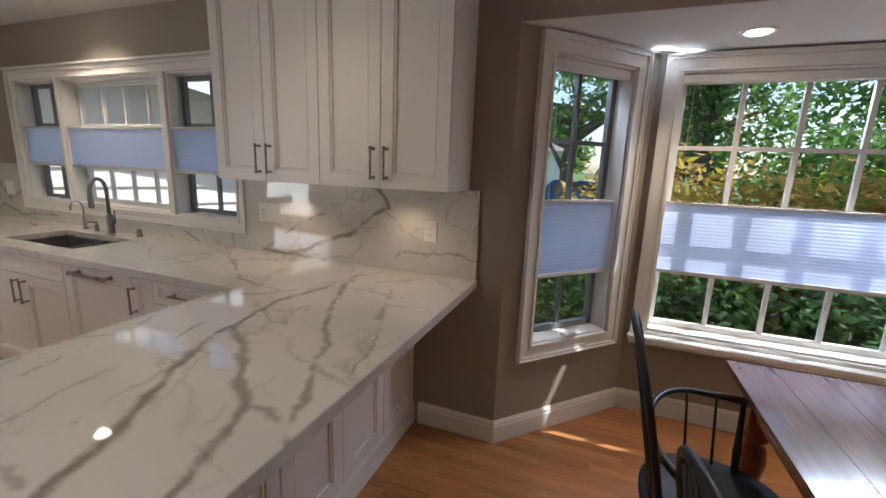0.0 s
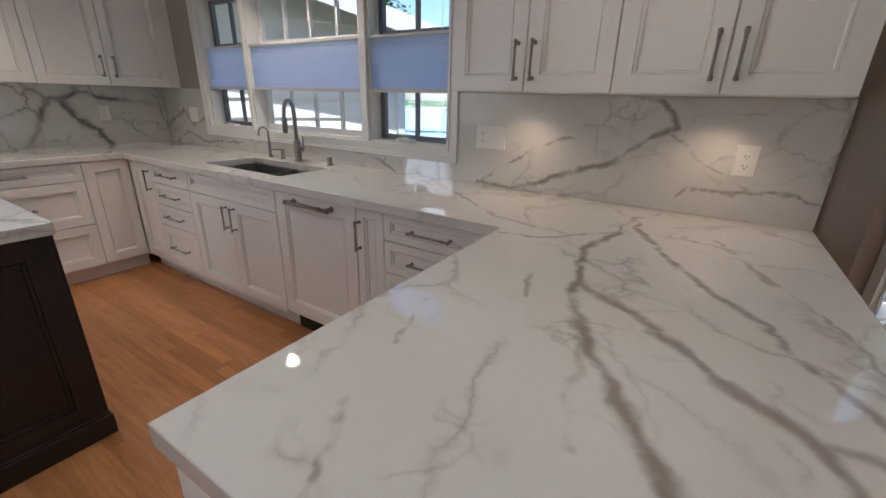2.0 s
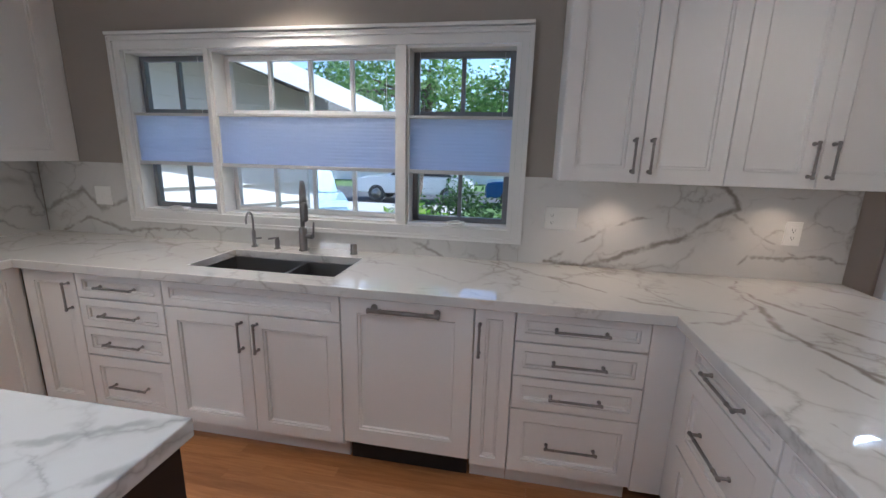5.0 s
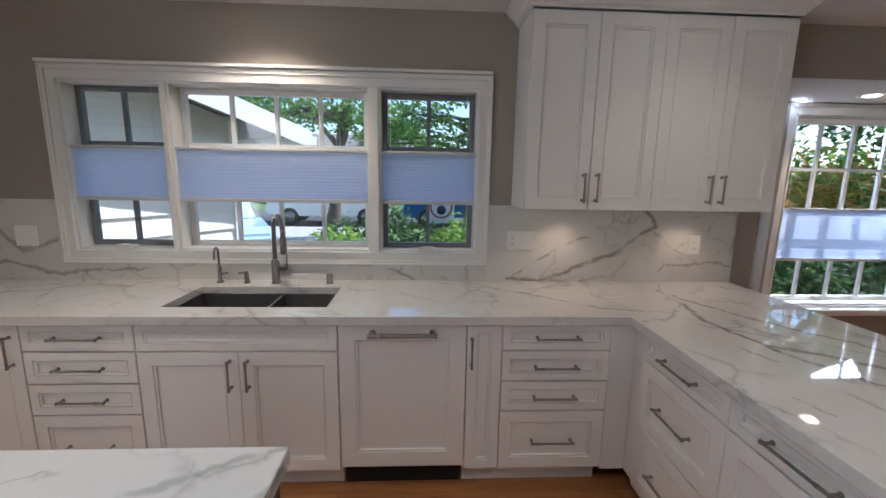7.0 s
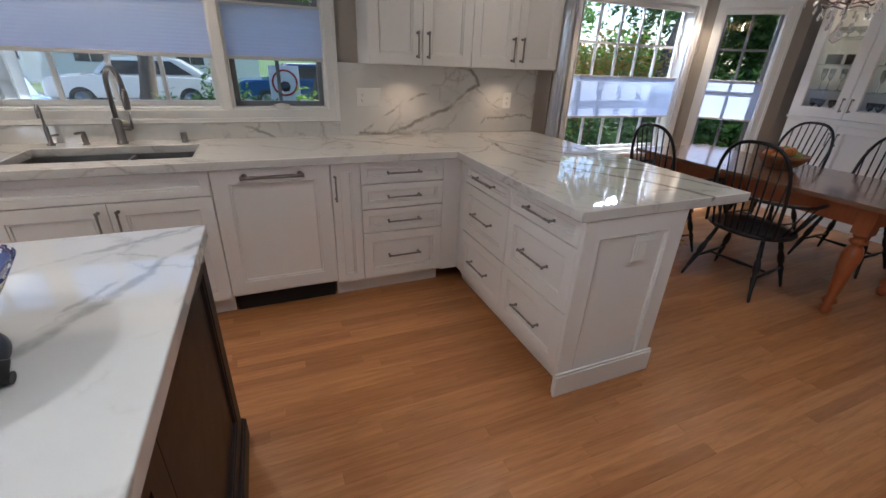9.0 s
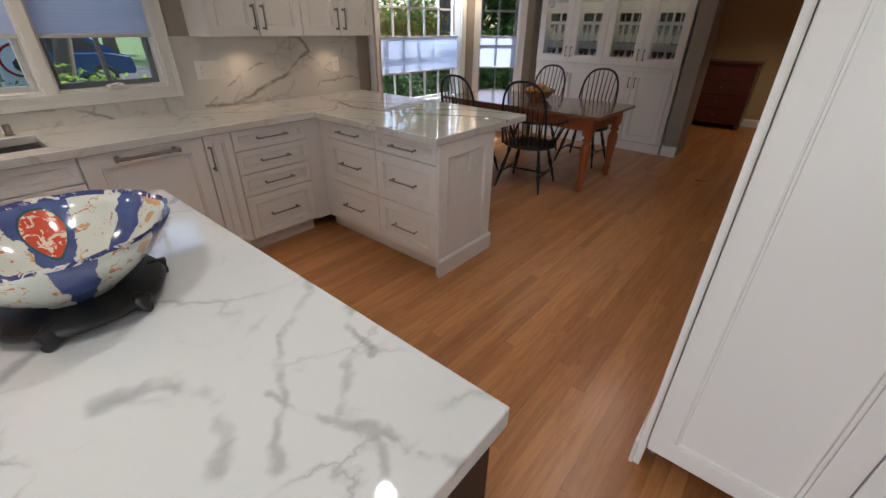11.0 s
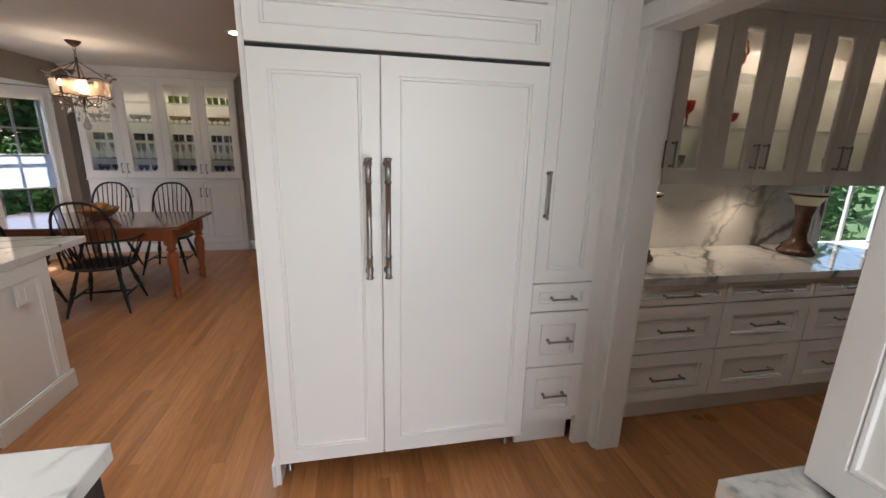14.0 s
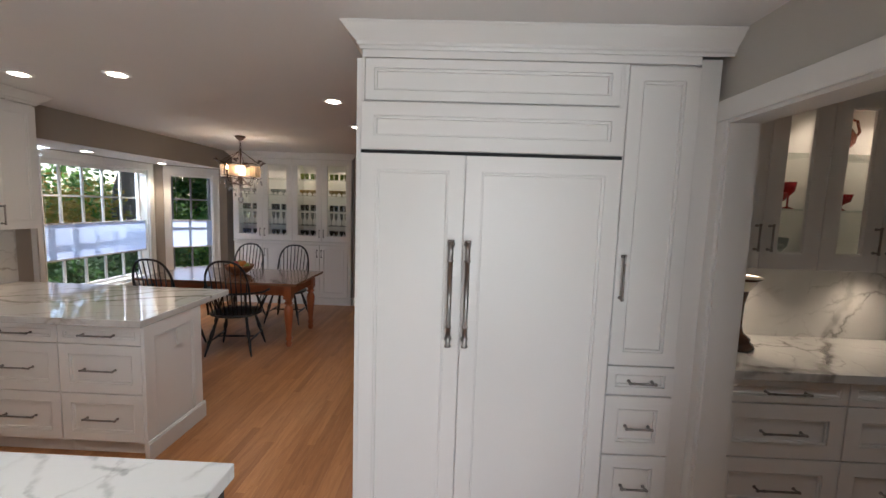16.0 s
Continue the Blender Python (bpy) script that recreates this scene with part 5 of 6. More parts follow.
def chandelier():
    o = thing("chandelier", Matrix.Translation((1.6, 1.38, 0)), "bronzed iron chandelier with glowing candle bulbs, glass shades and crystal drops", "chandelier")
    bm = bmesh.new()
    turned(bm, [(0.06, CEIL - 0.002), (0.062, CEIL - 0.01), (0.035, CEIL - 0.04), (0.012, CEIL - 0.055)], 24)
    part("canopy", bm, M_IRON, o)
    z = CEIL - 0.055
    k = 0
    while z > 2.27:
        bm = bmesh.new()
        pts = []
        for i in range(13):
            a = 2 * math.pi * i / 12
            u, v = 0.010 * math.cos(a), 0.019 * math.sin(a)
            pts.append((u, 0, z - 0.017 + v) if k % 2 else (0, u, z - 0.017 + v))
        tube(bm, pts, 0.0025, 6)
        part("chain_link", bm, M_IRON, o)
        z -= 0.029
        k += 1
    bm = bmesh.new()
    turned(bm, [(0.008, 2.28), (0.014, 2.27), (0.008, 2.25), (0.008, 1.98), (0.02, 1.96), (0.03, 1.93), (0.02, 1.90), (0.012, 1.86), (0.0, 1.85)], 14)
    part("stem", bm, M_IRON, o)
    for ring_z, ring_r in ((2.085, 0.235), (1.93, 0.225), (1.85, 0.13)):
        bm = bmesh.new()
        tube(bm, [(ring_r * (1 + 0.03 * math.cos(6 * a)) * math.cos(a), ring_r * (1 + 0.03 * math.cos(6 * a)) * math.sin(a), ring_z + 0.008 * math.cos(6 * a)) for a in [2 * math.pi * i / 60 for i in range(61)]], 0.005, 6)
        part("ring", bm, M_IRON, o)
    shade_m = mat("amber_shade_glass", (0.90, 0.72, 0.55), 0.4, trans=0.85)
    crystal = glass_mat("crystal", (0.93, 0.93, 0.95))
    drop = bmesh.new()
    turned(drop, [(0.0005, 0), (0.008, 0.012), (0.009, 0.02), (0.004, 0.04), (0.0005, 0.048)], 6)
    drop_me = to_mesh("crystal_drop", drop, mat("crystal_glass", (0.9, 0.9, 0.93), 0.03, trans=0.9))
    for i in range(6):
        a = math.pi / 3 * i + 0.3
        ca, sa = math.cos(a), math.sin(a)
        bm = bmesh.new()
        tube(bm, [(0.01 * ca, 0.01 * sa, 1.93), (0.08 * ca, 0.08 * sa, 1.86), (0.14 * ca, 0.14 * sa, 1.885), (0.155 * ca, 0.155 * sa, 1.95)], 0.005, 6)
        part("arm", bm, M_IRON, o)
        bm = bmesh.new()
        tube(bm, [(0.01 * ca, 0.01 * sa, 2.25), (0.09 * ca, 0.09 * sa, 2.20), (0.20 * ca, 0.20 * sa, 2.13), (0.255 * ca, 0.255 * sa, 2.10), (0.275 * ca, 0.275 * sa, 2.125)], 0.004, 6)
        part("arm", bm, M_IRON, o)
        bm = bmesh.new()
        turned(bm, [(0.022, 1.95), (0.026, 1.962), (0.011, 1.966), (0.011, 2.02)], 12, (0.155 * ca, 0.155 * sa, 0))
        part("candle_sleeve", bm, M_IRON, o)
        bm = bmesh.new()
        turned(bm, [(0.006, 2.02), (0.014, 2.035), (0.013, 2.05), (0.003, 2.075), (0.0005, 2.08)], 12, (0.155 * ca, 0.155 * sa, 0))
        part("bulb", bm, M_BULB, o)
        bm = bmesh.new()
        n, R1 = 5, 0.222
        lo = [bm.verts.new((R1 * math.cos(a + s), R1 * math.sin(a + s), 1.94)) for s in [(-0.42 + 0.84 * q / n) for q in range(n + 1)]]
        hi = [bm.verts.new((R1 * 1.03 * math.cos(a + s), R1 * 1.03 * math.sin(a + s), 2.07)) for s in [(-0.42 + 0.84 * q / n) for q in range(n + 1)]]
        for q in range(n):
            bm.faces.new((lo[q], lo[q + 1], hi[q + 1], hi[q]))
        bmesh.ops.solidify(bm, geom=list(bm.faces), thickness=0.003)
        part("glass_shade", bm, shade_m, o)
        bm = bmesh.new()
        for q in range(5):
            b2 = a + (q - 2) * 0.3
            tube(bm, [(0.24 * ca, 0.24 * sa, 2.10), (0.24 * ca + 0.045 * math.cos(b2), 0.24 * sa + 0.045 * math.sin(b2), 2.135), (0.24 * ca + 0.07 * math.cos(b2), 0.24 * sa + 0.07 * math.sin(b2), 2.12)], [0.003, 0.008, 0.001], 5)
        part("iron_leaf", bm, M_IRON, o)
        for q, (rr, zz, da) in enumerate(((0.235, 1.86, 0.0), (0.235, 1.84, 0.5), (0.13, 1.78, 0.1), (0.13, 1.76, 0.6), (0.07, 1.70, 0.3), (0.185, 1.80, 0.25))):
            part("crystal_drop", drop_me, None, o, "", Matrix.Translation((rr * math.cos(a + da), rr * math.sin(a + da), zz)))
    bm = bmesh.new()
    turned(bm, [(0.0005, 1.62), (0.028, 1.64), (0.035, 1.67), (0.02, 1.70), (0.006, 1.72), (0.006, 1.86)], 12)
    part("finial", bm, mat("crystal_ball", (0.9, 0.9, 0.93), 0.03, trans=0.9), o)


chandelier()


def glassware(kind):
    bm = bmesh.new()
    if kind == "tumbler":
        turned(bm, [(0.028, 0), (0.030, 0.003), (0.034, 0.09), (0.032, 0.09), (0.028, 0.008), (0.0, 0.008)], 12)
    elif kind == "goblet":
        turned(bm, [(0.033, 0), (0.030, 0.004), (0.005, 0.012), (0.005, 0.07), (0.03, 0.10), (0.036, 0.15), (0.034, 0.15), (0.028, 0.10), (0.0, 0.085)], 12)
    elif kind == "flute":
        turned(bm, [(0.03, 0), (0.028, 0.004), (0.004, 0.012), (0.004, 0.08), (0.022, 0.12), (0.026, 0.2), (0.024, 0.2), (0.018, 0.12), (0.0, 0.09)], 12)
    else:
        turned(bm, [(0.022, 0), (0.02, 0.004), (0.006, 0.01), (0.006, 0.03), (0.04, 0.05), (0.05, 0.09), (0.048, 0.09), (0.036, 0.052), (0.0, 0.04)], 12)
    return bm


G_CLEAR = mat("clear_drinking_glass", (0.85, 0.88, 0.88), 0.05, trans=0.75)
G_GOLD = mat("gilded_glass", (0.65, 0.50, 0.22), 0.15, 0.4, trans=0.3)
G_GREEN = mat("green_glass", (0.35, 0.48, 0.10), 0.08, trans=0.6)
G_SMOKE = mat("smoked_glass", (0.10, 0.09, 0.08), 0.08, trans=0.5)
G_RED = mat("ruby_glass", (0.50, 0.02, 0.03), 0.06, trans=0.45)
G_BLUE = mat("cobalt_glass", (0.02, 0.03, 0.30), 0.06, trans=0.4)
G_COPPER = varied("copper_lustre", (0.40, 0.13, 0.08), (0.55, 0.25, 0.18), 0.2, 20, 80, 0.2, metal=0.5)
SETS = {}


def set_glass(x, y, z, kind, material, label):
    key = (kind, material.name)
    if key not in SETS:
        SETS[key] = to_mesh("glass_" + kind, glassware(kind), material)
    o = new(kind, SETS[key])
    o.location = (x, y, z)
    return tagged(o, label, "glass", "glasses on the shelves")


rows = {1.051: ("goblet", G_SMOKE, "clear stemmed glass on a cabinet floor"), 1.289: ("flute", G_CLEAR, "clear flute glass on a glass shelf"),
        1.529: ("tumbler", G_SMOKE, "smoked tumbler on a glass shelf"), 1.769: ("coupe", G_GOLD, "gold-rimmed coupe glass on a shelf"), 2.029: ("tumbler", G_GREEN, "green tumbler on the top glass shelf")}
for i in range(4):
    yc = 2.32 - 0.48 * (i + 0.5)
    for z, (kind, g, lab) in rows.items():
        if i < 2 and z > 2:
            continue
        for k in range(4):
            set_glass(3.24 + 0.03 * (k % 2), yc + (k - 1.5) * 0.082, z, kind, g if i >= 2 or z < 1.7 else G_CLEAR, lab)
for i, (y, z, kind, g, lab) in enumerate((
        (-3.02, 1.7092, "goblet", G_RED, "ruby red goblet on a glass shelf"), (-3.09, 1.7092, "coupe", G_RED, "ruby red coupe on a glass shelf"), (-3.15, 1.7092, "goblet", G_RED, "ruby red goblet on a glass shelf"),
        (-3.30, 1.7092, "goblet", G_RED, "ruby red goblet on a glass shelf"), (-3.37, 1.7092, "goblet", G_RED, "ruby red goblet on a glass shelf"), (-3.45, 1.7092, "coupe", G_RED, "ruby red coupe on a glass shelf"),
        (-3.66, 1.7092, "coupe", G_BLUE, "cobalt blue coupe on a glass shelf"), (-3.98, 1.7092, "goblet", G_RED, "ruby red goblet on a glass shelf"),
        (-3.06, 1.394, "goblet", G_CLEAR, "clear goblet in the pantry cabinet"), (-3.14, 1.394, "goblet", G_CLEAR, "clear goblet in the pantry cabinet"),
        (-4.0, 1.394, "flute", G_CLEAR, "clear flute in the pantry cabinet"), (-4.08, 1.394, "goblet", G_CLEAR, "clear goblet in the pantry cabinet"), (-4.3, 1.394, "goblet", G_CLEAR, "clear goblet in the pantry cabinet"))):
    set_glass(-0.98, y, z, kind, g, lab)
p = thing("pitcher", Matrix.Translation((-0.97, -3.40, 2.009)), "copper-lustre pitcher with a curled handle on a glass shelf", "pitcher")
bm = bmesh.new()
turned(bm, [(0.04, 0), (0.045, 0.006), (0.03, 0.02), (0.07, 0.07), (0.075, 0.11), (0.045, 0.16), (0.038, 0.20), (0.048, 0.225), (0.04, 0.225), (0.0, 0.15)], 20)
part("body", bm, G_COPPER, p)
bm = bmesh.new()
tube(bm, [(0, -0.045, 0.21), (0, -0.09, 0.20), (0, -0.11, 0.14), (0, -0.07, 0.08)], 0.007, 8)
part("handle", bm, G_COPPER, p)
bm = bmesh.new()
turned(bm, [(0.045, 0.226), (0.03, 0.25), (0.008, 0.262), (0.012, 0.275), (0.0005, 0.285)], 16)
part("lid", bm, G_COPPER, p)
p = thing("decanter", Matrix.Translation((-0.97, -4.05, 1.7092)), "ruby glass decanter on a glass shelf", "decanter")
bm = bmesh.new()
turned(bm, [(0.045, 0), (0.05, 0.01), (0.05, 0.09), (0.018, 0.13), (0.014, 0.17), (0.022, 0.19), (0.0, 0.19)], 18)
part("body", bm, G_RED, p)
bm = bmesh.new()
turned(bm, [(0.012, 0.191), (0.022, 0.21), (0.0005, 0.235)], 12)
part("stopper", bm, G_RED, p)
p = thing("vase", Matrix.Translation((-0.97, -4.05, 2.009)), "pink ornamental china vase on a glass shelf", "vase")
bm = bmesh.new()
turned(bm, [(0.04, 0), (0.03, 0.02), (0.06, 0.08), (0.055, 0.13), (0.025, 0.18), (0.04, 0.21), (0.03, 0.21), (0.0, 0.15)], 18)
part("body", bm, varied("pink_china", (0.62, 0.36, 0.30), (0.70, 0.60, 0.50), 0.25, 25, 90, 0.1), p)

M_VASE = varied("dark_imari_glaze", (0.03, 0.014, 0.012), (0.14, 0.07, 0.04), 0.2, 22, 90, 0.05)
M_VIN = varied("pale_glaze", (0.80, 0.74, 0.60), (0.7, 0.64, 0.5), 0.3, 10, 90, 0.05)
for vy in (-2.865, -4.10):
    v = thing("vase", Matrix.Translation((-1.06, vy, 0.9145)), "tall waisted brown and red glazed vase with a pale flared rim", "vase", "vases on the pantry worktop")
    bm = bmesh.new()
    turned(bm, [(0.10, 0.0), (0.11, 0.012), (0.10, 0.03), (0.085, 0.045), (0.088, 0.06), (0.052, 0.09), (0.042, 0.13), (0.044, 0.25), (0.060, 0.33), (0.09, 0.385), (0.118, 0.405)], 28)
    part("body", bm, M_VASE, v)
    bm = bmesh.new()
    turned(bm, [(0.119, 0.4055), (0.117, 0.409), (0.10, 0.395), (0.06, 0.33), (0.0, 0.32)], 28)
    part("rim", bm, M_VIN, v)


def imari():
    """Porcelain bowl with lobed rim, painted medallions, on a carved stand."""
    o = thing("porcelain_bowl", Matrix.Translation((-2.69, 0.20, 0.9145)), "blue, red and white painted porcelain bowl with a scalloped rim", "bowl")
    prof = [(0.085, 0.045), (0.09, 0.052), (0.125, 0.075), (0.165, 0.115), (0.19, 0.155), (0.205, 0.185)]
    inner = [(0.203, 0.186), (0.186, 0.156), (0.160, 0.118), (0.12, 0.080), (0.08, 0.062), (0.03, 0.058)]
    n = 96
    bm = bmesh.new()
    rings = []
    for r, h in prof + inner:
        row = []
        for i in range(n):
            a = 2 * math.pi * i / n
            k = 1 + 0.035 * abs(math.cos(6 * a)) * (h / 0.18) ** 2
            row.append(bm.verts.new((r * k * math.cos(a), r * k * math.sin(a), h)))
        rings.append(row)
    for a, b in zip(rings, rings[1:]):
        for i in range(n):
            f = bm.faces.new((a[i], a[(i + 1) % n], b[(i + 1) % n], b[i]))
            f.smooth = True
    bm.faces.new(rings[0][::-1])
    bm.faces.new(rings[-1])
    m = mat("painted_porcelain", (0.66, 0.68, 0.60), 0.12, coat=0.6)
    v = coords(m, world=False)
    sep = m.node_tree.nodes.new("ShaderNodeSeparateXYZ")
    link(m, v, sep.inputs[0])

    def op(kind, a, b=None, c=None):
        q = m.node_tree.nodes.new("ShaderNodeMath")
        q.operation = kind
        for i, val in enumerate((a, b, c)):
            if val is None:
                continue
            if isinstance(val, bpy.types.NodeSocket):
                link(m, val, q.inputs[i])
            else:
                q.inputs[i].default_value = val
        return q.outputs[0]
    ang = op("ARCTAN2", sep.outputs[1], sep.outputs[0])
    u = op("MULTIPLY", ang, 6 / (2 * math.pi))
    fu = op("SUBTRACT", op("FRACT", op("ADD", u, 10.0)), 0.5)
    zc = op("SUBTRACT", sep.outputs[2], 0.118)
    du = op("MULTIPLY", fu, 0.20)
    dist = op("SQRT", op("ADD", op("MULTIPLY", du, du), op("MULTIPLY", zc, zc)))
    alt = op("GREATER_THAN", op("FRACT", op("MULTIPLY", op("ADD", u, 10.0), 0.5)), 0.5)
    disc = op("MULTIPLY", op("LESS_THAN", dist, 0.044), alt)
    rim = op("MULTIPLY", op("MULTIPLY", op("LESS_THAN", dist, 0.049), op("GREATER_THAN", dist, 0.044)), alt)
    nz = noise_tex(m, v, 32, 4, 0.6, 1.0)
    flowers = op("GREATER_THAN", nz.outputs[0], 0.56)
    warp = op("MULTIPLY", noise_tex(m, v, 14, 4, 0.6, 1.0).outputs[0], 0.10)
    blue_bg = op("LESS_THAN", op("ADD", op("MULTIPLY", op("ABSOLUTE", du), op("SUBTRACT", 1.9, alt)), warp), 0.108)
    tan_bits = op("GREATER_THAN", noise_tex(m, v, 17, 3, 0.6, 1.2).outputs[0], 0.60)
    red_bits = op("GREATER_THAN", noise_tex(m, v, 40, 4, 0.6, 1.5).outputs[0], 0.62)
    band = op("GREATER_THAN", sep.outputs[2], 0.176)
    col = mix(m, red_bits, (0.56, 0.58, 0.51), (0.50, 0.16, 0.08))
    col = mix(m, tan_bits, col, (0.50, 0.30, 0.14))
    col = mix(m, blue_bg, col, mix(m, noise_tex(m, v, 22, 3).outputs[0], (0.02, 0.03, 0.12), (0.10, 0.14, 0.30)))
    redc = mix(m, flowers, (0.52, 0.07, 0.03), (0.72, 0.55, 0.42))
    col = mix(m, disc, col, redc)
    col = mix(m, rim, col, (0.03, 0.08, 0.10))
    col = mix(m, band, col, mix(m, flowers, (0.04, 0.05, 0.15), (0.60, 0.55, 0.50)))
    set_color(m, col)
    part("bowl", bm, m, o)
    s = thing("bowl_stand", Matrix.Translation((-2.69, 0.20, 0.9145)), "black carved wooden stand under the porcelain bowl", "stand")
    bm = bmesh.new()
    turned(bm, [(0.13, 0.014), (0.155, 0.018), (0.162, 0.03), (0.155, 0.041), (0.09, 0.044)], 48)
    part("top", bm, M_BLACK, s)
    for i in range(6):
        a = math.pi / 3 * i
        ca, sa = math.cos(a), math.sin(a)
        bm = bmesh.new()
        tube(bm, [(0.13 * ca, 0.13 * sa, 0.028), (0.160 * ca, 0.160 * sa, 0.024), (0.155 * ca, 0.155 * sa, 0.012), (0.168 * ca, 0.168 * sa, 0.0105)], [0.018, 0.021, 0.012, 0.0105], 10)
        part("foot", bm, M_BLACK, s)


imari()

M_CHEST = wood("dark_red_chest_wood", (0.12, 0.02, 0.012), (0.05, 0.012, 0.008), 0.3)
c = thing("hall_chest", Matrix.Translation((5.75, 0.25, 0)), "dark red wooden chest standing in the hallway", "chest")
boxes("body", [(-0.22, 0.22, -0.4, 0.4, 0.08, 0.98)], M_CHEST, c, bevel=0.006)
boxes("top", [(-0.25, 0.24, -0.43, 0.43, 0.981, 1.01)], M_CHEST, c, bevel=0.006)
for k in range(4):
    d = boxes("drawer", [(-0.232, -0.2205, -0.37, 0.37, 0.12 + k * 0.21, 0.31 + k * 0.21)], M_CHEST, c, bevel=0.003)
    bm = bmesh.new()
    turned(bm, [(0.012, 0), (0.008, 0.01), (0.014, 0.022), (0.0005, 0.027)], 12, (-0.2325, 0, 0.215 + k * 0.21), (-1, 0, 0))
    part("knob", bm, M_NICKEL, d)
for sx in (-0.19, 0.19):
    for sy in (-0.36, 0.36):
        bm = bmesh.new()
        turned(bm, [(0.018, 0), (0.026, 0.03), (0.03, 0.0795)], 12, (sx, sy, 0))
        part("leg", bm, M_CHEST, c)
vent = thing("ceiling_vent", Matrix.Translation((-1.35, 1.55, CEIL)), "white slatted ceiling air vent", "air vent")
boxes("frame", [(-0.2, 0.2, -0.10, -0.085, -0.008, -0.0005), (-0.2, 0.2, 0.085, 0.10, -0.008, -0.0005), (-0.2, -0.185, -0.085, 0.085, -0.008, -0.0005), (0.185, 0.2, -0.085, 0.085, -0.008, -0.0005)], M_TRIM, vent)
for k in range(8):
    boxes("slat", [(-0.185, 0.185, -0.08 + k * 0.02, -0.068 + k * 0.02, -0.007, -0.002)], M_TRIM, vent)


# outdoors
GZ = -0.35
M_GRASS = varied("lawn", (0.05, 0.10, 0.02), (0.10, 0.17, 0.04), 0.9, 2.0, 60, 0.5)
M_CONC = varied("driveway_concrete", (0.42, 0.41, 0.38), (0.34, 0.33, 0.31), 0.85, 1.2, 40, 0.3)
M_ROAD = varied("asphalt", (0.06, 0.06, 0.062), (0.045, 0.045, 0.047), 0.9, 1.5, 80, 0.4)
M_SIDING = varied("siding_paint", (0.80, 0.77, 0.70), (0.76, 0.73, 0.66), 0.6, 1.2, 60, 0.1)
M_FASCIA = varied("fascia_paint", (0.74, 0.75, 0.74), (0.70, 0.71, 0.70), 0.5, 1.2, 60, 0.1)
M_SHINGLE = varied("roof_shingle", (0.16, 0.15, 0.14), (0.24, 0.22, 0.20), 0.9, 6, 60, 0.5)
M_BARK = varied("bark", (0.10, 0.075, 0.055), (0.17, 0.13, 0.10), 0.9, 8, 40, 0.8)
M_SOIL = varied("planting_soil", (0.06, 0.045, 0.03), (0.09, 0.065, 0.045), 0.95, 4, 50, 0.6)
bm = bmesh.new()
box(bm, -300, 300, -300, 300, GZ - 0.2, GZ)
tagged(part("ground", bm, M_GRASS), "green lawn and soil around the house", kind="structure")
slab("driveway", [(-14, 2.7), (-4.3, 2.7), (-3.9, 7.5), (-3.3, 15), (-14, 15)], GZ - 0.02, GZ + 0.02, M_CONC, "pale sunlit concrete driveway")
slab("road", [(-60, 15.2), (60, 15.2), (60, 22), (-60, 22)], GZ - 0.02, GZ + 0.015, M_ROAD, "grey asphalt street")
slab("planting_bed", [(-4.0, 2.7), (5.5, 2.7), (6.5, 8.3), (-3.7, 8.3)], GZ - 0.02, GZ + 0.03, M_SOIL, "dark planted bed beside the house")
# Unseen eaves, added and sized to limit the sun through the windows.
slab("unseen_eave_kitchen", [(-6.0, 2.57), (-0.35, 2.57), (-0.35, 3.35), (-6.0, 3.35)], 2.55, 2.70, M_FASCIA, "unseen white boxed eave added to keep sun off the kitchen window")
slab("unseen_eave_bay", [(-0.30, 2.57), (3.5, 2.57), (3.5, 2.75), (2.75, 3.38), (0.42, 3.38), (-0.30, 2.75)], 2.26, 2.36, M_FASCIA, "unseen white boxed eave added to cut the sun through the bay")


def leaf_mat(name, c1, c2):
    m = mat(name, c1, 0.55)
    geo = m.node_tree.nodes.new("ShaderNodeNewGeometry")
    col = ramp(m, geo.outputs["Random Per Island"], [(0.0, c1), (0.5, tuple((a + b) / 2 for a, b in zip(c1, c2))), (1.0, c2)])
    set_color(m, col)
    nt = m.node_tree
    tr = nt.nodes.new("ShaderNodeBsdfTranslucent")
    link(m, col, tr.inputs[0])
    mx = nt.nodes.new("ShaderNodeMixShader")
    mx.inputs[0].default_value = 0.55
    out = nt.nodes["Material Output"]
    link(m, nt.nodes["Principled BSDF"].outputs[0], mx.inputs[1])
    link(m, tr.outputs[0], mx.inputs[2])
    link(m, mx.outputs[0], out.inputs[0])
    return m


L_DARK = leaf_mat("leaf_dark_green", (0.03, 0.075, 0.02), (0.11, 0.21, 0.05))
L_MID = leaf_mat("leaf_green", (0.07, 0.17, 0.03), (0.22, 0.38, 0.08))
L_LIME = leaf_mat("leaf_lime", (0.12, 0.26, 0.03), (0.32, 0.46, 0.07))
L_GOLD = leaf_mat("leaf_gold", (0.34, 0.36, 0.05), (0.66, 0.36, 0.08))
L_PINE = leaf_mat("leaf_pine", (0.09, 0.20, 0.045), (0.24, 0.38, 0.10))
L_RED = leaf_mat("petal_red", (0.45, 0.02, 0.03), (0.6, 0.05, 0.06))


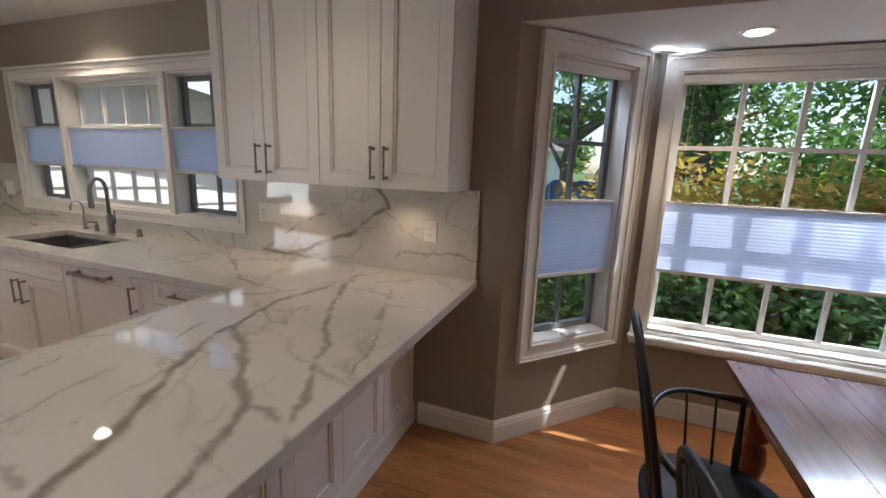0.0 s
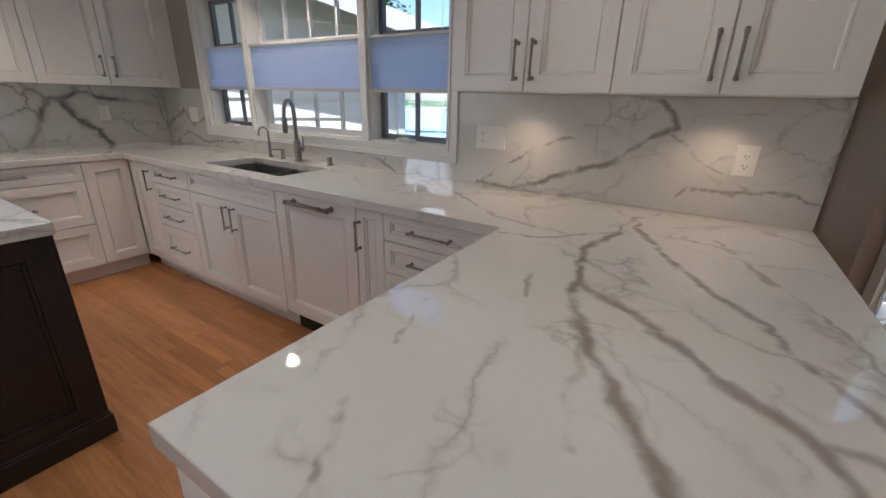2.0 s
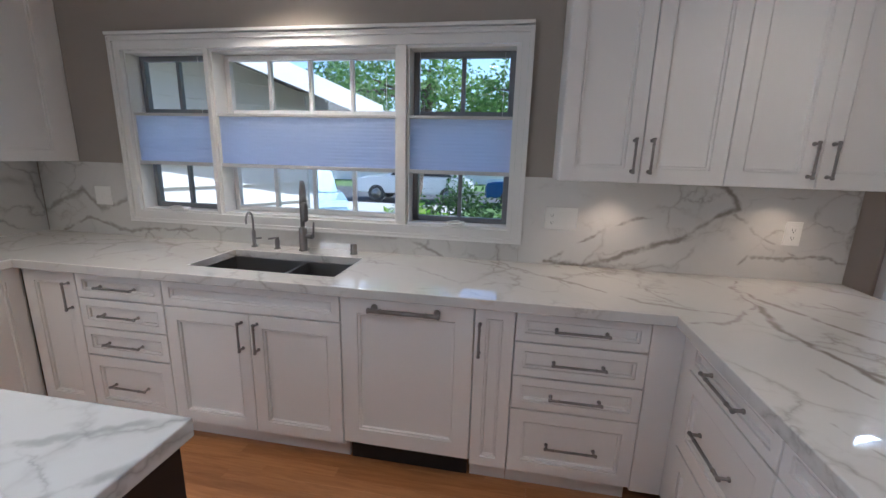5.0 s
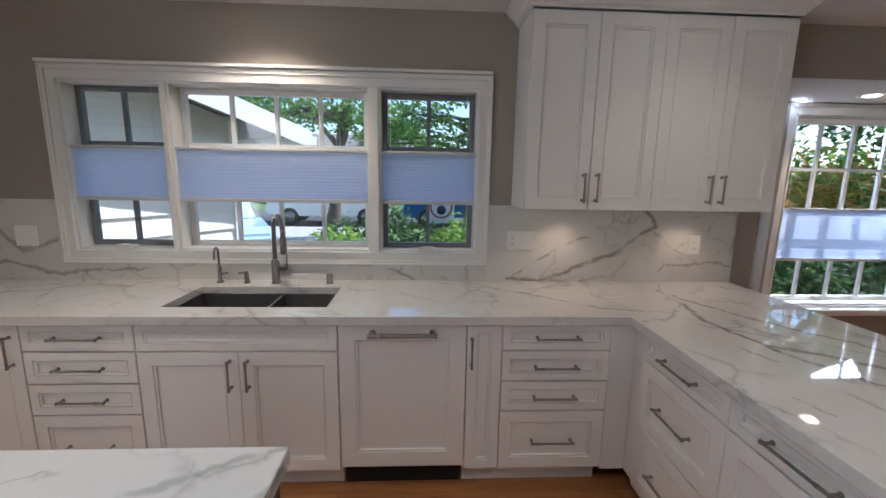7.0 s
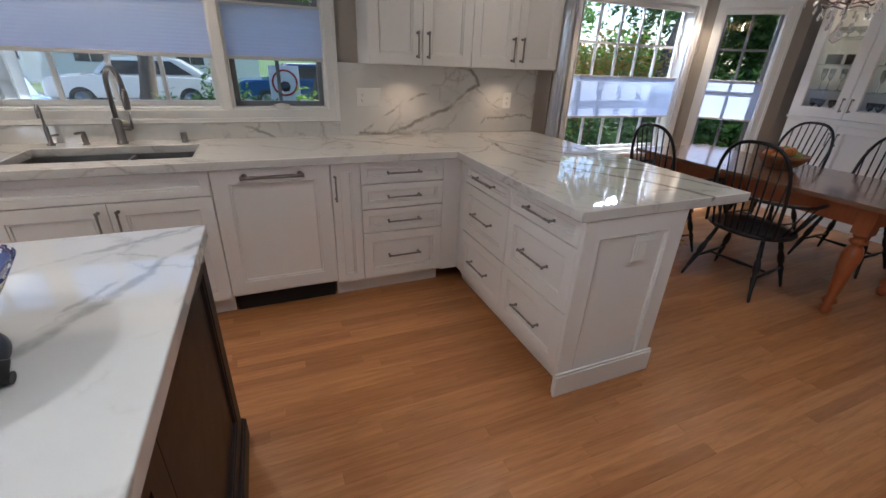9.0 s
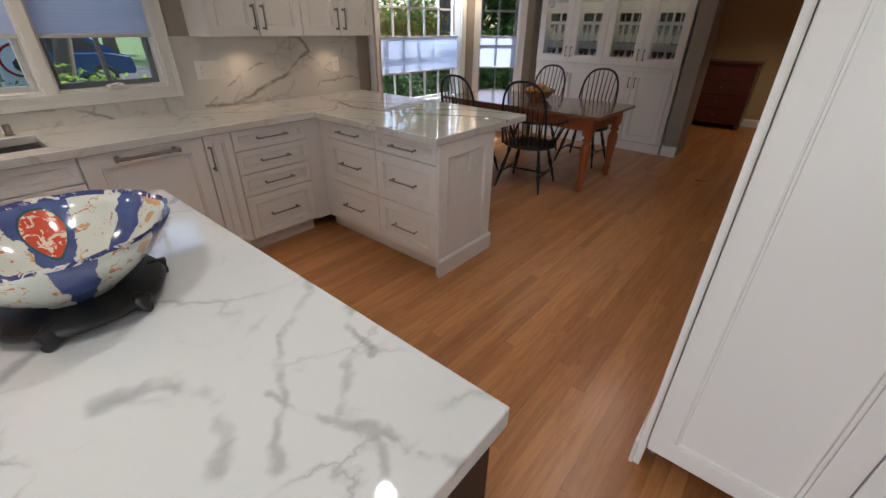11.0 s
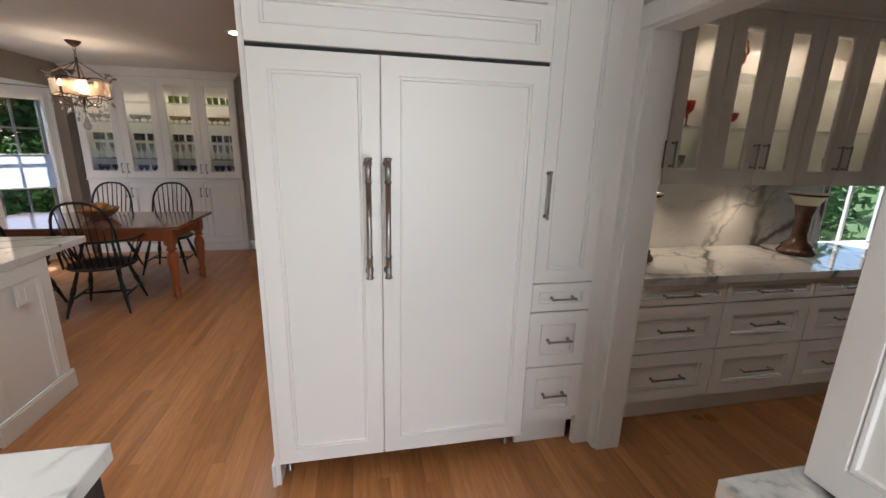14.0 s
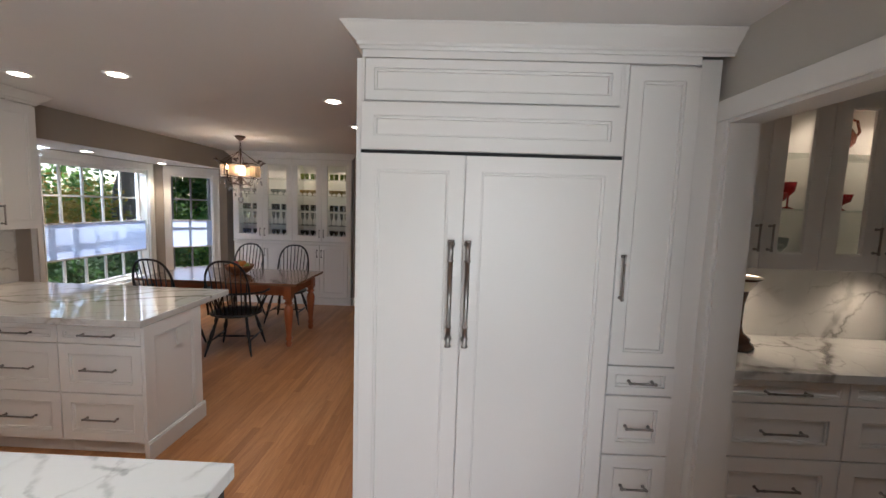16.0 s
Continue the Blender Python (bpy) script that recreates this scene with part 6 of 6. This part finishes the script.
def leaves(rnd, clumps, n, size, aspect=0.5):
    """Leaf blades scattered through clumps (x, y, z, rx, ry, rz), denser at their outsides."""
    vs, fs = [], []
    total = sum(c[3] * c[4] + c[3] * c[5] for c in clumps)
    for c in clumps:
        k = int(n * (c[3] * c[4] + c[3] * c[5]) / total)
        for _ in range(k):
            d = Vector((rnd.gauss(0, 1), rnd.gauss(0, 1), rnd.gauss(0, 1))).normalized()
            r = 0.45 + 0.62 * rnd.random() ** 0.6
            r *= 1 + 0.16 * math.sin(5 * d.x + 3 * d.z + c[0]) + 0.1 * rnd.gauss(0, 1)
            p = Vector((c[0] + d.x * c[3] * r, c[1] + d.y * c[4] * r, c[2] + d.z * c[5] * r))
            if p.z < GZ + 0.03:
                continue
            u = Vector((rnd.gauss(0, 1), rnd.gauss(0, 1), rnd.gauss(0, 0.6))).normalized()
            w = u.cross((d + Vector((rnd.gauss(0, .5), rnd.gauss(0, .5), rnd.gauss(0, .5) + 0.4))).normalized())
            if w.length < 0.1:
                continue
            w.normalize()
            s = size * (0.6 + 0.8 * rnd.random())
            i = len(vs)
            bend = u.cross(w) * s * 0.12
            vs += [p - u * s, p + w * s * aspect + bend, p + u * s, p - w * s * aspect + bend]
            fs += [(i, i + 1, i + 2), (i, i + 2, i + 3)]
    me = bpy.data.meshes.new("leaves")
    me.from_pydata([tuple(v) for v in vs], [], fs)
    return me


def foliage_part(name, me, material, parent):
    me.materials.append(material)
    o = new(name, me)
    o.parent = parent
    return o


def shrub(x, y, clumps, n, size, material, label, flowers=0, category="shrub", stems=5):
    rnd = random.Random(int(x * 131 + y * 17 + 900))
    s = thing("shrub", Matrix.Translation((x, y, 0)), label, category)
    foliage_part("foliage", leaves(rnd, clumps, n, size), material, s)
    bm = bmesh.new()
    for i in range(stems):
        c = rnd.choice(clumps)
        a = (c[0] * 0.5, c[1] * 0.5, GZ - 0.02)
        tube(bm, [a, ((a[0] + c[0]) / 2 + rnd.uniform(-.1, .1), (a[1] + c[1]) / 2, (GZ + c[2]) / 2), (c[0], c[1], c[2])], [0.03, 0.02, 0.01], 6)
    part("stem", bm, M_BARK, s)
    if flowers:
        foliage_part("flower", leaves(rnd, [(c[0], c[1], c[2], c[3] * 1.08, c[4] * 1.08, c[5] * 1.05) for c in clumps], flowers, size * 1.1, 0.9), L_RED, s)
    return s


def tree(x, y, h, crown, n, size, material, label, r=0.16, lean=0.3, seed=1, branches=9):
    rnd = random.Random(seed)
    t = thing("tree", Matrix.Translation((x, y, 0)), label, "tree")
    bm = bmesh.new()
    top = Vector((lean, lean * 0.4, h * 0.62))
    base = Vector((0, 0, GZ - 0.02))
    pts = [base + (top - base) * k / 5 + Vector((rnd.uniform(-.12, .12), rnd.uniform(-.12, .12), 0)) * (k > 0) for k in range(6)]
    tube(bm, pts, [r * (1.25 - 0.14 * k) for k in range(6)], 9)
    part("trunk", bm, M_BARK, t)
    bm = bmesh.new()
    for i in range(branches):
        c = crown[i % len(crown)]
        k = rnd.uniform(0.45, 1.0)
        a = base + (top - base) * k
        e = Vector((c[0] + rnd.uniform(-.5, .5) * c[3], c[1] + rnd.uniform(-.5, .5) * c[4], c[2] + rnd.uniform(-.2, .4) * c[5]))
        m1 = (a + e) / 2 + Vector((rnd.uniform(-.3, .3), rnd.uniform(-.3, .3), rnd.uniform(-.1, .25)))
        tube(bm, [a, (a + m1) / 2, m1, e], [r * 0.55, r * 0.42, r * 0.28, r * 0.1], 6)
    part("limb", bm, M_BARK, t)
    foliage_part("crown", leaves(rnd, crown, n, size), material, t)
    return t


def clump_row(rnd, x0, x1, y, z, r, n):
    out = []
    for i in range(n):
        k = (i + 0.5) / n
        out.append((x0 + (x1 - x0) * k, y + rnd.uniform(-.3, .3), z + rnd.uniform(-.2, .2), r * rnd.uniform(.8, 1.2), r * rnd.uniform(.8, 1.2), r * rnd.uniform(.8, 1.2)))
    return out


R = random.Random(11)
shrub(-3.25, 6.5, [(0, 0, 0.15, 0.75, 0.5, 0.5), (-0.55, 0.2, 0.0, 0.45, 0.4, 0.4), (0.55, 0.1, 0.05, 0.5, 0.4, 0.42)], 2600, 0.07, L_LIME, "bright lime-green broadleaf shrub by the driveway")
shrub(-2.7, 8.3, [(-0.9, 0, 0.1, 0.6, 0.5, 0.55), (0, 0, 0.35, 0.6, 0.5, 0.7), (0.8, 0.1, 0.1, 0.5, 0.45, 0.5)], 3600, 0.05, L_DARK, "dense dark green hedge shrub by the lawn")
shrub(-0.9, 5.2, [(0, 0, -0.05, 0.6, 0.4, 0.35), (0.9, 0.1, 0.0, 0.6, 0.4, 0.4)], 1600, 0.06, L_MID, "low green garden shrub beneath the windows")
shrub(1.5, 4.5, clump_row(R, -1.3, 1.6, 0, 0.35, 0.52, 6), 7000, 0.045, L_DARK, "dark green flowering shrub with red blooms under the bay", 26)
shrub(3.9, 4.7, clump_row(R, -0.8, 1.6, 0, 0.3, 0.6, 4), 4200, 0.055, L_DARK, "dark green leafy shrub beside the bay")
shrub(2.9, 6.3, clump_row(R, -2.2, 2.0, 0, 0.95, 0.8, 8), 9000, 0.06, L_GOLD, "tall shrub with golden and orange leaves")
shrub(4.6, 8.2, clump_row(R, -2.4, 2.4, 0, 0.7, 1.0, 6), 8000, 0.08, L_LIME, "dense bright green shrubs along the lawn edge")
shrub(-0.6, 7.4, clump_row(R, -1.0, 1.0, 0, 0.15, 0.5, 4), 2600, 0.06, L_LIME, "low bright green garden shrub")
shrub(6.2, 4.3, clump_row(R, -1.3, 2.4, 0, 0.6, 0.85, 5), 5200, 0.07, L_MID, "broad green garden shrub")
tree(-0.7, 12.0, 5.2, [(-1.6, 0, 3.2, 1.2, 1.0, 0.5), (0.9, -0.4, 3.0, 1.1, 1.0, 0.45), (0, 0.4, 4.2, 1.5, 1.2, 0.6), (-0.6, -0.6, 2.4, 0.9, 0.7, 0.35), (1.8, 0.2, 3.8, 0.9, 0.8, 0.4), (-2.6, 0.3, 2.5, 0.8, 0.8, 0.35)], 5200, 0.075, L_PINE, "spreading cloud-pruned pine with bare crooked limbs", 0.17, 0.5, 3, 16)
tree(-4.9, 12.5, 5.6, [(0, 0, 4.0, 1.9, 1.5, 1.1), (-1.5, 0.3, 3.4, 1.2, 1.2, 0.8), (1.3, 0, 3.2, 1.1, 1.1, 0.7)], 4200, 0.08, L_PINE, "tall green tree behind the garage roof", 0.18, 0.5, 5)
tree(2.4, 11.0, 6.5, [(0, 0, 4.6, 1.8, 1.5, 1.6), (-0.7, 0.3, 3.3, 1.1, 1.1, 1.0), (0.7, 0, 2.7, 1.1, 1.0, 1.0)], 9500, 0.07, L_PINE, "tall bluish green evergreen tree", 0.2, 0.2, 7)
tree(4.9, 10.5, 2.9, [(0, 0, 1.6, 1.5, 1.3, 0.8), (0.9, -0.5, 1.3, 1.2, 1.1, 0.7)], 6000, 0.08, L_MID, "leafy green garden tree", 0.2, -0.2, 8)
tree(6.9, 7.1, 8.0, [(0, 0, 5.0, 2.2, 2.0, 1.3), (1.6, 0.8, 3.8, 1.5, 1.4, 1.1), (-1.6, 1.2, 4.2, 1.3, 1.2, 0.9)], 10000, 0.085, L_MID, "large garden tree with a thick dark trunk", 0.27, 0.1, 9)
tree(8.5, 4.3, 6.0, [(0, 0, 3.6, 2.0, 1.7, 1.3), (0.5, -1.4, 3.0, 1.3, 1.2, 0.9), (-0.8, 0.9, 4.2, 1.2, 1.2, 0.8)], 9000, 0.085, L_LIME, "bright green broadleaf tree beyond the bay", 0.22, 0.4, 10)
tree(10.5, 7.5, 7.5, [(0, 0, 4.0, 2.6, 2.2, 2.2), (-1.4, -1.6, 2.4, 1.5, 1.4, 1.2)], 9000, 0.10, L_DARK, "large dark evergreen at the garden edge", 0.25, 0.3, 12)
shrub(7.5, 9.5, [(-1.5, 1.2, 0.9, 1.5, 1.2, 1.3), (0.6, 0.2, 1.0, 1.6, 1.3, 1.4), (2.6, -1.8, 1.1, 1.5, 1.5, 1.4), (4.0, -4.0, 1.1, 1.5, 1.7, 1.5), (4.6, -7.0, 1.1, 1.5, 1.8, 1.5)], 16000, 0.10, L_MID, "tall dense green boundary hedge", 0, "hedge")
for i, (tx, ty, s) in enumerate(((-16, 32, 1.2), (-3.5, 33, 0.8), (5, 31, 0.7), (15, 27, 1.6), (22, 18, 1.7), (20, 8, 1.6), (-26, 28, 1.5))):
    tree(tx, ty, 8 * s, [(0, 0, 4.6 * s, 2.6 * s, 2.4 * s, 2.6 * s), (2.0 * s, 0, 3.2 * s, 1.8 * s, 1.6 * s, 1.6 * s), (-2.0 * s, 0.4, 3.4 * s, 1.8 * s, 1.6 * s, 1.8 * s)], 4200, 0.22, L_MID if i % 2 else L_DARK, "large street tree with a full green crown", 0.3, 0.4, 30 + i)


def garage():
    """Neighbouring gabled garage: lapped siding wall, low roof and deep fascia."""
    c = Vector((-4.45, 5.55, 0))
    ang = math.atan2(0.87, 0.5)
    m = Matrix.Translation(c) @ Matrix.Rotation(ang, 4, "Z")
    g = thing("garage", m, "cream lap-sided neighbouring garage with a white-edged low gable roof", "garage")
    L, H0, k = 7.0, 2.2, 0.23
    slope = lambda u: H0 + k * (-u) if -u < L / 2 else H0 + k * (L + u)
    bm = bmesh.new()
    lo = [(-L, 0), (0, 0)]
    v = [bm.verts.new(p) for p in ((-L, 0.02, GZ), (0, 0.02, GZ), (0, 0.02, H0), (-L / 2, 0.02, H0 + k * L / 2), (-L, 0.02, H0))]
    w = [bm.verts.new((p.co.x, 6.0, p.co.z)) for p in v]
    bm.faces.new(v)
    bm.faces.new(w[::-1])
    for i in range(5):
        j = (i + 1) % 5
        bm.faces.new((v[j], v[i], w[i], w[j]))
    part("wall", bm, M_SIDING, g)
    z = GZ
    while z < H0 + k * L / 2 - 0.05:
        top = min(z + 0.235, H0 + k * L / 2)
        a = 0.0 if z + 0.1 < H0 else (z + 0.1 - H0) / k
        if a < L / 2 - 0.15:
            bm = bmesh.new()
            vv = [bm.verts.new(p) for p in ((-L + a, 0.016, top), (-a, 0.016, top), (-a, -0.014, z), (-L + a, -0.014, z), (-L + a, 0.016, z), (-a, 0.016, z))]
            bm.faces.new((vv[3], vv[2], vv[1], vv[0]))
            bm.faces.new((vv[3], vv[4], vv[5], vv[2]))
            part("siding_board", bm, M_SIDING, g)
        z += 0.235
    boxes("corner_board", [(-0.09, 0.02, -0.03, 0.02, GZ, H0 - 0.02)], M_FASCIA, g)
    ov = 0.75
    for s in (0, 1):
        bm = bmesh.new()
        def pt(u, y, dz):
            uu = u if s == 0 else -L - u
            zz = H0 + k * (-u)
            return bm.verts.new((uu, y, zz + dz))
        q = [pt(ov, -0.55, 0.02), pt(-L / 2, -0.55, 0.02), pt(-L / 2, 6.4, 0.02), pt(ov, 6.4, 0.02)]
        r = [bm.verts.new((p.co.x, p.co.y, p.co.z + 0.07)) for p in q]
        bm.faces.new(q)
        bm.faces.new(r[::-1])
        for i in range(4):
            bm.faces.new((q[i], q[(i + 1) % 4], r[(i + 1) % 4], r[i]))
        part("roof", bm, M_SHINGLE, g)
        bm = bmesh.new()
        q = [pt(ov + 0.02, -0.58, -0.13), pt(-L / 2, -0.58, -0.13), pt(-L / 2, -0.58, 0.10), pt(ov + 0.02, -0.58, 0.10)]
        r = [bm.verts.new((p.co.x, p.co.y + 0.03, p.co.z)) for p in q]
        bm.faces.new(q)
        bm.faces.new(r[::-1])
        for i in range(4):
            bm.faces.new((q[i], q[(i + 1) % 4], r[(i + 1) % 4], r[i]))
        part("fascia", bm, M_FASCIA, g)
    boxes("gutter", [(ov + 0.0, ov + 0.1, -0.58, 6.4, H0 - k * ov - 0.08, H0 - k * ov + 0.03)], M_FASCIA, g)
    return g


garage()
shrub(1.0, -6.2, [(0, 0, 0.6, 0.9, 0.9, 0.9), (-0.2, 1.2, 0.3, 0.7, 0.7, 0.6), (0.8, -1.2, 0.9, 1.0, 1.0, 1.1)], 5200, 0.07, L_DARK, "dark green shrub outside the low pantry window")


def car(m, paint, label, L=4.5, W=1.8, H=1.45):
    c = thing("car", m, label, "car")
    prof = [(-L / 2, 0.35), (-L / 2, 0.78), (-L / 2 + 0.15, 0.92), (-L * 0.22, 0.98), (L * 0.36, 0.98), (L / 2 - 0.06, 0.85), (L / 2, 0.60), (L / 2, 0.35)]
    bm = bmesh.new()
    a = [bm.verts.new((x, -W / 2, z)) for x, z in prof]
    b = [bm.verts.new((x, W / 2, z)) for x, z in prof]
    bm.faces.new(a)
    bm.faces.new(b[::-1])
    for i in range(len(prof)):
        j = (i + 1) % len(prof)
        bm.faces.new((a[j], a[i], b[i], b[j]))
    bmesh.ops.bevel(bm, geom=list(bm.edges), offset=0.05, segments=3, affect="EDGES")
    part("body", bm, paint, c)
    bm = bmesh.new()
    prof = [(-L * 0.24, 0.97), (-L * 0.14, H), (L * 0.25, H + 0.02), (L * 0.42, 0.97)]
    for inset, nm, mt in ((0.10, "cabin", paint),):
        a = [bm.verts.new((x, -W / 2 + inset + (z > 1.1) * 0.1, z)) for x, z in prof]
        b = [bm.verts.new((x, W / 2 - inset - (z > 1.1) * 0.1, z)) for x, z in prof]
        bm.faces.new(a)
        bm.faces.new(b[::-1])
        for i in range(4):
            j = (i + 1) % 4
            bm.faces.new((a[j], a[i], b[i], b[j]))
    bmesh.ops.bevel(bm, geom=list(bm.edges), offset=0.04, segments=2, affect="EDGES")
    part("cabin", bm, paint, c)
    for s in (-1, 1):
        bm = bmesh.new()
        y = s * (W / 2 - 0.145)
        v = [bm.verts.new((x, y + (s * 0.055 if z < 1.1 else -s * 0.035), z)) for x, z in ((-L * 0.19, 1.02), (-L * 0.125, H - 0.07), (L * 0.22, H - 0.05), (L * 0.34, 1.02))]
        w = [bm.verts.new((p.co.x, p.co.y + s * 0.012, p.co.z)) for p in v]
        bm.faces.new(v)
        bm.faces.new(w[::-1])
        for i in range(4):
            bm.faces.new((v[i], v[(i + 1) % 4], w[(i + 1) % 4], w[i]))
        part("side_window", bm, M_SLOT, c)
    for x in (-L * 0.31, L * 0.31):
        for s in (-1, 1):
            bm = bmesh.new()
            turned(bm, [(0.0, -0.1), (0.30, -0.1), (0.33, -0.07), (0.33, 0.07), (0.30, 0.1), (0.21, 0.1), (0.2, 0.085)], 24, (x, s * (W / 2 - 0.08), 0.33), (0, s, 0))
            wh = part("wheel", bm, M_SLOT, c)
            bm = bmesh.new()
            turned(bm, [(0.19, 0.086), (0.19, 0.102), (0.06, 0.095), (0.05, 0.11), (0.0, 0.11)], 20, (x, s * (W / 2 - 0.08), 0.33), (0, s, 0))
            part("rim", bm, M_STEEL, wh)
    return c


M_CARBLUE = mat("pale_blue_car_paint", (0.45, 0.60, 0.72), 0.25, 0.1, coat=0.8)
M_CARDARK = mat("blue_car_paint", (0.03, 0.10, 0.32), 0.25, 0.1, coat=0.8)
M_CARWHITE = mat("white_car_paint", (0.72, 0.73, 0.74), 0.25, 0.0, coat=0.8)
car(pose(-6.6, 8.9, GZ + 0.02, 0, 0, 120), M_CARBLUE, "pale blue parked car on the driveway by the garage")
car(pose(-0.6, 16.2, GZ + 0.02, 0, 0, 5), M_CARDARK, "dark blue car parked on the street")
car(pose(-5.6, 16.3, GZ + 0.02, 0, 0, 2), M_CARWHITE, "white car parked on the street")
sg = thing("garden_sign", facing(-1.62, 9.2, GZ, 8), "white square garden sign with a red ring on a dark post", "sign")
boxes("post", [(-0.03, 0.03, 0, 0.05, -0.02, 0.9)], M_SLOT, sg)
boxes("board", [(-0.3, 0.3, -0.03, -0.001, 0.85, 1.55)], M_CARWHITE, sg, bevel=0.005)
bm = bmesh.new()
tube(bm, [(0.24 * math.cos(a), -0.036, 1.22 + 0.24 * math.sin(a)) for a in [math.pi * 2 * k / 24 for k in range(25)]], 0.018, 6)
part("ring", bm, L_RED, sg)
bm = bmesh.new()
turned(bm, [(0.11, 0), (0.11, 0.006), (0.0, 0.006001)], 7, (0.0, -0.031, 1.15), (0, -1, 0))
part("emblem", bm, M_SLOT, sg)
house = thing("house", Matrix.Translation((-9, 28, GZ)), "pale single-storey house across the street with a grey roof", "house")
boxes("wall", [(-7, 7, 0, 8, 0, 3.0)], M_SIDING, house)
bm = bmesh.new()
v = [bm.verts.new(p) for p in ((-7.6, -0.7, 2.95), (7.6, -0.7, 2.95), (7.6, 8.7, 2.95), (-7.6, 8.7, 2.95), (-5, 4, 4.9), (5, 4, 4.9))]
for q in ((3, 2, 1, 0), (0, 1, 5, 4), (1, 2, 5), (2, 3, 4, 5), (3, 0, 4)):
    bm.faces.new([v[i] for i in q])
part("roof", bm, M_SHINGLE, house)
for x in (-4.5, -1.0, 3.5):
    wn1 = boxes("window", [(x - 0.75, x + 0.75, -0.05, -0.001, 0.95, 2.2)], M_FASCIA, house)
    boxes("pane", [(x - 0.66, x - 0.02, -0.06, -0.051, 1.03, 2.12), (x + 0.02, x + 0.66, -0.06, -0.051, 1.03, 2.12)], M_SLOT, wn1)


# floor planks last
def planks():
    rnd = random.Random(4)
    W = 0.0572
    lengths = (0.6, 0.85, 1.1, 1.4)
    meshes = {}
    for L in lengths:
        bm = bmesh.new()
        g = 0.0001
        b = 0.0005
        lo = [bm.verts.new(p) for p in ((g, g, -0.012), (L - g, g, -0.012), (L - g, W - g, -0.012), (g, W - g, -0.012))]
        mid = [bm.verts.new((v.co.x, v.co.y, -b)) for v in lo]
        hi = [bm.verts.new(p) for p in ((g + b, g + b, 0), (L - g - b, g + b, 0), (L - g - b, W - g - b, 0), (g + b, W - g - b, 0))]
        for a, c in ((lo, mid), (mid, hi)):
            for i in range(4):
                bm.faces.new((a[i], a[(i + 1) % 4], c[(i + 1) % 4], c[i]))
        bm.faces.new(hi)
        meshes[L] = to_mesh("plank", bm, M_OAK)
    near, far = [], []
    y = -5.84
    while y < 3.25:
        x0 = -4.76 if y < 2.40 else 0.05
        x1 = 3.2 if y < 2.4 else 3.1
        if y > 2.40:
            k = y - 2.40
            x0, x1 = 0.05 + k - 0.1, 3.14 - k + 0.1
            if y > 3.06:
                x0, x1 = 0.66, 2.52
        if y < -3.2:
            x0, x1 = -3.5, -0.7
        elif y < -1.5:
            x1 = 3.3
        elif y < 0.7:
            x1 = 6.1
        x = x0 - rnd.random() * 0.5
        while x < x1:
            L = rnd.choice(lengths)
            if x + L > x0:
                (near if -2.3 < x + L / 2 < 0.9 and -1.9 < y < 1.9 else far).append((x, y, L))
            x += L
        y += W
    near.sort(key=lambda p: abs(p[0] + p[2] / 2 + 1.3) + abs(p[1] + 0.1))
    far += near[300:]
    fl = thing("floor", Matrix.Identity(4), "honey-brown oak strip floor with a satin finish", "floor")
    fl["kind"] = "structure"
    for x, y, L in near[:300]:
        part("plank", meshes[L], None, fl, "", Matrix.Translation((x, y, 0)))
    vs, fs = [], []
    for x, y, L in far:
        k = len(vs)
        g, b = 0.0001, 0.0005
        for i, z in ((g, -0.012), (g, -b), (g + b, 0.0)):
            vs += [(x + i, y + i, z), (x + L - i, y + i, z), (x + L - i, y + W - i, z), (x + i, y + W - i, z)]
        for r in (0, 4):
            for j in range(4):
                fs.append((k + r + j, k + r + (j + 1) % 4, k + r + 4 + (j + 1) % 4, k + r + 4 + j))
        fs.append((k + 8, k + 9, k + 10, k + 11))
    me = bpy.data.meshes.new("plank_field")
    me.from_pydata(vs, [], fs)
    me.materials.append(M_OAK)
    o = new("plank_field", me)
    o.parent = fl
    tagged(o, "", kind="stuff")


planks()
